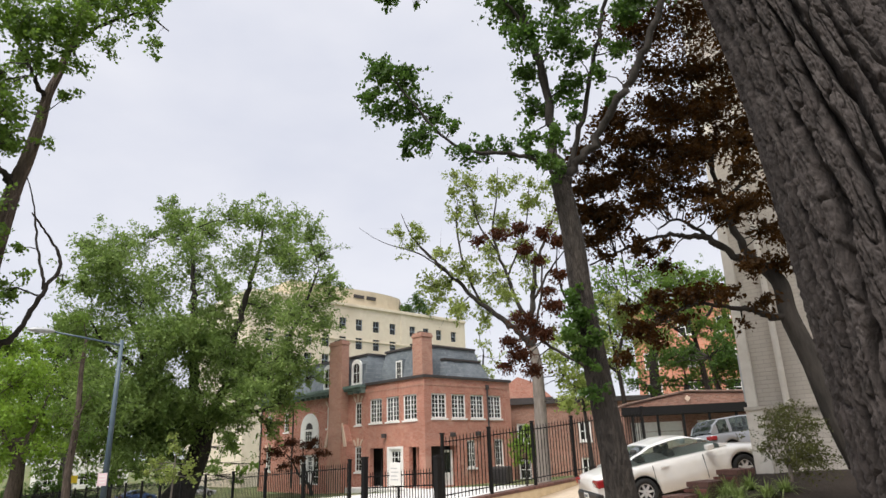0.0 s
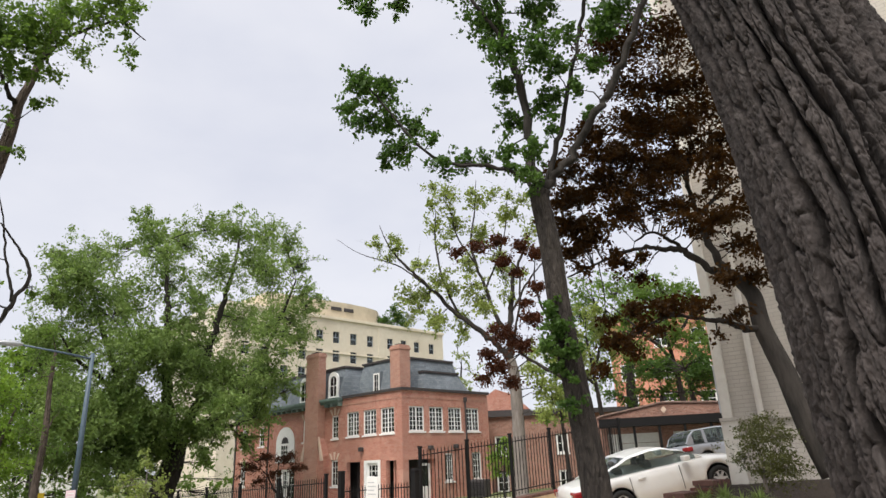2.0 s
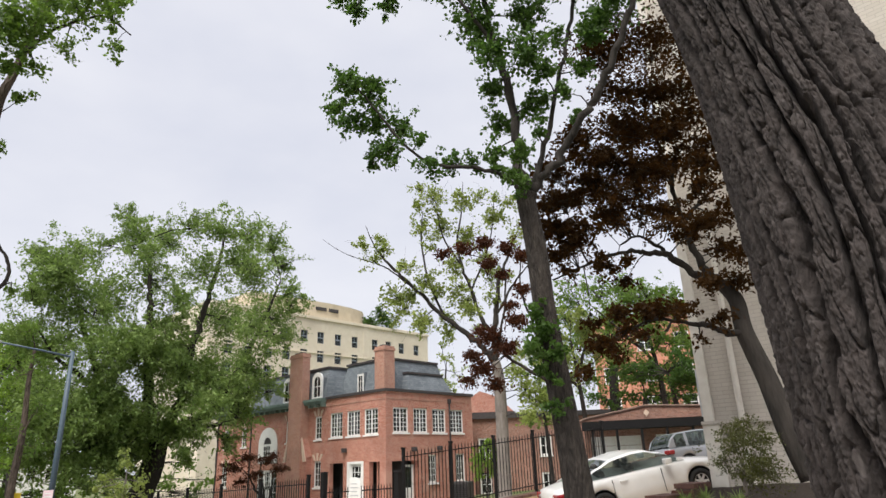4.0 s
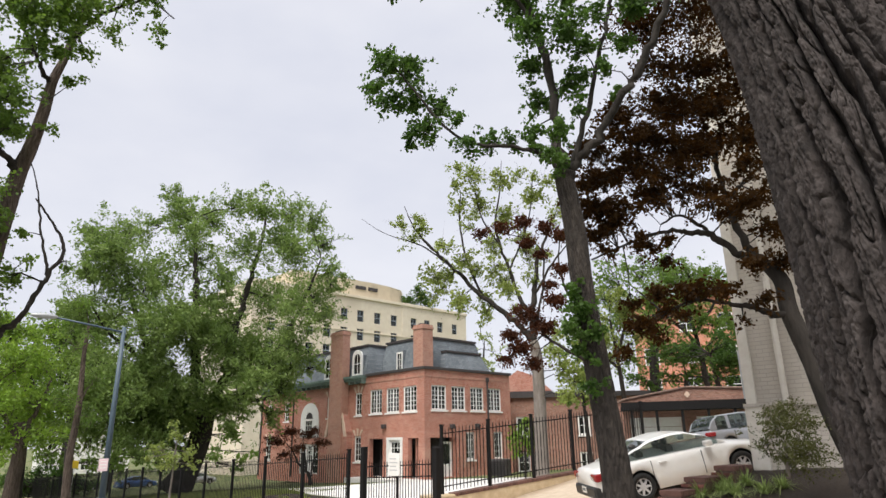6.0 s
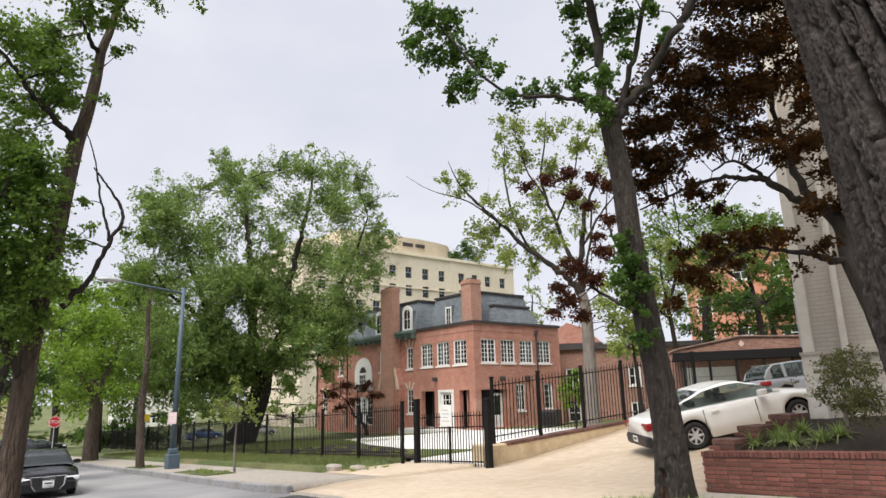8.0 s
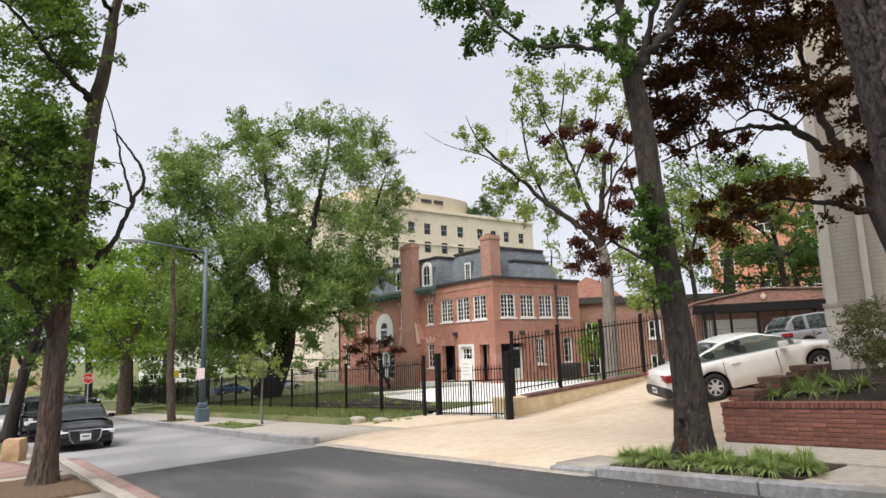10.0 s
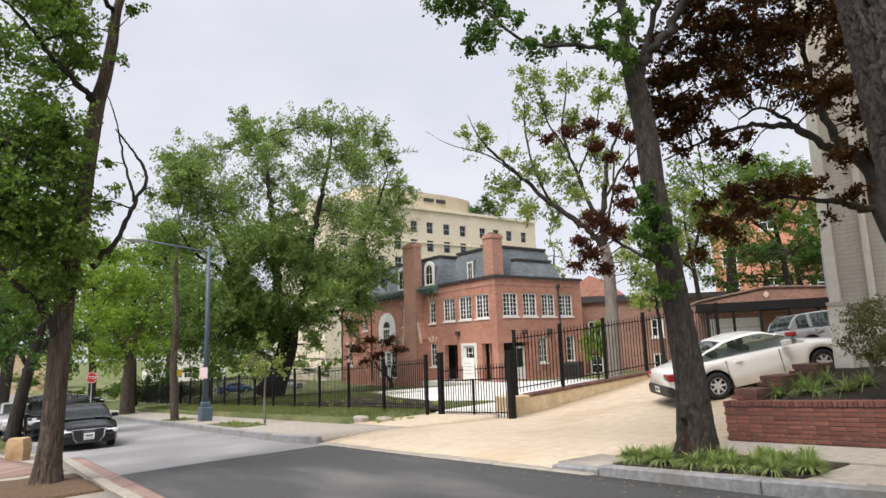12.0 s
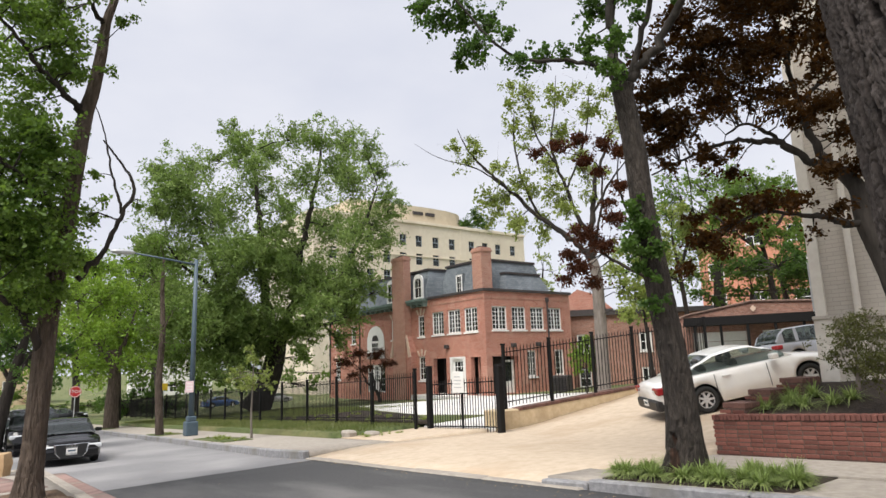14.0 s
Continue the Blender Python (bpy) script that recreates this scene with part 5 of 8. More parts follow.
grow("street_tree", "slender leaning street tree with peeling brown bark", M["bark_left"], M["leaf"],
     [(-10.86, 0.94, -0.39, 0.24), (-10.86, 0.95, -0.09, 0.185), (-10.86, 0.97, 0.34, 0.16), (-10.86, 0.99, 1.14, 0.145), (-10.85, 1.02, 1.96, 0.135), (-10.85, 1.08, 2.72, 0.13), (-10.84, 1.16, 3.46, 0.125), (-10.92, 1.32, 5.26, 0.112), (-10.91, 1.42, 5.84, 0.1), (-10.9, 1.5, 6.48, 0.085), (-10.89, 1.54, 7.03, 0.07), (-10.88, 1.64, 7.49, 0.06), (-10.87, 1.7, 7.89, 0.055), (-10.84, 1.86, 8.81, 0.045), (-10.83, 1.93, 9.75, 0.03)],
     [[(-10.92, 1.32, 5.28, 0.07), (-10.8, 1.18, 5.49, 0.062), (-10.69, 0.92, 5.67, 0.053), (-10.58, 0.65, 5.9, 0.045), (-10.46, 0.44, 6.12, 0.037), (-10.33, 0.15, 6.37, 0.028), (-10.2, -0.26, 6.59, 0.02)],
      [(-10.89, 1.53, 6.98, 0.05), (-10.79, 1.35, 7.13, 0.043), (-10.69, 1.18, 7.39, 0.035), (-10.58, 0.92, 7.74, 0.028), (-10.48, 0.65, 8.06, 0.02)],
      [(-10.82, 1.36, 2.74, 0.06), (-10.75, 1.55, 3, 0.053), (-10.68, 1.7, 3.24, 0.046), (-10.61, 1.86, 3.72, 0.039), (-10.54, 2.03, 4.11, 0.033), (-10.51, 1.92, 4.42, 0.026), (-10.5, 1.73, 4.67, 0.019), (-10.49, 1.55, 4.88, 0.012)],
      [(-10.63, 1.88, 3.8, 0.03), (-10.67, 1.81, 4.11, 0.025), (-10.72, 1.69, 4.58, 0.019), (-10.76, 1.58, 5.16, 0.013), (-10.8, 1.44, 5.55, 0.008)],
      [(-10.83, 1.23, 3.42, 0.08), (-10.5, 0.87, 3.83, 0.06), (-10.16, 0.48, 4.1, 0.04), (-9.8, 0.07, 4.31, 0.02)],
      [(-10.64, 1.83, 3.68, 0.018), (-10.59, 1.54, 3.76, 0.012), (-10.51, 1.39, 3.68, 0.006)],
      [(-10.77, 1.69, 7.83, 0.04), (-10.08, 1.95, 8.08, 0.03), (-9.34, 2.36, 8.12, 0.02), (-8.62, 2.59, 7.49, 0.01)],
      [(-10.85, 0.99, 1.63, 0.08), (-10.58, 0.73, 2.11, 0.063), (-10.29, 0.43, 2.39, 0.047), (-10, 0.16, 2.65, 0.03)]],
     [(-10.36, 0.26, 6.69, 0.52), (-11.2, 0.67, 6.96, 0.51), (-11.11, 0.49, 6.37, 0.46), (-10.48, 0.81, 6.24, 0.39), (-10.74, 1.08, 6.01, 0.27),
      (-10.72, 0.66, 5.7, 0.37), (-10.95, 0.86, 7.2, 0.39), (-11.08, 1.17, 7.54, 0.34), (-10.21, 1.46, 7.19, 0.23), (-10.1, 1.67, 6.68, 0.19),
      (-11.11, 1.47, 6.93, 0.16), (-10.6, 1.58, 6.09, 0.15), (-11.1, 0.51, 5.34, 0.61), (-10.17, 0.75, 4.82, 0.48), (-10.72, 0.49, 4.5, 0.68),
      (-11.02, 0.95, 4.4, 0.57), (-10.45, 0.75, 3.63, 0.63), (-11.27, 1.21, 3.86, 0.44), (-11.26, 0.65, 3.18, 0.72), (-10.19, 1.01, 3.04, 0.45)] +
     [(-10.12, 1.53, 3.87, 0.15), (-10.75, 1.49, 3.74, 0.22), (-11.11, 2.23, 4.07, 0.1), (-10.56, 1.42, 4.36, 0.14), (-10.44, 0.68, 2.5, 0.57),
      (-10.65, 1.07, 2.54, 0.39), (-10.23, -0.05, 5.74, 0.7), (-10.47, 0.09, 4.35, 0.78), (-10.73, 0.09, 3.2, 0.78), (-10.71, 1.32, 3.07, 0.29),
      (-8.9, 2.34, 7.75, 0.22), (-8.87, 2.43, 7.32, 0.2), (-8.88, 2.41, 8.09, 0.25), (-9.57, 2.12, 8.19, 0.43), (-9.88, 1.55, 7.88, 0.56),
      (-9.94, 1.08, 7.48, 0.5), (-9.97, 0.83, 7.77, 0.64), (-9.59, 2, 7.52, 0.21), (-9.87, 1.63, 7.24, 0.29), (-9.93, 1.15, 7.02, 0.29)] +
     [(-9.15, 2.16, 8.49, 0.53), (-10.35, 1.04, 6.31, 0.37), (-10.34, 1.14, 5.87, 0.26), (-10.11, 1.38, 7.72, 0.43), (-10.05, 1.76, 8.41, 0.44)] +
     bushy(90, (-10.5, 0.5, 3.9), (0.5, 0.75, 1.5), 18, 0.42) + bushy(91, (-11.1, 0.6, 6.4), (0.5, 0.7, 0.6), 7, 0.3),
     0.062, 13, cover=17.0, per=20, twig=0.006, slim=0.7, spread=0.24, furrow=0.11, ridges=15, limb_bark=M["bark_dark"], limb_scale=0.85)

grow("shade_tree", "large spreading shade tree with dark trunks on the lawn", M["bark_dark"], M["leaf_willow"],
     [(-42.98, 16.38, -1.61, 1.1), (-42.79, 16.87, -0.6, 0.85), (-42.61, 17.33, 0.54, 0.72), (-42.46, 17.69, 2.09, 0.66), (-42.39, 17.87, 3.66, 0.6)],
     [[(-42.43, 17.76, 3.27, 0.42), (-42.5, 17.08, 5.26, 0.352), (-42.45, 16.65, 7.65, 0.284), (-42.34, 16.39, 11.27, 0.216), (-42.25, 16.06, 13.69, 0.148), (-42.18, 15.69, 16.53, 0.08)],
      [(-42.39, 17.87, 3.46, 0.4), (-41.99, 18.78, 6.05, 0.334), (-41.82, 19.16, 8.92, 0.268), (-41.55, 19.74, 12.28, 0.202), (-41.27, 20.32, 15.3, 0.136), (-41.17, 20.53, 17.49, 0.07)],
      [(-42.31, 18.05, 3.66, 0.38), (-41.22, 19.5, 4.39, 0.316), (-40.15, 20.76, 5.92, 0.252), (-39.22, 21.66, 8.28, 0.188), (-38.24, 22.56, 11.47, 0.124), (-37.45, 23.1, 13.85, 0.06)],
      [(-42.51, 17.58, 2.48, 0.36), (-42.82, 15.98, 3.7, 0.3), (-43.04, 14.45, 6.05, 0.24), (-43.1, 13.28, 8.74, 0.18), (-43.13, 12.1, 11.8, 0.12), (-43.13, 10.95, 14.03, 0.06)],
      [(-42.66, 14.32, 6, 0.18), (-42.47, 12.73, 7.08, 0.133), (-42.21, 11.18, 8.1, 0.087), (-41.82, 10, 9.44, 0.04)],
      [(-42.22, 16.97, 0.55, 0.2), (-42.1, 14.94, 2.15, 0.15), (-41.87, 12.97, 2.92, 0.1), (-41.54, 11.1, 2.94, 0.05)],
      [(-40.84, 18.89, 4.16, 0.2), (-38.83, 19.62, 4.02, 0.125), (-36.8, 20.25, 4.45, 0.05)]],
     [(-40.86, 10.03, 12.94, 2.03), (-46.66, 10.27, 15.68, 1.16), (-45.47, 12.31, 15.45, 2.2), (-41.62, 10.96, 11.36, 2.46), (-42.82, 13.73, 12.31, 2.28),
      (-42.06, 14.83, 16.35, 1.94), (-43.82, 14.68, 18.05, 1.15), (-43.9, 17.64, 17.37, 1.88), (-38.09, 17.1, 16.55, 1.51), (-37.03, 18.13, 16.21, 1.73),
      (-41.87, 22.82, 18.34, 2), (-38.27, 22.63, 16.76, 1.6), (-40.07, 24.75, 16.08, 1.5), (-35.85, 19.92, 13.41, 2.07), (-40.41, 18.78, 14.43, 2.08),
      (-43.69, 16.69, 14.12, 1.83), (-36.15, 22.96, 12.62, 1.35), (-41.56, 25.12, 11.96, 2.41), (-42.99, 21.83, 11.92, 2.66), (-38, 16.04, 10.01, 1.74)] +
     [(-39.17, 12.77, 8.48, 2.32), (-43.87, 11.43, 8.74, 2.31), (-47.03, 11.92, 6.38, 2.45), (-41.93, 13.51, 5.91, 2.38), (-39.78, 15.6, 7.63, 1.78),
      (-39.93, 19.35, 7.45, 2.49), (-35.92, 20.25, 7.53, 2.09), (-37.47, 20.63, 4.88, 1.85), (-37.66, 23.72, 9.81, 1.14), (-42.44, 14.86, 3.3, 2.42),
      (-41.14, 12.04, 2.91, 2.08), (-41.56, 10.43, 2.78, 1.69), (-38.8, 17.95, 4.02, 1.61), (-39.52, 20.83, 3.29, 1.36), (-42.28, 9.43, 9.47, 1.58),
      (-40.2, 8.91, 11.19, 1.14), (-40.04, 25.92, 12.85, 0.97), (-43.46, 13.3, 15.68, 1.03), (-40.79, 21.56, 6.83, 2.08), (-36.25, 22.15, 6.33, 1)] +
     [(-38.96, 10.7, 4.86, 2.18), (-40.33, 13.55, 4.29, 2.29), (-39.24, 15.77, 4.96, 1.98), (-36.54, 18.08, 5.13, 2.06), (-36.33, 20.03, 6.26, 1.8),
      (-38.75, 14.44, 8.52, 1.88), (-38.37, 16.97, 7.51, 1.9), (-40.5, 12.45, 10.53, 1.94), (-35.24, 19.51, 9.8, 1.85), (-38.89, 9.73, 4.17, 1.44),
      (-39.94, 14.54, 1.74, 1.37), (-39.54, 11.93, 1.47, 1.26), (-38.39, 17.74, 2.33, 1.14), (-36.72, 15.88, 11.21, 1.48), (-39.98, 10.5, 12.41, 1.69),
      (-37.22, 19.82, 14.55, 1.74), (-38.13, 14.19, 13.94, 1.53)] +
     bushy(88, (-41.6, 16.4, 6.4), (2.6, 5.0, 4.2), 26, 1.6) + bushy(89, (-40.6, 14.0, 3.4), (2.0, 4.0, 1.8), 12, 1.1),
     0.225, 14, cover=27.0, per=34, twig=0.030, slim=0.42, spread=0.28, droop=0.4, furrow=0.10, ridges=14)

grow("yard_tree", "sparse pale green tree with a pale trunk behind the fence", M["bark_pale"], M["leaf_pale"],
     [(-16.75, 20.75, -0.27, 0.34), (-16.72, 20.79, 0.43, 0.29), (-16.68, 20.83, 2.24, 0.26), (-16.67, 20.83, 3.62, 0.25), (-16.68, 20.81, 4.7, 0.23), (-16.75, 20.75, 5.3, 0.19)],
     [[(-16.75, 20.75, 5.1, 0.15), (-17.1, 20.45, 5.85, 0.135), (-17.63, 20.0, 6.5, 0.12), (-18.45, 19.25, 7.45, 0.10), (-19.25, 18.44, 8.65, 0.08), (-19.88, 17.76, 9.6, 0.06), (-20.34, 17.23, 10.5, 0.035), (-20.6, 16.9, 11.5, 0.012)],
      [(-16.75, 20.75, 5.2, 0.16), (-16.75, 20.75, 6.2, 0.13), (-16.6, 20.85, 7.3, 0.11), (-16.5, 20.95, 8.6, 0.085), (-16.1, 21.3, 9.9, 0.05), (-15.6, 21.7, 11.4, 0.015)],
      [(-16.7, 20.78, 6.2, 0.11), (-17.1, 20.46, 7.1, 0.09), (-17.45, 20.15, 8.6, 0.07), (-17.8, 19.85, 10.4, 0.05), (-17.6, 20.0, 12.1, 0.03), (-17.5, 20.1, 13.6, 0.01)],
      [(-18.3, 19.4, 7.25, 0.06), (-18.75, 18.95, 8.9, 0.05), (-18.95, 18.75, 10.6, 0.035), (-18.9, 18.8, 12.2, 0.015)],
      [(-17.6, 20.0, 9.4, 0.05), (-18.2, 19.4, 10.9, 0.035), (-18.5, 19.2, 13.0, 0.012)],
      [(-19.3, 18.4, 8.7, 0.04), (-20.1, 17.5, 9.6, 0.03), (-21.2, 16.3, 10.2, 0.015), (-21.9, 15.5, 10.9, 0.006)],
      [(-16.6, 20.85, 7.3, 0.06), (-16.0, 21.4, 8.6, 0.045), (-15.3, 21.9, 9.6, 0.02)],
      [(-17.4, 20.2, 8.4, 0.04), (-16.7, 20.8, 10.6, 0.03), (-16.4, 21.0, 13.0, 0.01)]],
     [(-19.86, 16.19, 10.23, 0.49), (-20.69, 17.86, 11.09, 0.52), (-20.16, 18.16, 8.34, 0.8), (-18.9, 17.73, 9.26, 0.58), (-18.73, 18.73, 8.89, 0.69),
      (-18.36, 18.94, 12.71, 0.77), (-19.15, 18.84, 13.37, 0.47), (-18.6, 19.84, 11.48, 0.62), (-16.87, 19.16, 11.99, 0.64), (-16.19, 19.53, 12.27, 0.5),
      (-16.88, 21.46, 11.9, 0.68), (-15.74, 21.12, 12.28, 0.51), (-17.81, 20.46, 10.84, 0.67), (-17.68, 18.1, 10.04, 0.48), (-17.59, 19.64, 8.53, 0.83),
      (-18.46, 19.75, 7.21, 0.64), (-18.41, 18.14, 7, 0.71), (-20.41, 18.53, 7.42, 0.46), (-17.33, 21.3, 9.27, 0.72), (-16.62, 19.17, 7.27, 0.61)] +
     [(-14.76, 20.62, 10.52, 0.58), (-16.75, 20.66, 8, 0.49), (-20.04, 18.91, 8.43, 0.51), (-15.38, 21.23, 4.04, 0.99), (-15.55, 20.61, 4.7, 0.65),
      (-15.11, 21.54, 3.58, 0.66), (-15.05, 20.42, 2.89, 0.59), (-14.74, 21.21, 4.64, 0.56), (-15.71, 21.16, 5.68, 0.53)] +
     [(-20.1, 17.5, 10.4, 0.5), (-20.3, 17.2, 9.9, 0.5), (-19.3, 18.4, 8.2, 0.6), (-18.5, 19.2, 8.4, 0.6), (-18.0, 19.7, 9.6, 0.7), (-17.6, 20.0, 7.9, 0.6), (-18.9, 18.8, 11.4, 0.6), (-19.1, 18.6, 12.4, 0.5),
      (-18.4, 19.3, 11.8, 0.6), (-17.5, 20.1, 11.0, 0.7), (-16.9, 20.6, 9.8, 0.6), (-16.5, 20.9, 11.8, 0.6), (-17.6, 20.0, 12.9, 0.45), (-16.4, 21.0, 12.7, 0.4), (-16.2, 21.2, 9.0, 0.5), (-15.8, 21.5, 10.6, 0.55),
      (-18.9, 18.8, 7.2, 0.5), (-18.2, 19.5, 6.6, 0.45), (-19.6, 18.1, 7.5, 0.4), (-17.2, 20.3, 6.7, 0.35)],
     0.135, 15, cover=15.0, per=14, twig=0.011, slim=0.65, spread=0.26, droop=0.35, shoots=3, limb_bark=M["bark_dark"])

grow("plum_tree", "purple-leaved plum tree in the yard", M["bark_dark"], M["leaf_plum"],
     [(-10.75, 16.9, -0.2, 0.09), (-10.85, 16.85, 2.0, 0.08), (-11.3, 16.5, 3.6, 0.07)],
     [[(-11.3, 16.5, 3.6, 0.06), (-12.4, 15.7, 4.7, 0.045), (-12.2, 15.8, 6.2, 0.035), (-12.3, 15.75, 7.4, 0.02), (-13.3, 14.9, 8.0, 0.008)],
      [(-11.3, 16.5, 3.6, 0.05), (-11.5, 16.35, 5.2, 0.04), (-11.8, 16.15, 6.6, 0.03), (-11.7, 16.2, 7.9, 0.012)]],
     [(-13.68, 14.58, 7.95, 0.3), (-13.21, 15.01, 8.1, 0.36), (-12.66, 15.48, 8.25, 0.4), (-12.13, 15.9, 8.0, 0.4), (-11.74, 16.19, 7.7, 0.4), (-12.57, 15.55, 7.5, 0.38), (-12.3, 15.8, 7.1, 0.3),
      (-13.12, 15.09, 4.52, 0.4), (-12.69, 15.45, 5.2, 0.5), (-12.88, 15.29, 4.14, 0.45), (-12.31, 15.75, 4.8, 0.5), (-11.99, 16.0, 5.6, 0.42), (-12.58, 15.54, 3.6, 0.36), (-11.79, 16.15, 6.6, 0.36),
      (-13.2, 15.0, 3.75, 0.28), (-12.1, 15.9, 6.1, 0.3)],
     0.095, 16, cover=44.0, per=16, twig=0.01, slim=0.55, spread=0.5, flat=0.6, droop=0.5)

grow("japanese_maple", "small dark red Japanese maple before the house", M["bark_dark"], M["leaf_plum"],
     [(-40.03, 24.63, -1.83, 0.16), (-40.06, 24.58, -1.1, 0.13), (-40.16, 24.42, -0.61, 0.12)],
     [[(-40.16, 24.42, -0.61, 0.1), (-40.35, 23.78, 0.03, 0.073), (-40.42, 23.32, 0.86, 0.047), (-40.57, 22.72, 1.49, 0.02)],
      [(-40.06, 24.58, -0.94, 0.08), (-39.98, 24.71, 0.19, 0.05), (-39.85, 24.91, 1.21, 0.02)],
      [(-40.2, 24.35, -0.52, 0.08), (-39.87, 23.94, 0.63, 0.05), (-39.53, 23.53, 1.65, 0.02)]],
     [(-40.25, 22.08, 1.51, 0.91), (-40.85, 23.36, 2.1, 0.93), (-40.1, 24.36, 1.93, 1.01), (-39.03, 24.55, 1.32, 0.74), (-40.57, 22.7, 0.61, 0.67),
      (-40.06, 23.45, 1.06, 0.75), (-39.26, 25.37, 1.38, 0.42), (-41.44, 22.09, 1.7, 0.42), (-40.58, 21.34, 0.94, 0.33), (-38.88, 24.1, 2.22, 0.49)],
     0.11, 17, cover=14.0, per=14, twig=0.016, flat=0.5, droop=0.4)

grow("young_tree", "slim young tree with pale leaves in the pavement", M["bark_pale"], M["leaf_pale"],
     [(-19.36, 7.33, -0.76, 0.035), (-19.37, 7.31, -0.03, 0.03), (-19.36, 7.34, 0.83, 0.025), (-19.35, 7.35, 1.53, 0.015)],
     [],
     [(-19.16, 7.24, 1.01, 0.4), (-19.7, 6.99, 1.23, 0.37), (-19.35, 7.78, 1.13, 0.37), (-19.19, 7.35, 1.59, 0.33), (-19.45, 7.08, 0.81, 0.3),
      (-19.56, 6.69, 1.04, 0.22), (-19.26, 7.83, 0.81, 0.22), (-19.55, 7.3, 1.89, 0.19)],
     0.085, 18, cover=11.0, per=14, twig=0.008, slim=0.6)

grow("street_tree", "thin street tree with a curved top beside the lamp post", M["bark_left"], M["leaf"],
     [(-26.53, 6.44, -1.16, 0.17), (-26.55, 6.37, -0.04, 0.14), (-26.56, 6.33, 1.05, 0.13), (-26.54, 6.39, 2.82, 0.11), (-26.56, 6.31, 4.64, 0.08), (-26.56, 6.33, 5.79, 0.05)],
     [[(-26.56, 6.32, 2.38, 0.04), (-26.36, 6.49, 3.26, 0.025), (-26.17, 6.65, 3.58, 0.01)],
      [(-26.56, 6.33, 3.73, 0.04), (-26.41, 6.31, 4.85, 0.025), (-26.2, 6.51, 5.4, 0.01)]],
     [(-25.88, 5.98, 6.34, 0.53), (-26.75, 6.01, 4.88, 0.64), (-26.48, 6.72, 3.72, 0.49), (-26.1, 5.66, 3.02, 0.62), (-26.22, 6.41, 5.28, 0.44),
      (-26.08, 6.76, 2.35, 0.48)],
     0.1, 19, cover=10.56, per=14, twig=0.012)

grow("street_tree", "broad bright green street tree down the hill", M["bark_left"], M["leaf_bright"],
     [(-39.97, 7.14, -1.75, 0.42), (-39.97, 7.1, -0.56, 0.36), (-39.96, 7.17, 1.01, 0.32), (-40, 6.95, 2.62, 0.26)],
     [[(-39.99, 7.03, 1.65, 0.18), (-39.35, 5.95, 3.24, 0.11), (-38.68, 4.98, 4.44, 0.04)],
      [(-39.99, 7.03, 1.65, 0.18), (-40.07, 7.69, 3.26, 0.11), (-40.19, 8.12, 4.92, 0.04)]],
     [(-38.14, 5.49, 3.49, 1.73), (-40.73, 7.34, 3.62, 1.86), (-40.78, 4.78, 2.38, 1.55), (-38.28, 7.58, 1.86, 1.19), (-39.46, 6.47, 5.48, 1.66),
      (-39.48, 5.05, 5.44, 1.43), (-39.7, 8.52, 3.56, 0.95), (-40.94, 4.19, 3.65, 1.33), (-37.94, 5.79, 1.67, 1.17), (-37.93, 3.7, 1.75, 0.89),
      (-40.62, 7.72, 5.63, 1.34)],
     0.20, 20, cover=17.0, per=20, twig=0.03)

grow("street_tree", "dark leaning street tree beside parked cars", M["bark_dark"], M["leaf_dark"],
     [(-24.97, 1.12, -1.11, 0.24), (-24.97, 1.25, -0.15, 0.2), (-24.96, 1.43, 0.92, 0.17), (-24.95, 1.62, 1.83, 0.15), (-24.93, 1.81, 2.76, 0.1)],
     [[(-24.96, 1.5, 1.1, 0.08), (-24.68, 1.91, 2, 0.05), (-24.39, 2.34, 2.54, 0.02)],
      [(-24.96, 1.5, 1.1, 0.08), (-24.98, 0.99, 2.03, 0.05), (-25, 0.49, 2.77, 0.02)]],
     [(-24.11, 0.8, 2.01, 0.95), (-25.79, 1.48, 2.33, 1.02), (-25.54, 2.14, 2.01, 0.78), (-24.28, 2.55, 1.23, 0.44), (-24.97, 0.93, 3.13, 1.17),
      (-24.81, 1.85, 3.41, 1.03), (-25.21, 2.77, 2.18, 0.5), (-25.69, 0.59, 1.32, 0.51), (-23.99, 1.31, 3.79, 0.87), (-23.81, 1.64, 1.45, 0.43)],
     0.15, 21, cover=14.0, per=20, twig=0.02)

grow("street_tree", "grey street tree beside parked cars", M["bark"], M["leaf_dark"],
     [(-32.99, 0.98, -1.39, 0.3), (-32.98, 1.07, -0.12, 0.26), (-32.98, 1.19, 1.29, 0.22), (-32.98, 1.28, 2.73, 0.2)],
     [],
     [(-32.11, 0.83, 3.17, 1.73), (-33.83, 0.12, 2.3, 1.82), (-33.6, 1.38, 5.26, 1.52), (-32.41, 0.53, 5.09, 1.46)],
     0.19, 22, cover=14.0, per=20, twig=0.03)

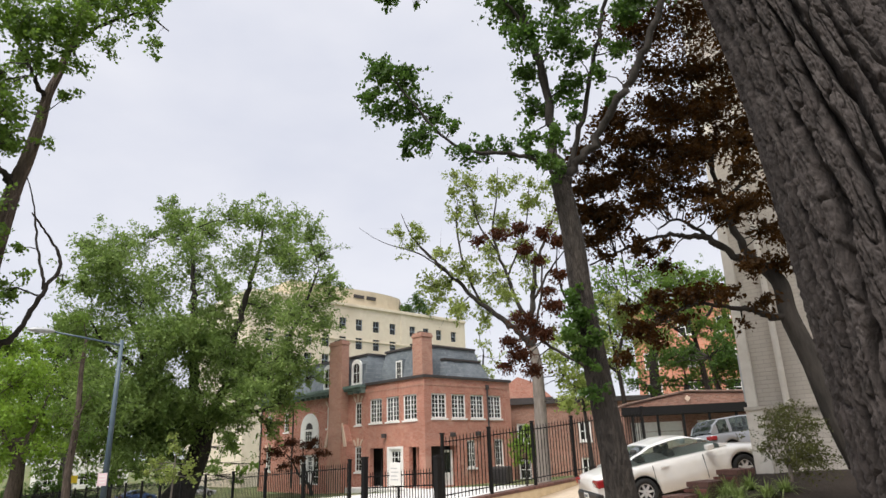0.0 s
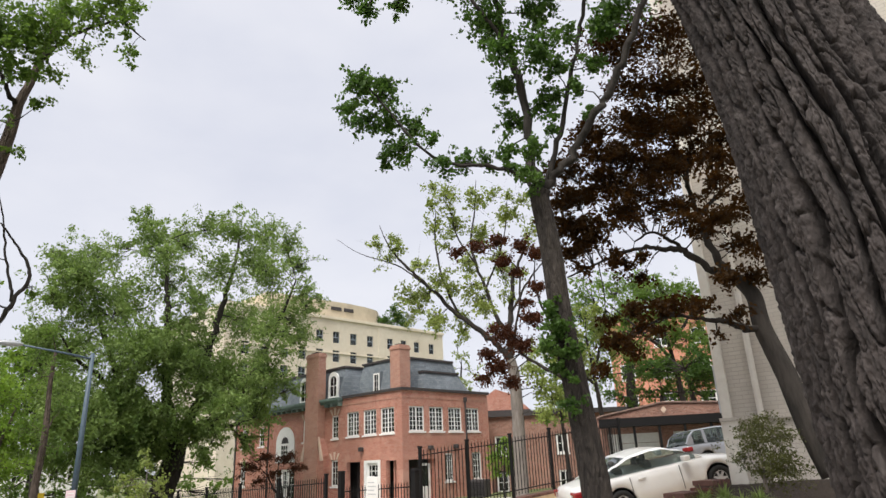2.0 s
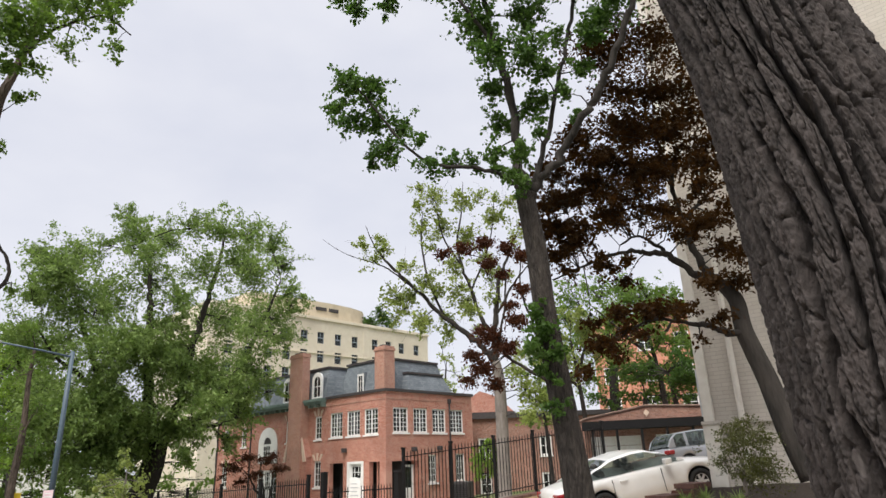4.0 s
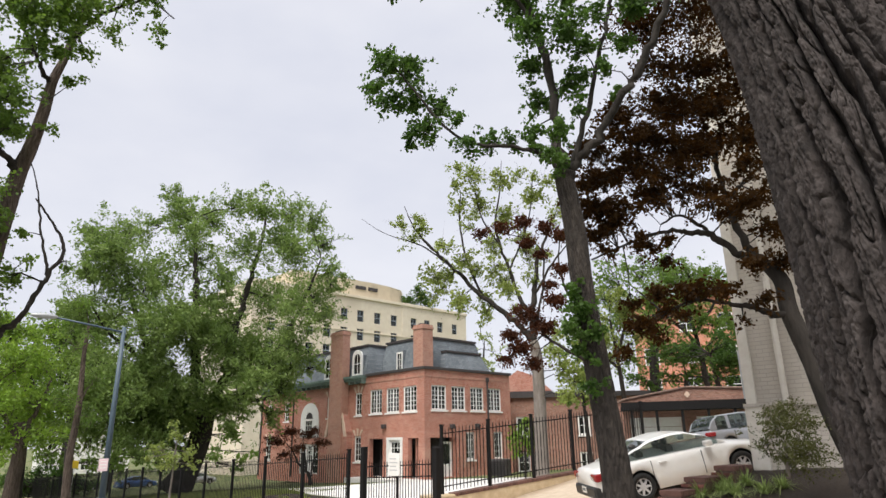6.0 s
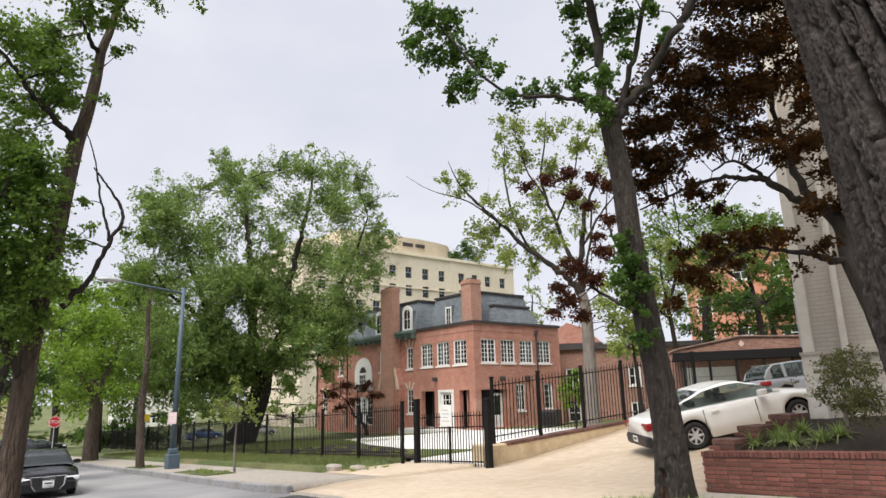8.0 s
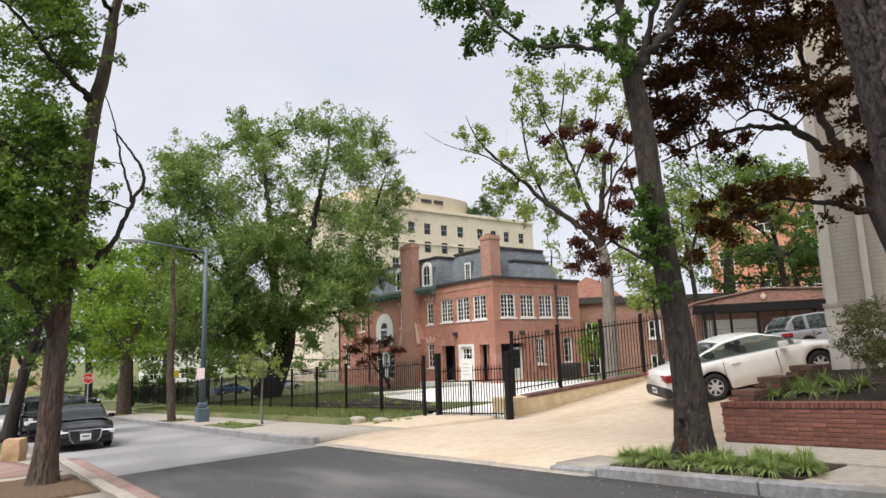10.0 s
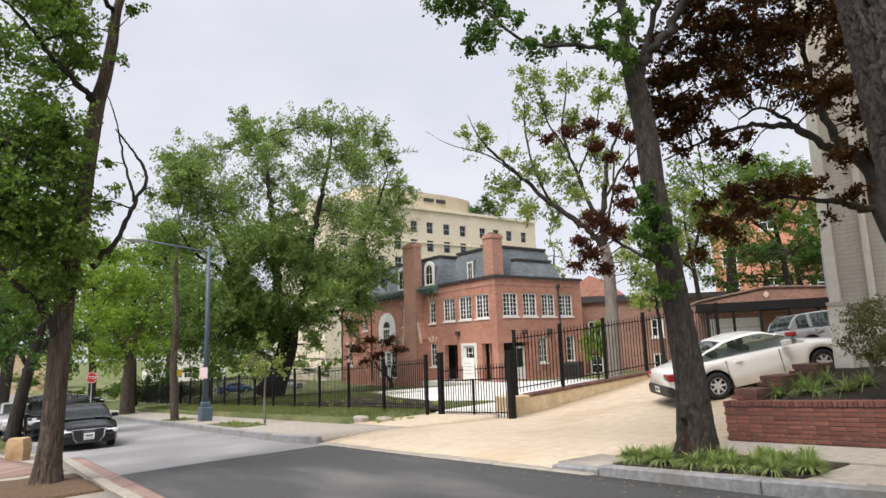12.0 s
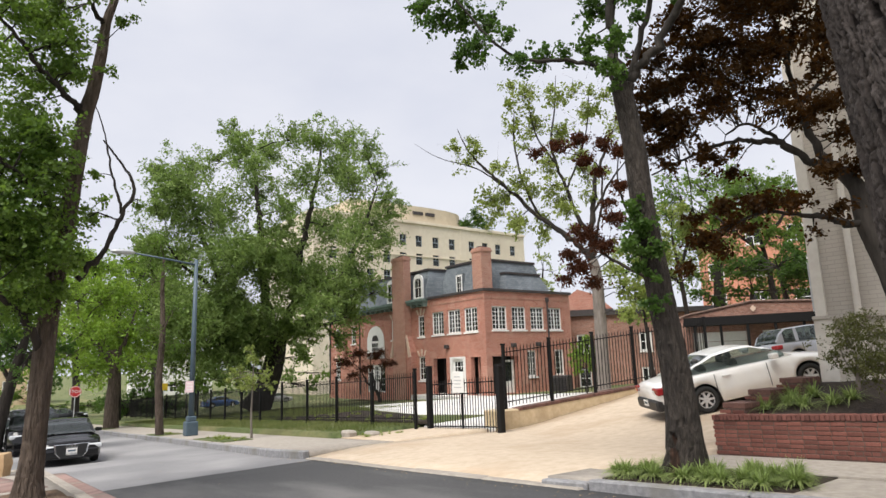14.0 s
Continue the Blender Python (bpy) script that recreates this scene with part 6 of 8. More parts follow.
grow("background_tree", "tall light green tree beyond the lawn", M["bark_dark"], M["leaf"],
     [(-60.27, 14.53, -2.53, 0.4), (-60.35, 14.22, 1.68, 0.32), (-60.48, 13.64, 6.75, 0.2)],
     [],
     [(-57.65, 12.9, 10.43, 1.93), (-63.57, 12.48, 11.26, 2.12), (-63.07, 11.48, 9.02, 2.32), (-58.37, 14.06, 8.58, 1.84), (-60.59, 12.95, 6.75, 2.45),
      (-59.75, 14.97, 4.66, 1.99), (-61.13, 16.11, 2.39, 1.59), (-62.71, 14.24, 3.27, 2.31), (-57.7, 11.07, 4.1, 1.79), (-55.81, 16.61, 0.57, 1.25),
      (-62.96, 14.85, 0.65, 1.51), (-59.36, 15.93, 0.1, 1.32), (-62.75, 13.09, 0.73, 1.38)],
     0.28, 23, cover=15.0, per=20, twig=0.035, spread=0.25)

grow("background_tree", "light green tree beyond the parked cars", M["bark_dark"], M["leaf_bright"],
     [(-74.33, 9.98, -3.2, 0.4), (-74.35, 9.83, 0.88, 0.32), (-74.41, 9.35, 6.7, 0.2)],
     [],
     [(-71.26, 10.79, 11.69, 2.61), (-77.19, 9.55, 10.57, 3.23), (-76.78, 7.11, 11.04, 3.21), (-72.31, 10.32, 7.71, 3.02), (-74.58, 7.58, 6.7, 3.1),
      (-73.59, 12.18, 5.47, 2.68), (-76.04, 5.06, 10.28, 3.16), (-77.26, 2.69, 10.33, 4.19), (-71.64, 4.06, 5.4, 3.22), (-70.94, 6.43, 2.65, 2.3),
      (-76.95, 10.64, 2.64, 2.23)],
     0.336, 24, cover=15.0, per=20, twig=0.035, spread=0.25)

grow("background_tree", "green tree at the end of the fence", M["bark_dark"], M["leaf"],
     [(-61.47, 17.82, -2.55, 0.3), (-61.41, 18.02, -0.02, 0.24), (-61.35, 18.24, 2.07, 0.15)],
     [],
     [(-58.33, 18.1, 2.01, 1.42), (-63.28, 21.32, 0.35, 1.44), (-63.37, 18.83, 2.65, 1.42), (-59.95, 15.98, 5.7, 1.67), (-62.07, 15.44, 9.59, 1.5),
      (-60.73, 18.87, -0.58, 1.14), (-61.27, 22.32, -0.24, 1.29), (-61.53, 24.73, 0.75, 1.55), (-55.58, 24.53, 0.2, 1.31), (-54.24, 26.17, -0.39, 1.08),
      (-59.55, 30.01, 0.52, 0.96), (-57.61, 26.62, 2.28, 1.14), (-62.47, 21.59, 2.55, 1.42)],
     0.28, 25, cover=15.0, per=20, twig=0.035, spread=0.25)

grow("background_tree", "leafy green tree behind the garages", M["bark_dark"], M["leaf"],
     [(-21.46, 38.41, -0.58, 0.4), (-21.22, 38.54, 5.21, 0.32), (-20.91, 38.71, 8.83, 0.2)],
     [],
     [(-21.5, 35, 11.11, 1.74), (-22.86, 40.81, 13, 1.56), (-20.71, 41.2, 12.5, 1.87), (-17.29, 38.32, 10.87, 1.55), (-20.77, 38.75, 10.29, 1.85),
      (-18.68, 39.39, 9.19, 1.83), (-23.28, 38.76, 9.29, 1.89), (-25.6, 38.59, 8.9, 1.51), (-19.47, 35.8, 7.1, 1.7), (-17.48, 36.23, 5.99, 1.6),
      (-18.54, 42.85, 6.53, 1.43), (-22.29, 37.31, 6.38, 1.41), (-17.8, 42.52, 8.59, 1.09), (-21.83, 33.54, 9.94, 1.1)],
     0.238, 26, cover=15.0, per=20, twig=0.035, spread=0.25)

grow("background_tree", "green tree beside the apartment block", M["bark_dark"], M["leaf_dark"],
     [(-17.98, 35.73, -0.45, 0.2), (-17.87, 35.79, 3.44, 0.16), (-17.75, 35.84, 4.71, 0.1)],
     [],
     [(-17.16, 32.86, 4.54, 1.07), (-17.93, 38.84, 4.67, 1.23), (-21.16, 36.41, 4.78, 0.98), (-14.99, 34.96, 4.36, 0.82), (-17.9, 35.73, 5.7, 0.94)],
     0.21, 27, cover=15.0, per=20, twig=0.035, spread=0.25)

grow("background_tree", "pale feathery tree far behind the house", M["bark_dark"], M["leaf_pale"],
     [(-65.51, 68.8, -2.3, 0.2), (-65.36, 68.94, 11.41, 0.16), (-65.2, 69.09, 14.8, 0.1)],
     [],
     [(-63.14, 67.02, 15.63, 1.84), (-68.39, 69.89, 14.42, 1.59), (-65.45, 71.74, 14.12, 1.58), (-63.97, 67.56, 12.03, 2.02), (-65.62, 68.64, 18.29, 1.04),
      (-64.18, 69.49, 11.29, 1.36)],
     0.364, 28, cover=8.11, per=30, twig=0.05, spread=0.22)

grow("roof_garden_tree", "dark tree on the hotel roof", M["bark_dark"], M["leaf_dark"],
     [(-93.18, 78.74, 26.4, 0.15), (-93.14, 78.79, 26.16, 0.12), (-92.95, 79.02, 27.85, 0.075)],
     [],
     [(-93.1, 77.7, 27.63, 1.78), (-92.72, 80.35, 28.74, 2.03), (-94.81, 77.62, 27.05, 1.12), (-92.36, 78.96, 30, 1.12), (-91.36, 80.84, 27.14, 1.34)],
     0.34, 29, cover=40.0, per=20, twig=0.035, spread=0.25)

grow("background_tree", "yellow-green tree behind the brick garages", M["bark_dark"], M["leaf_pale"],
     [(-18.8, 31.0, -0.3, 0.16), (-18.8, 30.6, 4.0, 0.12), (-18.8, 30.0, 7.5, 0.06)],
     [[(-18.8, 30.2, 5.5, 0.1), (-18.0, 30.4, 7.4, 0.06), (-17.4, 30.8, 9.0, 0.02)], [(-18.8, 30.2, 5.0, 0.1), (-20.0, 29.4, 7.0, 0.06), (-20.8, 29.0, 8.8, 0.02)]],
     bushy(81, (-18.8, 29.9, 6.9), (2.3, 1.6, 2.7), 22, 0.75), 0.15, 61, cover=12.0, per=16, twig=0.02, spread=0.25)

grow("background_tree", "spreading green tree above the garage roof", M["bark_dark"], M["leaf"],
     [(-16.6, 36.5, -0.3, 0.2), (-16.7, 36.0, 5.0, 0.15), (-16.9, 35.4, 9.0, 0.08)],
     [[(-16.8, 35.6, 7.0, 0.12), (-15.4, 36.2, 9.0, 0.07), (-14.2, 36.8, 10.6, 0.02)], [(-16.8, 35.6, 6.6, 0.12), (-18.4, 34.6, 8.8, 0.07), (-19.6, 34.0, 10.2, 0.02)]],
     bushy(82, (-16.6, 35.3, 9.0), (3.4, 2.0, 2.0), 24, 0.85), 0.17, 62, cover=11.0, per=16, twig=0.02, spread=0.25)

grow("background_tree", "dark green tree low behind the garage roof", M["bark_dark"], M["leaf_dark"],
     [(-14.6, 33.6, -0.3, 0.2), (-14.7, 33.3, 3.0, 0.16), (-14.9, 33.0, 5.5, 0.08)], [],
     bushy(83, (-14.6, 32.8, 5.5), (2.8, 1.2, 1.2), 20, 0.7), 0.16, 63, cover=13.0, per=16, twig=0.02, spread=0.25)

grow("yard_sapling", "bright green leafy tree beside the fence", M["bark_dark"], M["leaf"],
     [(-15.9, 23.0, 0.2, 0.09), (-16.1, 23.1, 2.4, 0.07), (-16.3, 23.1, 4.6, 0.03)], [],
     bushy(84, (-16.2, 23.0, 4.2), (1.0, 0.8, 1.5), 14, 0.42), 0.11, 64, cover=13.0, per=14, twig=0.012, spread=0.25)

grow("background_tree", "tall bright green tree behind the lamp post", M["bark_dark"], M["leaf_bright"],
     [(-52.0, 9.6, -2.2, 0.35), (-51.6, 9.3, 3.0, 0.28), (-51.2, 9.0, 7.5, 0.12)],
     [[(-51.4, 9.1, 5.0, 0.12), (-50.6, 7.6, 8.0, 0.07), (-50.2, 6.8, 10.4, 0.02)], [(-51.4, 9.1, 5.0, 0.12), (-51.0, 10.6, 8.0, 0.07), (-50.8, 11.4, 10.4, 0.02)]],
     bushy(85, (-50.9, 8.9, 5.6), (3.0, 3.4, 5.0), 40, 1.15), 0.22, 65, cover=14.0, per=18, twig=0.03, spread=0.25)

grow("background_tree", "green tree far beyond the lawn", M["bark_dark"], M["leaf"],
     [(-66.0, 15.4, -2.6, 0.35), (-65.5, 15.2, 4.0, 0.28), (-65.0, 15.0, 10.0, 0.12)], [],
     bushy(86, (-64.9, 15.0, 8.0), (3.0, 4.2, 7.0), 36, 1.4), 0.27, 66, cover=13.0, per=18, twig=0.035, spread=0.25)

grow("background_tree", "green tree behind the parked cars", M["bark_dark"], M["leaf"],
     [(-33.8, -2.0, -1.4, 0.25), (-33.7, -1.6, 2.0, 0.2), (-33.6, -1.2, 5.0, 0.1)], [],
     bushy(87, (-33.5, -0.6, 5.2), (1.8, 2.4, 3.2), 22, 1.0), 0.18, 67, cover=13.0, per=18, twig=0.025, spread=0.25)

grow("yard_shrub", "green shrub behind the fence beside the house", M["bark_dark"], M["leaf_bright"],
     [(-21.32, 25.19, -0.68, 0.05), (-21.29, 25.21, 0.73, 0.04), (-21.22, 25.27, 1.57, 0.025)],
     [],
     [(-21.3, 24.72, 1.53, 0.59), (-21.32, 25.64, 1.22, 0.66), (-21.34, 25.51, 2.08, 0.48), (-20.7, 25.38, 1.69, 0.41), (-21.54, 25, 0.8, 0.41)],
     0.14, 30, cover=26.59, per=30, twig=0.05, spread=0.22)

grow("hedge", "dark green hedge behind the far fence", M["bark_dark"], M["leaf_dark"],
     [(-58.76, 12.13, -2.61, 0.1), (-58.76, 12.12, -2.05, 0.1), (-58.77, 12.11, -1.58, 0.08)],
     [],
     [(-58.05, 10.01, -0.95, 0.85), (-59.96, 11.45, -1.58, 0.99), (-59.5, 12.48, -1.54, 0.98), (-57.77, 13.23, -1.63, 0.96), (-58.21, 14.48, -1.64, 0.86),
      (-57.79, 15.55, -1.6, 0.75), (-59.47, 10.89, -0.58, 0.87), (-59.62, 12.25, -0.57, 0.87), (-57.3, 13.1, -0.58, 0.84)],
     0.16, 41, cover=25.57, category='hedge', per=24, twig=0.03)

grow("hedge", "clipped hedge far down the street", M["bark_dark"], M["leaf"],
     [(-77.61, 7.79, -2.8, 0.1), (-77.61, 7.78, -2.39, 0.1), (-77.61, 7.76, -1.93, 0.08)],
     [],
     [(-76.73, 5.14, -0.59, 0.83), (-78.77, 6.52, -0.43, 0.85), (-78.02, 10.97, -2.18, 0.85), (-76.32, 12.07, -1.9, 0.97), (-77.43, 9.29, -1.92, 0.7),
      (-77.76, 3.75, -0.41, 0.84), (-78.07, 7.8, -1.95, 0.84)],
     0.2, 42, cover=25.57, category='hedge', per=24, twig=0.03)

grow("shrub", "twiggy olive green shrub in the brick planter", M["bark_pale"], M["leaf_olive"],
     [(-3.29, 9.02, 0.82, 0.03), (-3.27, 9.02, 1.07, 0.025), (-3.27, 9.03, 1.28, 0.02)],
     [[(-3.28, 9.02, 0.93, 0.012), (-3.39, 8.98, 1.21, 0.008), (-3.42, 8.97, 1.42, 0.004)],
      [(-3.28, 9.02, 0.93, 0.012), (-3.14, 9.07, 1.2, 0.008), (-3.05, 9.1, 1.54, 0.004)]],
     [(-3.27, 8.83, 1.42, 0.29), (-3.25, 9.22, 1.63, 0.26), (-3.53, 9.07, 1.23, 0.19), (-3.14, 8.94, 1.2, 0.31), (-3.29, 9.02, 1.05, 0.22),
      (-3.05, 9.08, 1.47, 0.31), (-3.4, 9.06, 1.6, 0.17), (-3.08, 9.24, 1.13, 0.35)],
     0.035, 31, cover=13.96, category='shrub', per=14, twig=0.005)

# ---- furrowed trunk close to the camera ----


def bark_trunk():
    """A thick trunk with deep interlacing furrows, as one displaced skin."""
    root = empty("roadside_tree", (-0.20, 1.5, 0.1), "thick old tree trunk with deeply furrowed grey-brown bark", "tree")
    z1 = 4.4
    # finer mesh on the side towards the pavement and at the height of the eye and above
    us = np.concatenate([np.linspace(-2.9, -0.25, 430, endpoint=False), np.linspace(-0.25, 2 * np.pi - 2.9, 110, endpoint=False)])
    vs = np.concatenate([np.linspace(0, 1.0, 60, endpoint=False), np.linspace(1.0, 2.75, 620, endpoint=False), np.linspace(2.75, z1, 60)])
    nu, nv = len(us), len(vs)
    U, Vv = np.meshgrid(us, vs)
    axis_x = -0.230 - 0.078 * (Vv - 1.25) + 0.008 * np.sin(Vv * 1.7) - 0.14 * np.maximum(0, Vv - 1.95) ** 2 * (Vv < 2.9) - (Vv >= 2.9) * (0.1264 + 0.06 * (Vv - 2.9))
    axis_y = 1.50 + 0.0 * Vv
    rad = 0.211 + 0.05 * np.exp(-Vv / 0.25) - 0.018 * (Vv - 1.2)
    slim = 0.017 * np.clip((Vv - 1.75) / 0.5, 0, 1)
    rad, axis_x = rad - slim, axis_x - slim
    rad = rad + 0.005 * np.sin(2 * U + 0.8 * Vv) + 0.005 * np.sin(5 * U - 1.3 * Vv)
    flat = np.stack([U.ravel(), Vv.ravel()], 1)
    disp = np.empty(len(flat))
    tone = noise.noise
    for i, (u, v) in enumerate(flat):
        c, s = math.cos(u), math.sin(u)
        fine = tone(Vector((c * 22, s * 22, v * 36)))
        grit = tone(Vector((c * 55, s * 55, v * 105)))
        jag = 0.024 * tone(Vector((c * 14, s * 14, v * 24 + 5))) + 0.012 * fine
        sway = 0.20 * tone(Vector((c * 1.8, s * 1.8, v * 2.0))) + 0.09 * tone(Vector((c * 5, s * 5, v * 6.5 + 9))) + jag
        wide = 0.58 + 0.24 * tone(Vector((c * 4, s * 4, v * 5 + 31)))
        main = abs(math.sin(11.5 * (u + 0.22 * (v - 1.6) + sway))) / wide
        link = abs(tone(Vector((c * 7 + v * 1.5, s * 7, v * 7.0 + 60))) + 1.2 * jag) / 0.07
        small = abs(tone(Vector((c * 17, s * 17, v * 22 + 80)))) / 0.10
        f1, f2, f3 = min(1.0, main) ** 0.8, min(1.0, link), min(1.0, small)
        disp[i] = 0.058 * (f1 - 1) + 0.016 * (f2 - 1) * f1 + 0.005 * (f3 - 1) * f1 + (0.0036 * fine + 0.0040 * grit) * (0.3 + 0.7 * f1)
    R = rad + disp.reshape(rad.shape)
    X, Y = axis_x + R * np.cos(U), axis_y + R * np.sin(U)
    V = np.stack([X, Y, Vv], -1).reshape(-1, 3) - np.array((-0.20, 1.5, 0.1))
    idx = np.arange(nu * nv).reshape(nv, nu)
    nxt = np.roll(idx, -1, axis=1)
    Fc = np.stack([idx[:-1], nxt[:-1], nxt[1:], idx[1:]], -1).reshape(-1, 4)
    mesh_of("trunk", V, Fc, M["bark_near"], root, smooth=True)
    # limbs and crown high over the pavement
    for a, r in ((0.4, 0.14), (2.2, 0.13), (3.9, 0.14), (5.4, 0.12)):
        c, s = math.cos(a), math.sin(a)
        line = smooth_line([(-0.46, 0.0, 4.0, r), (-0.46 + 0.5 * c, 0.5 * s, 5.2, r * 0.8), (-0.46 + 1.5 * c, 1.5 * s, 6.6, r * 0.5), (-0.46 + 2.4 * c, 2.4 * s, 7.8, r * 0.2)], 4)
        part("limb", tube(bmesh.new(), line, 9), M["bark_near"], root, smooth=True)
    rng = np.random.default_rng(5)
    k = 420
    a, q, z = rng.uniform(0, 2 * np.pi, k), 2.6 * np.sqrt(rng.uniform(0, 1, k)), rng.uniform(6.2, 8.6, k)
    crown = leaf_cloud("crown", np.stack([q * np.cos(a), q * np.sin(a), z], 1), np.full((k, 3), 0.35), [24] * k, 0.09, M["leaf_dark"], root, rng)
    crown["kind"] = "stuff"
    return root


bark_trunk()

# ---- iron fence, gate and retaining wall ----


def picket_mesh(height, r=0.008):
    """One square picket with a pointed tip, shared by all pickets of that height."""
    bm = boxes((-r, r, -r, r, 0, height))
    tip = bm.verts.new((0, 0, height + 0.05))
    top = [v for v in bm.verts if abs(v.co.z - height) < 1e-6]
    top.sort(key=lambda v: math.atan2(v.co.y, v.co.x))
    for k in range(4):
        bm.faces.new((top[k], top[(k + 1) % 4], tip))
    me = bpy.data.meshes.new("picket")
    bm.to_mesh(me)
    bm.free()
    me.materials.append(M["iron"])
    return me


def fence_run(name, label, a, b, post_h, gap, base, post_w=0.035, bay=2.35, clear=0.09, low=0.0):
    """Posts, rails and pickets between two plan points; base(x, y) is what it stands on."""
    root = empty(name, (a[0], a[1], base(*a)), label, "fence", "black iron fences")
    back = Matrix.Translation((a[0], a[1], base(*a))).inverted()
    L = math.dist(a, b)
    nb = max(1, round(L / bay))
    at = lambda t: (a[0] + (b[0] - a[0]) * t, a[1] + (b[1] - a[1]) * t)
    pm = picket_mesh(post_h - clear - 0.06)

    def put(ob):
        ob.parent = root
        ob.matrix_parent_inverse = back
        return ob
    for i in range(nb + 1):
        x, y = at(i / nb)
        z = base(x, y)
        bm = boxes((x - post_w, x + post_w, y - post_w, y + post_w, z - 0.15, z + post_h + 0.03), (x - post_w - 0.012, x + post_w + 0.012, y - post_w - 0.012, y + post_w + 0.012, z + post_h + 0.03, z + post_h + 0.07))
        put(part("post", bm, M["iron"]))
    for i in range(nb):
        p, q = at(i / nb), at((i + 1) / nb)
        for h in (clear + 0.12, post_h - 0.16):
            bm = tube(bmesh.new(), [(p[0], p[1], base(*p) + h, 0.018), (q[0], q[1], base(*q) + h, 0.018)], 4)
            put(part("rail", bm, M["iron"]))
    n = min(290, int(L / gap))
    for k in range(1, n):
        x, y = at(k / n)
        z = base(x, y) + clear
        o = put(new("picket", pm))
        o.matrix_basis = pose(x, y, z)
    return root


fence_run("fence", "black iron picket fence along the lawn", (-14.8, 10.25), (-44.0, 11.0), 1.5, 0.115, lambda x, y: lot_z(x, y) - 0.02)
fence_run("fence", "black iron picket fence farther down the lawn", (-44.0, 11.0), (-72.0, 12.6), 1.5, 0.14, lambda x, y: lot_z(x, y) - 0.02)


def wall_top(x, y):
    return 0.06 + 0.098 * (y - 11.4)


WALL = lambda y: -12.44 + 0.231 * (y - 11.4)
fence_run("fence", "tall black iron fence on the retaining wall", (WALL(11.45), 11.45), (WALL(18.5), 18.5), 1.62, 0.105, wall_top, bay=1.42, clear=0.06)
bm = bmesh.new()
n = 40
prof = []
for i in range(n + 1):
    y = 11.25 + 18.5 * i / n
    x = WALL(y)
    g = min(drive_z(x + 0.2, y), lot_z(x, y)) - 0.5
    prof.append([bm.verts.new((x - 0.16, y, g)), bm.verts.new((x - 0.16, y, wall_top(x, y) - 0.075)), bm.verts.new((x + 0.16, y, wall_top(x, y) - 0.075)), bm.verts.new((x + 0.16, y, g))])
for p, q in zip(prof, prof[1:]):
    for k in range(3):
        bm.faces.new((p[k], p[k + 1], q[k + 1], q[k]))
bm.faces.new(prof[0])
bm.faces.new(prof[-1][::-1])
box(bm, -12.75, -12.2, 10.95, 11.75, -0.9, 0.07, bevel=0.03)
bmesh.ops.recalc_face_normals(bm, faces=bm.faces)
rwall = tagged(part("retaining_wall", bm, M["stucco"]), "tan rendered retaining wall with a brick coping", "wall", kind="structure")
M["brick_piece"] = material("red_brick", (0.135, 0.046, 0.034), (0.215, 0.078, 0.056), scale=16, rough=0.85, bump=0.5, bump_scale=60, bump_dist=0.006, obj=0.30,
                            stain=(0.13, 0.055, 0.045), stain_scale=2.5)
M["brick_dark"] = material("dark_brick", (0.10, 0.05, 0.04), (0.17, 0.085, 0.065), scale=16, rough=0.85, bump=0.5, bump_scale=60, bump_dist=0.006, obj=0.30)
M["mortar"] = material("dark_mortar", (0.085, 0.05, 0.04), (0.14, 0.09, 0.072), scale=30, rough=0.95)


def brick_mesh(l, w, h, mat):
    bm = boxes((-l / 2, l / 2, -w / 2, w / 2, 0, h), bevel=0.005)
    me = bpy.data.meshes.new("brick")
    bm.to_mesh(me)
    bm.free()
    me.materials.append(mat)
    return me


cop = brick_mesh(0.34, 0.066, 0.075, M["brick_dark"])
for i in range(150):
    y = 11.75 + 0.076 * i
    o = new("brick", cop)
    o.parent = rwall
    o.matrix_basis = pose(WALL(y), y, wall_top(0, y) - 0.074, 5.6, 0, -13 + random.uniform(-1, 1))

# gate
gate = empty("gate", (-14.44, 10.48, -0.45), "black iron driveway gate between thick posts", "gate")
gback = Matrix.Translation((-14.44, 10.48, -0.45)).inverted()


def gput(ob):
    ob.parent = gate
    ob.matrix_parent_inverse = gback
    return ob


for x, y, zt, w, z0 in ((-14.44, 10.48, 1.2, 0.07, -0.55), (-11.72, 10.62, 1.17, 0.075, -0.6), (-11.88, 10.75, 1.2, 0.05, -0.6)):
    gput(part("gate_post", boxes((x - w, x + w, y - w, y + w, z0, zt), (x - w - 0.015, x + w + 0.015, y - w - 0.015, y + w + 0.015, zt, zt + 0.03), bevel=0.008), M["iron"]))
gm = picket_mesh(1.30)
ga, gb = (-14.33, 10.5), (-11.95, 10.66)
for h in (0.12, 0.95, 1.22):
    gput(part("rail", tube(bmesh.new(), [(ga[0], ga[1], -0.52 + h + 0.02, 0.02), (gb[0], gb[1], -0.42 + h + 0.02, 0.02)], 4), M["iron"]))
for k in range(25):
    t = k / 24
    o = gput(new("picket", gm))
    o.matrix_basis = pose(ga[0] + (gb[0] - ga[0]) * t, ga[1] + (gb[1] - ga[1]) * t, -0.50 + 0.10 * t)
gput(part("stile", boxes((-13.16, -13.11, 10.55, 10.60, -0.52, 1.12)), M["iron"]))
board = empty("notice_board", (-13.2, 10.52, 0.55), "white notice board fixed to the gate", "sign")
bm = boxes((-0.22, 0.22, -0.012, 0.012, -0.02, 0.52), bevel=0.004)
part("panel", bm, M["trim"], board)
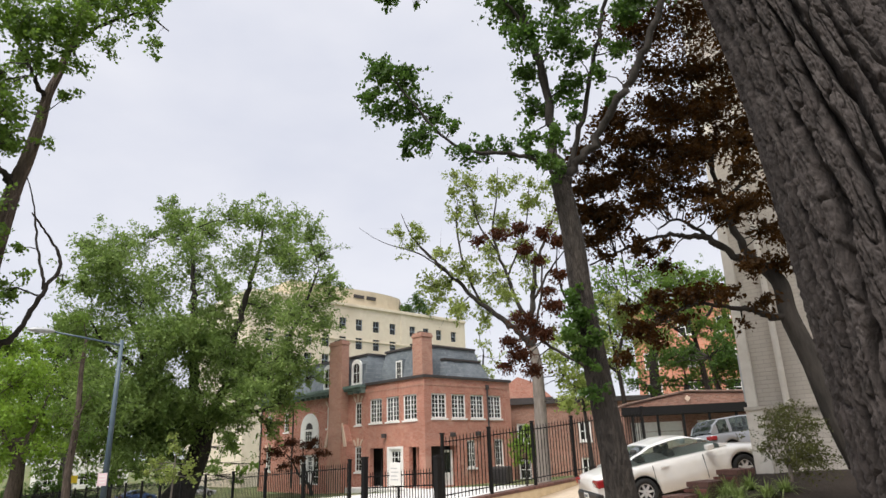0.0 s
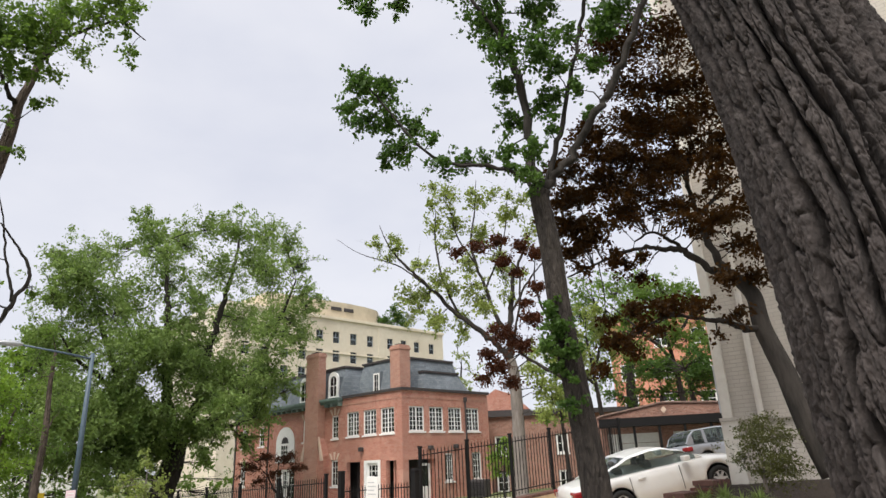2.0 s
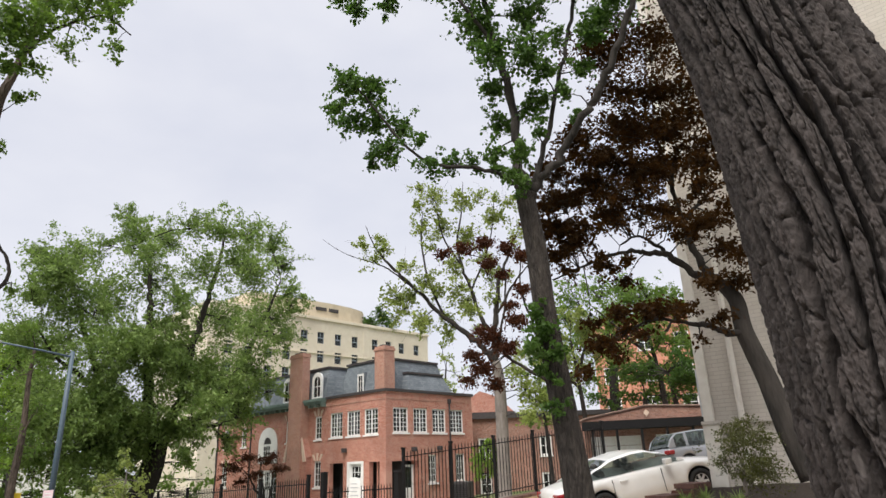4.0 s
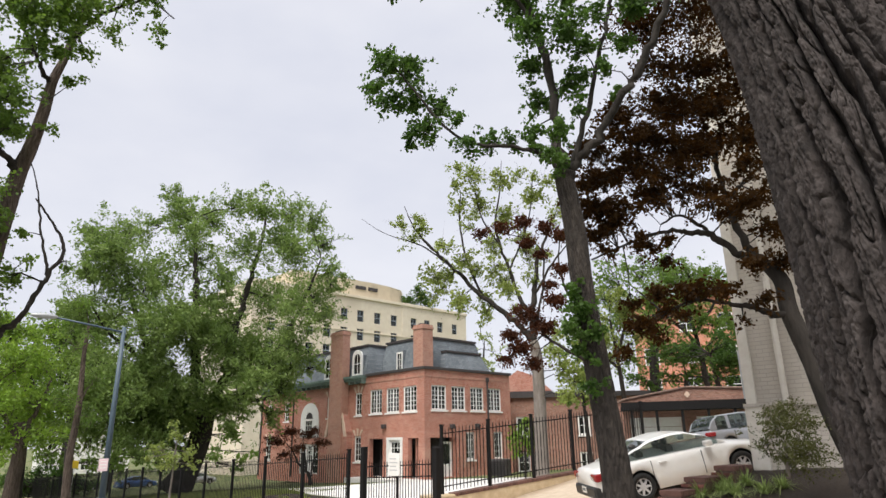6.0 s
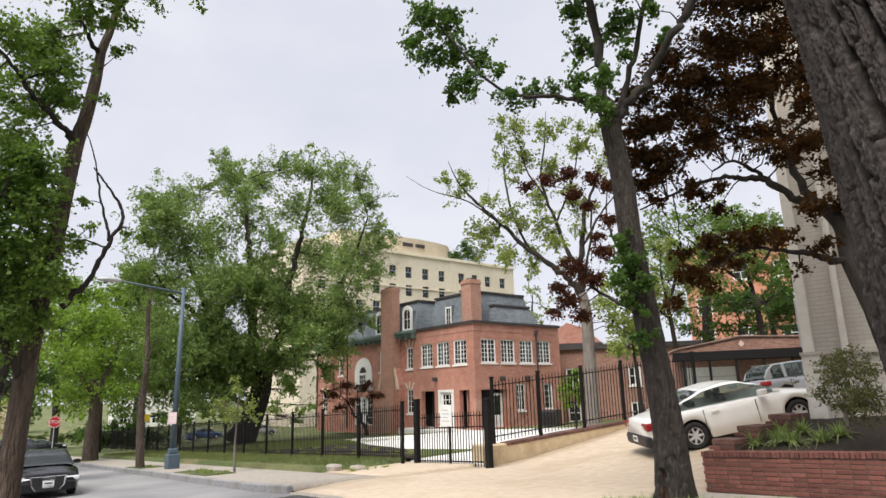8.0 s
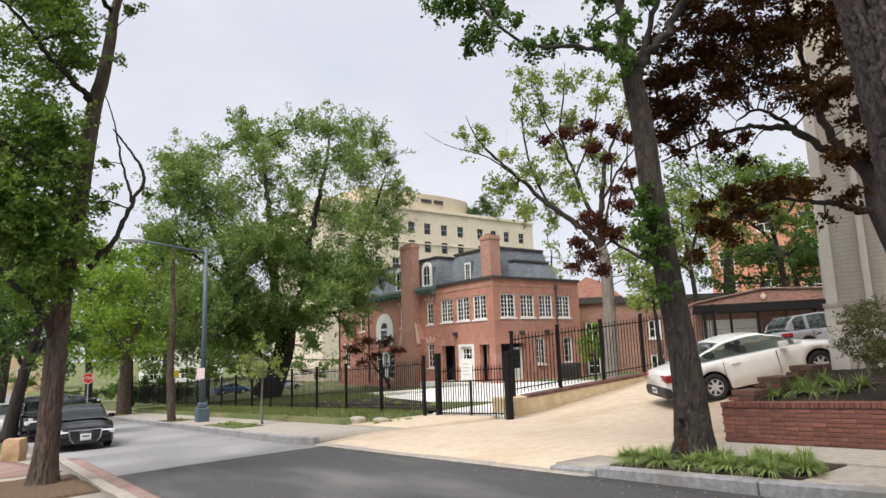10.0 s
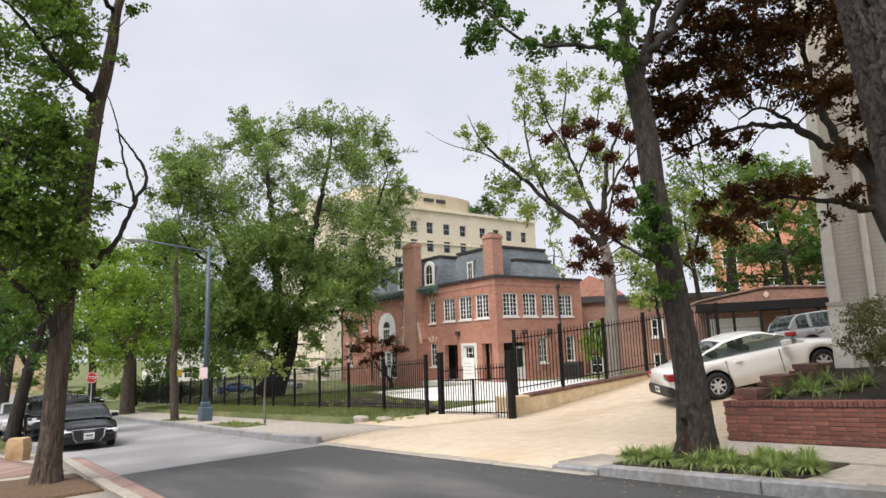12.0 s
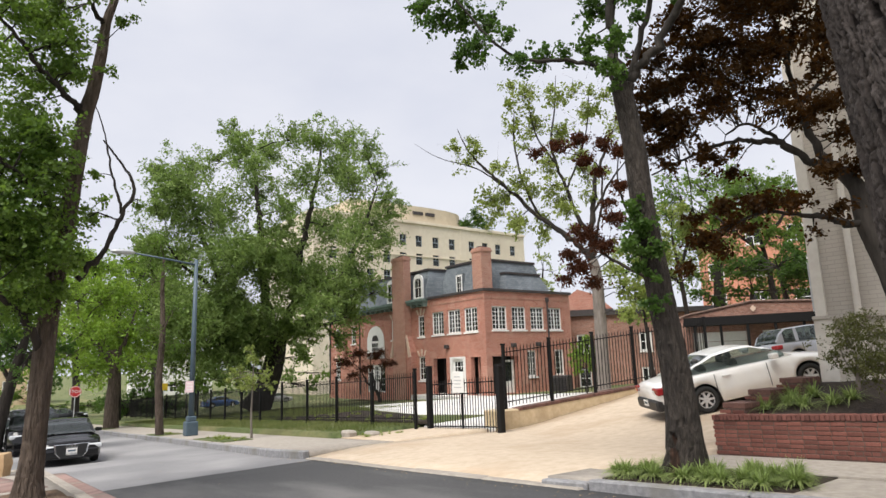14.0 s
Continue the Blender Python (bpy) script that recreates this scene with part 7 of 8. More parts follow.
for k in range(4):
    part("text_bar", boxes((-0.16, 0.14 - 0.05 * (k % 2), -0.017, -0.0125, 0.1 + 0.09 * k, 0.125 + 0.09 * k)), M["galvanised"], board)

# ---- brick planter with its steps ----
planter = empty("brick_planter", (-5.18, 8.85, walk_z(-5.18)), "low red brick planter wall with a rowlock cap", "planter")
PT = pose(0, 0, 0, 0, -2.58, -0.6)
core = part("wall_core", boxes((0.012, 9.0, 0.012, 0.2, -0.1, 0.47)), M["mortar"], planter)
core.matrix_basis = PT
stretcher, header, rowlock = brick_mesh(0.167, 0.09, 0.047, M["brick_piece"]), brick_mesh(0.082, 0.09, 0.047, M["brick_piece"]), brick_mesh(0.052, 0.225, 0.075, M["brick_piece"])
for c in range(8):
    z = 0.0 + c * 0.0575
    if c == 1:
        step, me, n = 0.091, header, 40
    else:
        step, me, n = 0.177, stretcher, 20
    for i in range(n):
        x = (0.0 if c % 2 else step / 2) + step * (i + 0.5) - (0.1 if not c % 2 else 0)
        if x < 0.05:
            continue
        o = new("brick", me)
        o.parent = planter
        o.matrix_basis = PT @ pose(x, 0.052 + random.uniform(-0.004, 0.004), z + 0.004, 0, random.uniform(-0.5, 0.5), random.uniform(-0.7, 0.7))
for i in range(60):
    o = new("brick", rowlock)
    o.parent = planter
    o.matrix_basis = PT @ pose(0.03 + 0.0595 * i, 0.105 + random.uniform(-0.006, 0.006), 0.472 + random.uniform(-0.003, 0.003), 0, 0, random.uniform(-1.5, 1.5))
# return wall beside the driveway, rising in steps
for s, (y0, y1, zt) in enumerate(((9.06, 9.62, 0.60), (9.62, 10.35, 0.76), (10.35, 11.05, 0.90))):
    x = -5.14 + 0.2 * (y0 - 8.9)
    part("wall_core", boxes((x, x + 0.3, y0 + 0.01, y1, -0.6, zt - 0.07)), M["mortar"], planter).matrix_parent_inverse = Matrix.Translation((-5.18, 8.85, walk_z(-5.18))).inverted()
    cap = brick_mesh(0.34, 0.066, 0.075, M["brick_dark"])
    for k in range(int((y1 - y0) / 0.075)):
        o = new("brick", cap)
        o.parent = planter
        o.matrix_parent_inverse = Matrix.Translation((-5.18, 8.85, walk_z(-5.18))).inverted()
        o.matrix_basis = pose(x + 0.14, y0 + 0.04 + 0.075 * k, zt - 0.07, 0, 0, random.uniform(-1.5, 1.5))
    for c in range(4):
        for k in range(2):
            o = new("brick", stretcher)
            o.parent = planter
            o.matrix_parent_inverse = Matrix.Translation((-5.18, 8.85, walk_z(-5.18))).inverted()
            o.matrix_basis = pose(x + 0.10 + 0.105 * (k - 0.5) * 1.9, y0 + 0.045, zt - 0.145 - 0.067 * c)


def soil_z(x, y):
    return 0.40 + 0.045 * (x + 5.2) + 0.2 * max(0, y - 9.2) + 0.03 * noise.noise(Vector((x * 2.5, y * 2.5, 0)))


strip("planter_soil", [(-4.98, 9.05), (-2, 9.0), (3.8, 9.0)], [(-4.55, 11.19), (-2, 11.19), (3.8, 11.19)], soil_z, M["soil"], n=50,
      label="dark mulch filling the brick planter", category="soil", thick=0.1)
strip("tree_pit", [(-5.3, 6.42), (-4.2, 6.5), (-3.12, 6.62)], [(-5.2, 7.6), (-4.2, 7.66), (-3.12, 7.66)], lambda x, y: walk_z(x) - 0.012 + 0.012 * noise.noise(Vector((x * 4, y * 4, 3))), M["soil"], n=26,
      label="mulched planting pit round the street tree", category="soil", thick=0.03)
strip("tree_pit", [(-11.9, 0.35), (-10.2, 0.3), (-9.1, 0.4)], [(-11.6, 1.36), (-10.2, 1.42), (-9.3, 1.44)], lambda x, y: walk_z(x) + 0.03 + 0.025 * noise.noise(Vector((x * 4, y * 4, 7))), M["mulch_light"], n=26,
      label="wood chip pit round the street tree", category="soil", thick=0.04)
M["paver"] = brick_material("brick_paving", (0.22, 0.135, 0.115), (0.31, 0.205, 0.18), (0.24, 0.19, 0.16), w=0.2, h=0.1)
strip("brick_gutter", [(-16.2, 1.69), (-11, 1.70), (-2, 1.72)], [(-16.1, 2.02), (-11, 2.05), (-2, 2.05)], lambda x, y: road_z(x) + 0.016, M["paver"], n=20,
      label="strip of worn red brick along the near kerb", category="paving", thick=0.02)
strip("brick_paving", [(-24, -1.6), (-17, -1.6), (-12.4, -1.6)], [(-24, 0.55), (-17, 0.56), (-12.4, 1.35)], lambda x, y: walk_z(x) + 0.008, M["paver"], n=20,
      label="worn herringbone brick paving on the near side", category="paving", thick=0.02)
for i, (x0, x1) in enumerate(((-27.9, -25.8), (-21.6, -18.6), (-42, -38.5))):
    strip("tree_pit", [(x0, 6.25), ((x0 + x1) / 2, 6.22), (x1, 6.22)], [(x0, 7.1), ((x0 + x1) / 2, 7.2), (x1, 7.1)], lambda x, y: walk_z(x) + 0.02, M["grass"], n=10,
          label="weedy patch in the pavement", category="soil", thick=0.03)


def clump_mesh(seed, n, length, width):
    """A tuft of arching strap leaves."""
    rng = np.random.default_rng(seed)
    V, Fc = [], []
    for k in range(n):
        a, lean, l = rng.uniform(0, 2 * np.pi), rng.uniform(0.35, 1.5), length * rng.uniform(0.6, 1.1)
        d = np.array((math.cos(a), math.sin(a), 0))
        w = np.array((-d[1], d[0], 0)) * width * rng.uniform(0.7, 1.2)
        p0 = d * rng.uniform(0, 0.05)
        b0 = len(V)
        for s in range(5):
            t = s / 4
            p = p0 + d * (l * (lean * 0.5 * t + lean * 0.35 * t * t)) + np.array((0, 0, l * (t * (1.05 - 0.25 * lean) - 0.62 * lean * t * t)))
            h = w * (1 - t * 0.9)
            V += [p - h, p + h]
        Fc += [(b0 + 2 * s, b0 + 2 * s + 1, b0 + 2 * s + 3, b0 + 2 * s + 2) for s in range(4)]
    return np.array(V), np.array(Fc)


def tuft(name, label, at, seed, n, length, width, mat, group):
    root = empty(name, at, label, "plant", group)
    V, Fc = clump_mesh(seed, n, length, width)
    o = mesh_of("leaves", V, Fc, mat, root)
    o["kind"] = "stuff"
    return root


for i in range(34):
    x, y = -5.22 + 2.15 * ((i * 0.618) % 1), 6.62 + 0.84 * random.random() ** 1.3
    if math.dist((x, y), (-4.5, 7.02)) < 0.34 or (x > -3.9 and y > 7.35):
        continue
    tuft("lily_turf", "tuft of striped strap-leaved lily turf in the pit", (x, y, walk_z(x) + 0.02), 100 + i, 190, random.uniform(0.20, 0.30), 0.010, M["blade"], "lily turf round the tree")
for i, (x, y) in enumerate(((-4.75, 9.55), (-4.5, 9.75), (-4.25, 9.6), (-4.6, 10.1), (-4.3, 10.15), (-3.9, 9.75), (-3.75, 10.0))):
    tuft("lily_turf", "tuft of striped lily turf in the brick planter", (x, y, soil_z(x, y)), 200 + i, 110, 0.36, 0.012, M["blade"], "lily turf in the planter")
for i in range(36):
    x, y = random.uniform(-26, -15.4), 11.2
    y += random.random() * min(2.5, (-15.0 - x) * 0.35)
    tuft("weed", "small green weed in the bare bed", (x, y, lot_z(x, y) + 0.04), 300 + i, 30, random.uniform(0.12, 0.28), 0.012, M["leaf_pale"], "weeds in the bed")
for i in range(34):
    x, y = random.choice((random.uniform(-27.6, -26), random.uniform(-21.4, -18.8), random.uniform(-15.6, -14.4), random.uniform(-21, -15))), 6.75
    y = random.uniform(6.3, 7.05) if x < -18.5 else random.uniform(8.4, 9.6)
    tuft("weed", "low weeds at the edge of the pavement", (x, y, walk_z(x) + 0.02), 400 + i, 26, random.uniform(0.10, 0.22), 0.010, M["leaf_pale"], "weeds along the pavement")

# blades of the lawn nearest the street
rng = np.random.default_rng(77)
n = 60000
gxs, gys = rng.uniform(-44, -15.5, n), rng.uniform(8.46, 19, n)
keep = (gys < 10.9) | (gxs < -27) | (gys > 15.5 + 0.4 * (-27 - gxs))
keep &= ~((gys > 11) & (gxs > -27.2))
gxs, gys = gxs[keep], gys[keep]
n = len(gxs)
gz = 0.045 * gxs + 0.28 + 0.0085 * (gys - 8.2) - 0.03
a, h = rng.uniform(0, 2 * np.pi, n), rng.uniform(0.05, 0.15, n)
dx, dy = np.cos(a) * 0.012, np.sin(a) * 0.012
lx_, ly_ = rng.normal(size=n) * 0.035, rng.normal(size=n) * 0.035
V = np.stack([np.stack([gxs - dx, gys - dy, gz], 1), np.stack([gxs + dx, gys + dy, gz], 1), np.stack([gxs + lx_, gys + ly_, gz + h], 1)], 1).reshape(-1, 3)
M["lawn_blade"] = leaf_material("lawn_blade", (0.11, 0.15, 0.04), (0.24, 0.25, 0.10), (0.16, 0.2, 0.05), island=0.4)
tagged(mesh_of("grass", V, np.arange(3 * n).reshape(n, 3), M["lawn_blade"]), "short patchy grass of the lawn", "grass", kind="stuff")

# leaf litter and grit on the asphalt and the drive
rng = np.random.default_rng(91)
n = 420
lx0, ly0 = rng.uniform(-16, 2, n), np.where(rng.uniform(size=n) < 0.85, 6.02 - np.abs(rng.normal(size=n)) * 0.18, rng.uniform(2.1, 6.0, n))
lz0 = 0.045 * lx0 - 0.0015 * (ly0 - 4) ** 2 + 0.016
a = rng.uniform(0, 2 * np.pi, n)
s0 = rng.uniform(0.008, 0.026, n)
V = np.stack([np.stack([lx0 + s0 * np.cos(a + k * np.pi / 2) * (1 if k % 2 else 0.5), ly0 + s0 * np.sin(a + k * np.pi / 2) * (1 if k % 2 else 0.5), lz0 + rng.uniform(0, 0.008, n)], 1) for k in range(4)], 1).reshape(-1, 3)
M["litter"] = material("dry_litter", (0.20, 0.12, 0.06), (0.42, 0.33, 0.20), scale=4, rough=0.9, island=0.5)
tagged(mesh_of("leaf_litter", V, np.arange(4 * n).reshape(n, 4), M["litter"]), "dry leaf litter and grit along the kerb", "litter", kind="stuff")

# ---- street furniture ----
lamp = empty("street_lamp", (-24.08, 6.88, walk_z(-24.08)), "blue-grey steel street lamp with a long arm", "street lamp")
part("base", boxes((-0.21, 0.21, -0.21, 0.21, 0, 0.5), (-0.15, 0.15, -0.15, 0.15, 0.5, 0.68), bevel=0.03), M["pole_paint"], lamp)
part("pole", tube(bmesh.new(), [(0, 0, 0.68, 0.10), (0, 0, 3.5, 0.085), (0, 0, 6.36, 0.065)], 14), M["pole_paint"], lamp, smooth=True)
part("arm", tube(bmesh.new(), [(0, 0.05, 6.16, 0.04), (0, -0.9, 6.30, 0.036), (0, -2.2, 6.46, 0.03)], 8), M["pole_paint"], lamp, smooth=True)
bm = bmesh.new()
bmesh.ops.create_uvsphere(bm, u_segments=16, v_segments=8, radius=1)
bmesh.ops.scale(bm, vec=(0.17, 0.42, 0.09), verts=bm.verts)
bmesh.ops.translate(bm, vec=(0, -2.5, 6.47), verts=bm.verts)
part("lamp_head", bm, M["galvanised"], lamp, "pale grey cobra-head lamp", smooth=True)
M["pink"] = material("faded_sign", (0.72, 0.52, 0.55), (0.80, 0.64, 0.66), scale=5, rough=0.6)
sg = empty("parking_sign", (-24.0, 6.72, 0.52), "faded pink and white sign on the lamp post", "sign")
part("panel", boxes((-0.14, 0.14, -0.012, 0.012, 0, 0.40), bevel=0.005), M["pink"], sg)
for k in range(3):
    part("text_bar", boxes((-0.09, 0.09, -0.018, -0.0125, 0.09 + 0.1 * k, 0.12 + 0.1 * k)), M["trim"], sg)
sg.matrix_basis = pose(-23.97, 6.76, 0.56, 0, 0, 62)
M["stop_red"] = material("stop_red", (0.42, 0.02, 0.025), (0.5, 0.035, 0.035), scale=4, rough=0.4)
stop = empty("stop_sign", (-47.6, 6.3, walk_z(-47.6)), "red octagonal stop sign on a steel post", "sign", turn=80)
bm = bmesh.new()
for r, y in ((0.38, 0.0), ):
    f = bm.faces.new([bm.verts.new((r * math.cos(math.pi * (k + 0.5) / 4), y, 2.25 + r * math.sin(math.pi * (k + 0.5) / 4))) for k in range(8)])
    e = bmesh.ops.extrude_face_region(bm, geom=[f])
    bmesh.ops.translate(bm, verts=[v for v in e["geom"] if isinstance(v, bmesh.types.BMVert)], vec=(0, 0.015, 0))
bmesh.ops.recalc_face_normals(bm, faces=bm.faces)
part("panel", bm, M["stop_red"], stop)
bm = bmesh.new()
for r0, r1 in ((0.33, 0.36), ):
    A = [[bm.verts.new((r * math.cos(math.pi * (k + 0.5) / 4), -0.004, 2.25 + r * math.sin(math.pi * (k + 0.5) / 4))) for k in range(8)] for r in (r0, r1)]
    for k in range(8):
        bm.faces.new((A[0][k], A[0][(k + 1) % 8], A[1][(k + 1) % 8], A[1][k]))
part("border", bm, M["trim"], stop)
part("post", tube(bmesh.new(), [(0, 0.04, 0, 0.03), (0, 0.04, 2.55, 0.03)], 8), M["galvanised"], stop)
tx = bpy.data.curves.new("stop_text", "FONT")
tx.body, tx.size, tx.align_x, tx.align_y, tx.extrude = "STOP", 0.27, "CENTER", "CENTER", 0.002
tx.materials.append(M["trim"])
to = new("lettering", tx)
to.parent = stop
to.matrix_basis = pose(0, -0.006, 2.25, 90, 0, 0)
M["yellow"] = material("yellow_sign", (0.75, 0.50, 0.02), (0.82, 0.58, 0.04), scale=4, rough=0.5)
ys = empty("warning_sign", (-50.4, 12.4, lot_z(-50.4, 12.4)), "yellow warning sign on a post behind the fence", "sign", turn=70)
part("panel", boxes((-0.24, 0.24, -0.01, 0.01, 1.9, 2.4), bevel=0.01), M["yellow"], ys)
part("post", tube(bmesh.new(), [(0, 0.03, 0, 0.03), (0, 0.03, 2.3, 0.03)], 8), M["galvanised"], ys)

M["paper"] = material("brown_paper", (0.36, 0.24, 0.13), (0.46, 0.32, 0.18), scale=5, rough=0.9, bump=0.6, bump_scale=9, bump_dist=0.03)
bm = bmesh.new()
box(bm, -0.15, 0.15, -0.12, 0.12, 0, 0.62)
bmesh.ops.subdivide_edges(bm, edges=bm.edges[:], cuts=7, use_grid_fill=True)
for v in bm.verts:
    k = noise.noise(v.co * 5)
    bulge = 1 + 0.22 * math.sin(min(1, v.co.z / 0.62) * math.pi) * 0.8 + 0.12 * k
    v.co.x *= bulge * 1.25
    v.co.y *= bulge * 1.25
    v.co.z *= 0.88 + 0.05 * noise.noise(v.co * 3 + Vector((4, 0, 0)))
bag = part("paper_bag", bm, M["paper"])
tagged(bag, "full brown paper yard-waste bag on the pavement", "bag")
bag.matrix_basis = pose(-15.62, 0.84, walk_z(-15.6) - 0.005, 0, 0, 55) @ Matrix.Scale(0.8, 4)
ac = empty("cooling_unit", (-28.3, 31.0, lot_z(-28.3, 31.0)), "dark grey air cooling unit beside the house", "cooling unit", turn=20)
part("case", boxes((-0.6, 0.6, -0.5, 0.5, 0, 1.0), bevel=0.03), M["roof_dark"], ac)
for k in range(7):
    part("slat", boxes((-0.55, 0.55, -0.52, -0.502, 0.12 + 0.11 * k, 0.16 + 0.11 * k)), M["iron"], ac)

# ---- vehicles ----
M["tyre"] = material("tyre_rubber", (0.012, 0.012, 0.012), (0.022, 0.022, 0.022), scale=30, rough=0.85)
M["alloy"] = material("alloy_wheel", (0.60, 0.60, 0.61), (0.70, 0.70, 0.71), scale=10, rough=0.4, metal=0.35)
M["black_trim"] = material("black_plastic", (0.012, 0.012, 0.013), (0.03, 0.03, 0.031), scale=12, rough=0.5)
M["chrome"] = material("chrome", (0.65, 0.65, 0.66), (0.75, 0.75, 0.76), scale=8, rough=0.18, metal=0.95)
M["tail_red"] = material("tail_lens", (0.22, 0.012, 0.015), (0.30, 0.02, 0.022), scale=8, rough=0.2)
M["lamp_clear"] = material("lamp_lens", (0.55, 0.57, 0.6), (0.75, 0.76, 0.78), scale=8, rough=0.12)
M["car_glass"] = glass_material("car_glass", (0.24, 0.30, 0.29), 0.02)
M["seat"] = material("grey_upholstery", (0.05, 0.048, 0.045), (0.09, 0.085, 0.08), scale=6, rough=0.9)


def paint(name, c, rough=0.28, metal=0.0, dirt=None, coat=0.6):
    m = material(name, c, tuple(min(1, v * 1.06) for v in c), scale=3, rough=rough, metal=metal, stain=dirt, stain_scale=1.1, stain_at=(0.56, 0.85))
    m.node_tree.nodes["Principled BSDF"].inputs["Coat Weight"].default_value = coat
    m.node_tree.nodes["Principled BSDF"].inputs["Coat Roughness"].default_value = 0.06
    return m


def curve_at(pts, s):
    """Smooth height along control points (s, z)."""
    if s <= pts[0][0]:
        return pts[0][1]
    for (a, za), (b, zb) in zip(pts, pts[1:]):
        if s <= b:
            t = (s - a) / (b - a)
            t = t * t * (3 - 2 * t) * 0.55 + t * 0.45
            return za + (zb - za) * t
    return pts[-1][1]


def stand_on(x, y, yaw, height):
    """A pose on sloping ground, heading along yaw."""
    e = 0.8
    nx, ny = (height(x + e, y) - height(x - e, y)) / (2 * e), (height(x, y + e) - height(x, y - e)) / (2 * e)
    up = Vector((-nx, -ny, 1)).normalized()
    f = Vector((math.cos(radians(yaw)), math.sin(radians(yaw)), 0))
    f = (f - up * f.dot(up)).normalized()
    l = up.cross(f)
    m = Matrix((f, l, up)).transposed().to_4x4()
    m.translation = Vector((x, y, height(x, y)))
    return m


def wheel(parent, x, y, r, width, side, spokes=7):
    bm = bmesh.new()
    n = 28
    prof = [(r * 0.62, -0.5), (r * 0.95, -0.5), (r, -0.32), (r, 0.32), (r * 0.95, 0.5), (r * 0.62, 0.5)]
    R = [[bm.verts.new((x + q * math.cos(2 * math.pi * k / n), y + w * width, r + q * math.sin(2 * math.pi * k / n))) for q, w in prof] for k in range(n)]
    for k in range(n):
        for j in range(len(prof)):
            a, b = R[k], R[(k + 1) % n]
            bm.faces.new((a[j], b[j], b[(j + 1) % len(prof)], a[(j + 1) % len(prof)]))
    bmesh.ops.recalc_face_normals(bm, faces=bm.faces)
    w = part("wheel", bm, M["tyre"], parent, smooth=True)
    bm = bmesh.new()
    yo = y + side * width * 0.42
    for q0, q1, d in ((r * 0.56, r * 0.635, 0.0), (0, r * 0.14, 0.0)):
        A = [[bm.verts.new((x + q * math.cos(2 * math.pi * k / n), yo - side * dd, r + q * math.sin(2 * math.pi * k / n))) for k in range(n)] for q, dd in ((max(q0, 0.005), 0.0), (q1, 0.0), (q1, 0.08))]
        for a, b in zip(A, A[1:]):
            for k in range(n):
                bm.faces.new((a[k], a[(k + 1) % n], b[(k + 1) % n], b[k]))
    for s in range(spokes):
        a = 2 * math.pi * s / spokes
        c, si = math.cos(a), math.sin(a)
        p = lambda q, t, d: bm.verts.new((x + q * c - t * si, yo - side * d, r + q * si + t * c))
        quad = [p(r * 0.1, -0.03, 0.0), p(r * 0.6, -0.022, 0.004), p(r * 0.6, 0.022, 0.004), p(r * 0.1, 0.03, 0.0)]
        quad2 = [p(r * 0.1, -0.03, 0.04), p(r * 0.6, -0.022, 0.04), p(r * 0.6, 0.022, 0.04), p(r * 0.1, 0.03, 0.04)]
        bm.faces.new(quad)
        for k in range(4):
            bm.faces.new((quad[k], quad[(k + 1) % 4], quad2[(k + 1) % 4], quad2[k]))
    bmesh.ops.recalc_face_normals(bm, faces=bm.faces)
    part("rim", bm, M["alloy"], w)
    bm = bmesh.new()
    bm.faces.new([bm.verts.new((x + r * 0.6 * math.cos(2 * math.pi * k / n), yo - side * 0.09, r + r * 0.6 * math.sin(2 * math.pi * k / n))) for k in range(n)])
    part("brake_disc", bm, M["black_trim"], w)


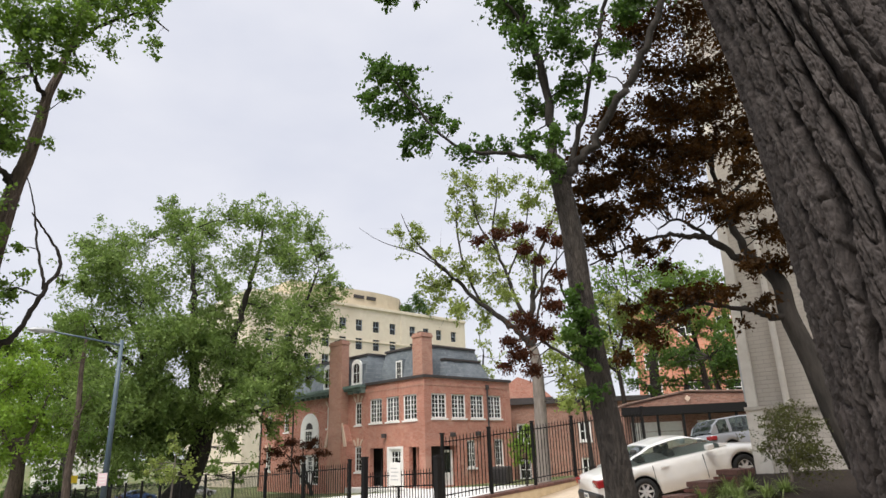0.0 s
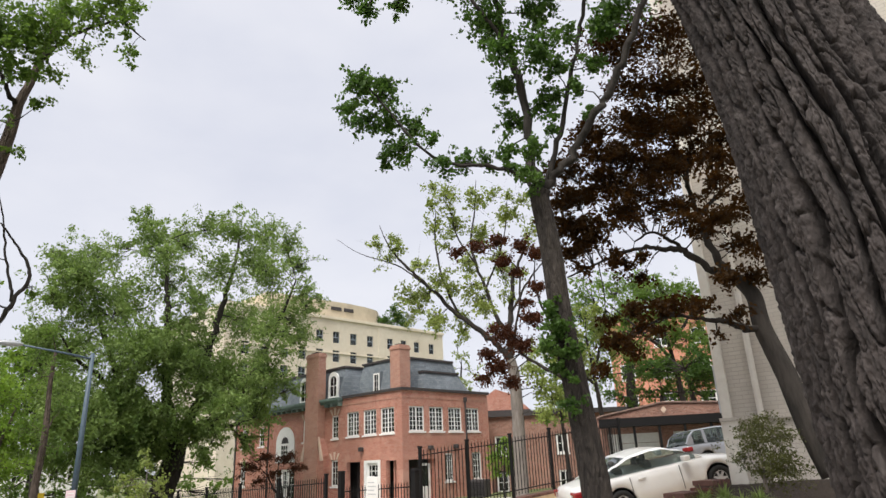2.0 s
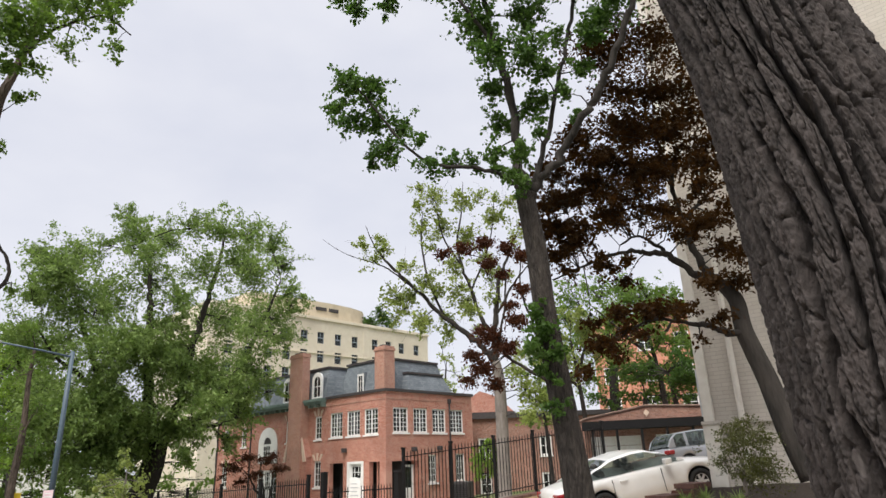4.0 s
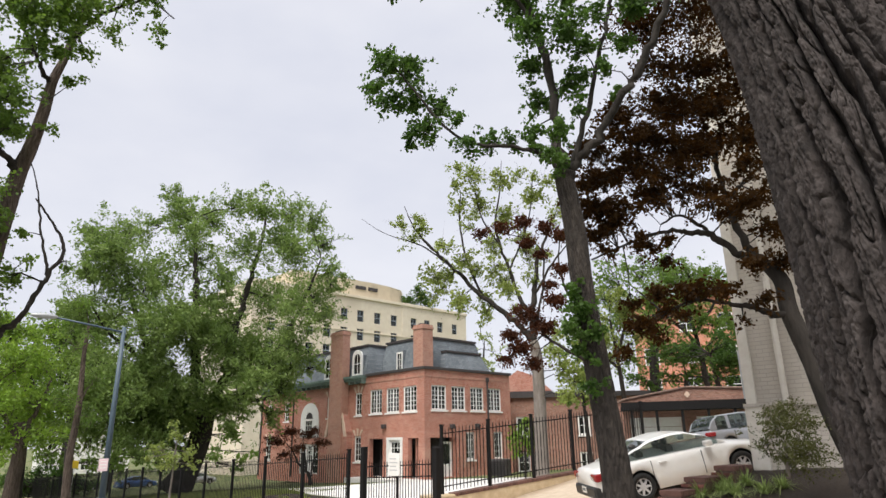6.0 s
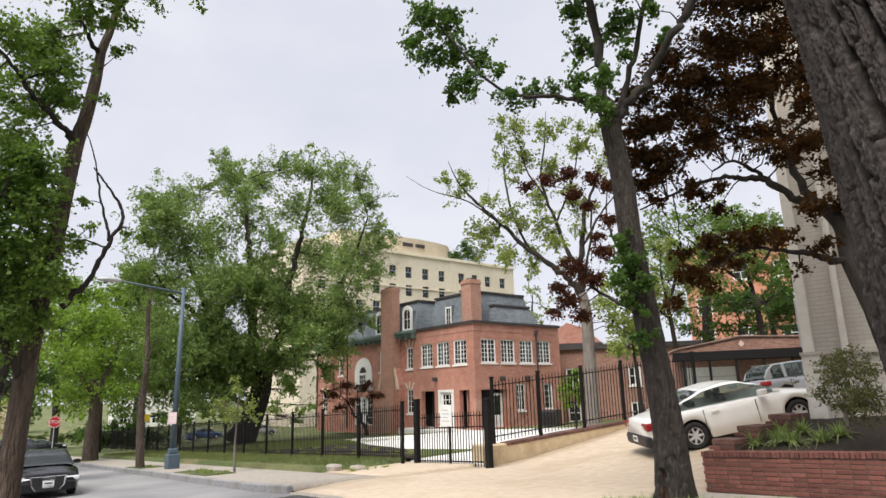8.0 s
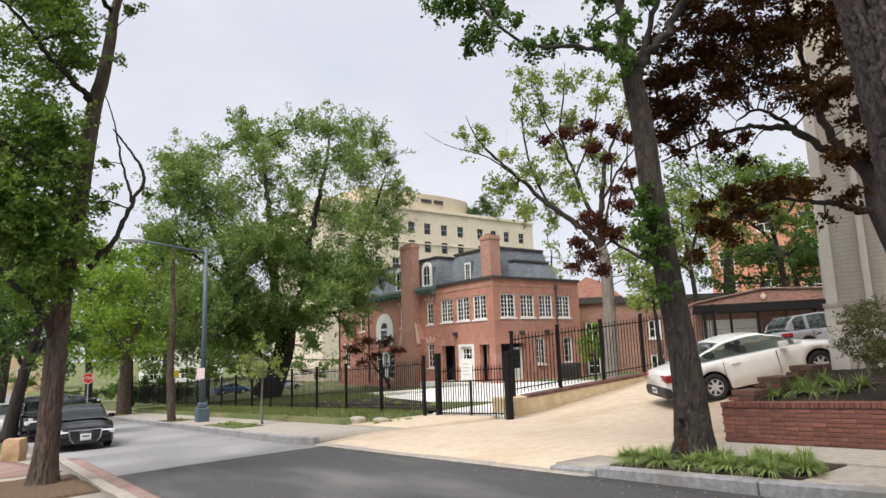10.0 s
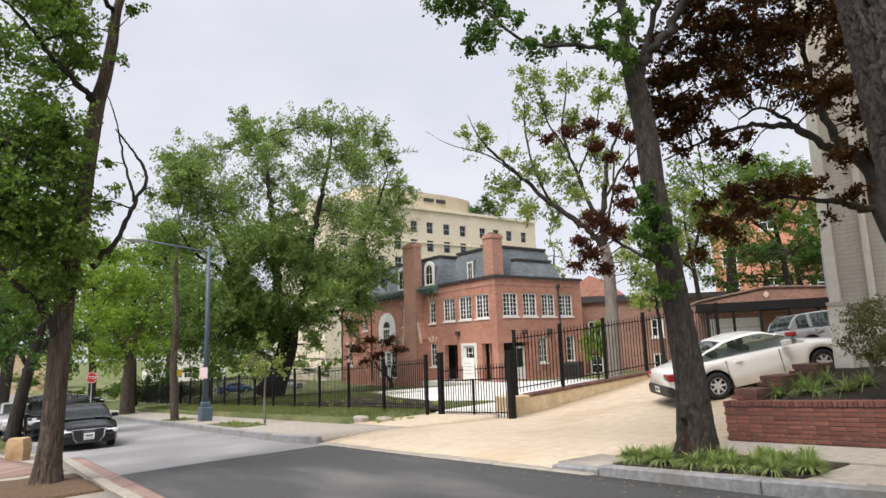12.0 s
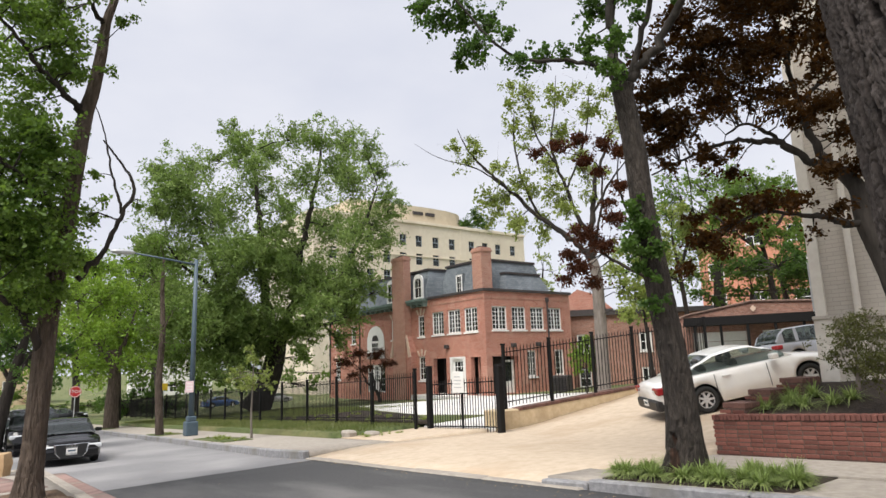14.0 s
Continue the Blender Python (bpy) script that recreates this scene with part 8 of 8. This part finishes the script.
def car(name, label, m, L, W, belt, roof, cabin, wb, rear_x, body, wheel_r=0.325, posts=(), bumper=None, tail=True, group="", clear=0.2, rail=0.82):
    """A car that faces +x: lower body with wheel arches, glazed cabin, wheels, lamps and plates.
    belt: (x, height) of bonnet, waist and boot; roof: (x, height) over cabin's length (x0, x1); rear_x: rear axle."""
    root = empty(name, (0, 0, 0), label, "car", group)
    root.matrix_basis = m @ Matrix.Scale(1 / PLAN, 4)
    n = 96
    xs = [-L / 2 + L * i / n for i in range(n + 1)]
    axles = (rear_x, rear_x + wb)
    ar = wheel_r + 0.055

    def half_w(x):
        t = abs(x) / (L / 2)
        return W / 2 * (1 - 0.20 * max(0, (t - 0.72) / 0.28) ** 2.0)

    def low(x):
        z = clear + 0.10 * max(0, (abs(x) / (L / 2) - 0.85) / 0.15)
        for a in axles:
            if abs(x - a) < ar:
                z = max(z, wheel_r + math.sqrt(ar * ar - (x - a) ** 2))
        return z
    bm = bmesh.new()
    ringsL = []
    for x in xs:
        w, zb, zs = half_w(x), low(x), curve_at(belt, x)
        zb = min(zb, zs - 0.06)
        sec = [(w * 0.93, zb), (w * 0.985, zb + 0.04), (w, zb + (zs - zb) * 0.45), (w * 0.985, zb + (zs - zb) * 0.72), (w * 0.95, zs - 0.05), (w * 0.88, zs - 0.008), (w * 0.5, zs + 0.02), (0, zs + 0.03)]
        ringsL.append([[bm.verts.new((x, s * y, z)) for y, z in sec] for s in (1, -1)])
    for a, b in zip(ringsL, ringsL[1:]):
        for s in (0, 1):
            for k in range(7):
                f = (a[s][k], b[s][k], b[s][k + 1], a[s][k + 1])
                bm.faces.new(f if s == 0 else f[::-1])
    for end, flip in ((ringsL[0], 1), (ringsL[-1], 0)):
        loop = end[0] + end[1][::-1]
        bm.faces.new(loop if flip else loop[::-1])
    bmesh.ops.remove_doubles(bm, verts=bm.verts, dist=0.0005)
    bmesh.ops.recalc_face_normals(bm, faces=bm.faces)
    part("body", bm, body, root, smooth=True)
    part("underbody", boxes((-L / 2 + 0.3, L / 2 - 0.3, -W / 2 + 0.28, W / 2 - 0.28, clear - 0.02, 0.55)), M["black_trim"], root)
    # cabin
    c0, c1 = cabin
    k = 44
    cx = [c0 + (c1 - c0) * i / k for i in range(k + 1)]
    glass, solid = bmesh.new(), bmesh.new()
    secs = []
    for x in cx:
        zr, zb = curve_at(roof, x), curve_at(belt, x) + 0.005
        zr = max(zr, zb + 0.012)
        t = (zr - zb) / (max(z for _, z in roof) - zb + 1e-6)
        w0 = half_w(x) * 0.90
        w1 = W / 2 * (0.90 + (rail - 0.90) * t) * (half_w(x) / (W / 2))
        secs.append([(w0, zb), (w1, zr - 0.05 * t), (w1 * 0.86, zr), (0, zr + 0.018 * t)])
    full = max(z for _, z in roof)
    for i in range(k):
        a, b, xm = secs[i], secs[i + 1], (cx[i] + cx[i + 1]) / 2
        flat = curve_at(roof, xm) > full - 0.075
        for s in (1, -1):
            for j in range(3):
                q = [(cx[i], s * a[j][0], a[j][1]), (cx[i + 1], s * b[j][0], b[j][1]), (cx[i + 1], s * b[j + 1][0], b[j + 1][1]), (cx[i], s * a[j + 1][0], a[j + 1][1])]
                post = any(abs(xm - p) < wd / 2 for p, wd in posts)
                side_glass = j == 0 and not post and c0 + 0.16 * (c1 - c0) * 0.6 < xm < c1 - 0.12 * (c1 - c0) * 0.6
                screen = j == 2 and not flat
                dst = glass if side_glass or screen else solid
                vs = [dst.verts.new(p) for p in q]
                dst.faces.new(vs if s == 1 else vs[::-1])
    for b_ in (glass, solid):
        bmesh.ops.remove_doubles(b_, verts=b_.verts, dist=0.0005)
        bmesh.ops.recalc_face_normals(b_, faces=b_.faces)
    part("roof", solid, body, root)
    part("window_glass", glass, M["car_glass"], root)
    mid = (c0 + c1) / 2
    zb = curve_at(belt, mid)
    for sx in (mid + 0.05, mid - 0.75):
        for sy in (-0.36, 0.36):
            part("seat", boxes((sx - 0.12, sx + 0.08, sy - 0.24, sy + 0.24, zb - 0.5, zb + 0.16), (sx - 0.1, sx + 0.02, sy - 0.12, sy + 0.12, zb + 0.17, zb + 0.34), (sx - 0.05, sx + 0.45, sy - 0.24, sy + 0.24, zb - 0.5, zb - 0.3), bevel=0.04), M["seat"], root)
    for a in axles:
        for s in (1, -1):
            wheel(root, a, s * (W / 2 - 0.125), wheel_r, 0.21, s)
            bm = bmesh.new()
            pts = [(a + ar * 0.99 * math.cos(math.pi * i / 14), wheel_r + ar * 0.99 * math.sin(math.pi * i / 14)) for i in range(15)]
            A = [[bm.verts.new((x, s * yy, z)) for x, z in pts] for yy in (W / 2 - 0.03, W / 2 - 0.4)]
            for i in range(14):
                bm.faces.new((A[0][i], A[0][i + 1], A[1][i + 1], A[1][i]))
            part("wheel_arch", bm, M["black_trim"], root)
    # front and rear
    xf, xr = L / 2, -L / 2
    zf, zr_ = curve_at(belt, xf - 0.1), curve_at(belt, xr + 0.1)
    for s in (1, -1):
        part("headlight", boxes((xf - 0.36, xf - 0.02, s * W * 0.36 - 0.2, s * W * 0.36 + 0.2, zf - 0.19, zf - 0.05), bevel=0.03), M["lamp_clear"], root)
        part("taillight", boxes((xr + 0.0, xr + 0.30, s * W * 0.37 - 0.19, s * W * 0.37 + 0.19, zr_ - 0.24, zr_ - 0.06), bevel=0.03), M["tail_red"], root)
        cxm = c1 - 0.32 * (c1 - c0) * 0.6
        part("mirror", boxes((cxm - 0.09, cxm + 0.09, s * (W / 2 + 0.01) - 0.02, s * (W / 2 + 0.01) + 0.16 * s + 0.02 if s > 0 else s * (W / 2 + 0.01) + 0.02, zb - 0.0, zb + 0.13), bevel=0.02) if s > 0 else
             boxes((cxm - 0.09, cxm + 0.09, -(W / 2 + 0.19), -(W / 2 - 0.01), zb, zb + 0.13), bevel=0.02), body, root)
        part("door_handle", boxes((mid - 0.42, mid - 0.22, s * half_w(mid) - 0.02, s * half_w(mid) + 0.025, zb - 0.17, zb - 0.13), bevel=0.006), body, root)
        for xj in (mid - 0.62, mid + 0.72):
            part("door_gap", boxes((xj - 0.005, xj + 0.005, s * half_w(xj) * 0.995 - 0.012, s * half_w(xj) * 0.995 + 0.012, clear + 0.12, zb - 0.07)), M["black_trim"], root)
    bw = half_w(xf) * 2
    part("bumper", boxes((xf - 0.22, xf + 0.05, -bw / 2 - 0.02, bw / 2 + 0.02, clear + 0.04, clear + 0.30), bevel=0.05), bumper or body, root)
    part("bumper", boxes((xr - 0.06, xr + 0.42, -bw / 2 - 0.05, bw / 2 + 0.05, clear + 0.06, clear + 0.34), bevel=0.05), bumper or body, root)
    for x0, x1, z in ((xf + 0.05, xf + 0.065, clear + 0.20), (xr - 0.075, xr - 0.06, clear + 0.24)):
        p = part("number_plate", boxes((x0, x1, -0.155, 0.155, z - 0.075, z + 0.075), bevel=0.003), M["trim"], root)
        xo = x1 if x0 > 0 else x0
        part("plate_bar", boxes((xo - 0.002, xo + 0.002, -0.11, 0.11, z - 0.025, z + 0.035)), M["pole_paint"], p)
    return root


white_paint = paint("white_car_paint", (0.80, 0.79, 0.77), dirt=(0.70, 0.65, 0.58))
black_paint = paint("black_car_paint", (0.006, 0.006, 0.007), 0.12, coat=0.0)
grey_paint = paint("grey_car_paint", (0.30, 0.31, 0.33), 0.3, 0.4)
blue_paint = paint("blue_car_paint", (0.05, 0.12, 0.32), 0.3, 0.2)
silver_paint = paint("silver_car_paint", (0.5, 0.5, 0.51), 0.3, 0.4)

car("coupe", "white two-door coupe with a black rear bumper parked on the slope", stand_on(-7.17, 13.53, 53.0, drive_z), 4.83, 1.80,
    [(-2.415, 0.78), (-2.3, 0.90), (-1.6, 0.96), (-0.5, 0.95), (0.9, 0.93), (1.3, 0.90), (2.1, 0.76), (2.415, 0.60)],
    [(-1.78, 0.97), (-1.2, 1.20), (-0.75, 1.345), (-0.2, 1.39), (0.1, 1.375), (0.5, 1.24), (1.12, 0.94)], (-1.78, 1.12), 2.67, -1.27, white_paint,
    bumper=M["black_trim"], wheel_r=0.325)
sedan_belt = [(-2.45, 0.75), (-2.3, 0.96), (-1.7, 1.0), (-0.5, 0.95), (0.9, 0.94), (1.2, 0.92), (2.0, 0.80), (2.3, 0.72), (2.45, 0.56)]
sedan_roof = [(-1.75, 1.02), (-1.1, 1.28), (-0.6, 1.43), (0.0, 1.455), (0.3, 1.43), (0.7, 1.28), (1.3, 0.97)]
saloon = car("sedan", "glossy black sedan parked facing uphill at the kerb", stand_on(-20.1, 2.42, 0, lambda x, y: road_z(x)), 4.9, 1.87, sedan_belt, sedan_roof,
           (-1.75, 1.3), 2.91, -1.48, black_paint, posts=((-0.15, 0.08), (-1.05, 0.06)), group="cars parked on the street")
saloon.matrix_basis = saloon.matrix_basis @ Matrix.Scale(0.91, 4)
# tall grille with chrome surround, badge rings left as plain circles
bm = bmesh.new()
gpts = [(-0.50, 0.66), (0.50, 0.66), (0.46, 0.38), (0.34, 0.24), (-0.34, 0.24), (-0.46, 0.38)]
A = [[bm.verts.new((x, y * k, 0.45 + (z - 0.45) * k)) for y, z in gpts] for x, k in ((2.50, 1.0), (2.53, 0.94), (2.50, 0.88))]
for a, b in zip(A, A[1:]):
    for k in range(6):
        bm.faces.new((a[k], a[(k + 1) % 6], b[(k + 1) % 6], b[k]))
part("grille_frame", bm, M["chrome"], saloon)
bm = bmesh.new()
bm.faces.new([bm.verts.new((2.505, y * 0.9, 0.45 + (z - 0.45) * 0.9)) for y, z in gpts])
for k in range(6):
    z = 0.29 + 0.055 * k
    box(bm, 2.504, 2.515, -0.40, 0.40, z, z + 0.012)
part("grille", bm, M["black_trim"], saloon)
for k in range(4):
    bm = bmesh.new()
    yc = -0.12 + 0.08 * k
    tube(bm, [(2.53, yc + 0.05 * math.cos(a), 0.59 + 0.05 * math.sin(a), 0.008) for a in (2 * math.pi * i / 14 for i in range(15))], 5)
    part("badge_ring", bm, M["chrome"], saloon)
p = part("number_plate", boxes((2.52, 2.54, -0.155, 0.155, 0.38, 0.53), bevel=0.003), M["trim"], saloon)
part("plate_bar", boxes((2.539, 2.543, -0.11, 0.11, 0.43, 0.48)), M["pole_paint"], p)

suv_belt = [(-2.3, 0.75), (-2.25, 1.02), (-1.5, 1.05), (0.9, 1.05), (1.2, 1.04), (2.1, 0.92), (2.3, 0.70)]
suv_roof = [(-2.22, 1.10), (-2.0, 1.45), (-1.7, 1.64), (-0.6, 1.70), (0.1, 1.68), (0.5, 1.5), (1.15, 1.06)]
car("suv", "black sport utility car parked behind the sedan", stand_on(-25.6, 2.2, 0, lambda x, y: road_z(x)), 4.6, 1.86, suv_belt, suv_roof, (-2.22, 1.15), 2.65, -1.4, black_paint,
    posts=((-0.1, 0.08), (-1.1, 0.1)), wheel_r=0.35, group="cars parked on the street")
car("sedan", "silver sedan parked farther down the street", stand_on(-31.0, 1.6, 0, lambda x, y: road_z(x)), 4.7, 1.82, sedan_belt, sedan_roof, (-1.75, 1.3), 2.75, -1.4, silver_paint,
    posts=((-0.15, 0.08), (-1.05, 0.06)), group="cars parked on the street")
car("minivan", "grey minivan parked before the garages", stand_on(-10.2, 24.6, 62, lambda x, y: drive_z(x, y) - 0.1), 4.7, 1.86, suv_belt, suv_roof, (-2.22, 1.15), 2.8, -1.4, grey_paint,
    posts=((-0.1, 0.08), (-1.3, 0.1)), wheel_r=0.34)
for x, y, yaw, pnt, lab in ((-73.0, 24.0, 95, blue_paint, "blue sedan parked beyond the lawn fence"), (-74.8, 19.0, 95, black_paint, "black sedan parked beyond the lawn fence"),
                            (-72.5, 30.2, 95, silver_paint, "silver sedan parked beyond the lawn fence"), (-66.0, 7.9, 80, black_paint, "dark sedan parked beside the side street")):
    car("sedan", lab, stand_on(x, y, yaw, lambda a, b: lot_z(a, b) - 0.02 if b > 8.3 else walk_z(a)), 4.7, 1.82, sedan_belt, sedan_roof, (-1.75, 1.3), 2.75, -1.4, pnt,
        posts=((-0.15, 0.08), (-1.05, 0.06)), group="cars parked beyond the lawn")

# ---- the plan above is laid out in units of PLAN metres: bring all of it to metres ----
for ob in list(scene.objects):
    if ob.parent is None and ob.type in {"MESH", "EMPTY", "FONT"}:
        ob.matrix_basis = Matrix.Scale(PLAN, 4) @ ob.matrix_basis
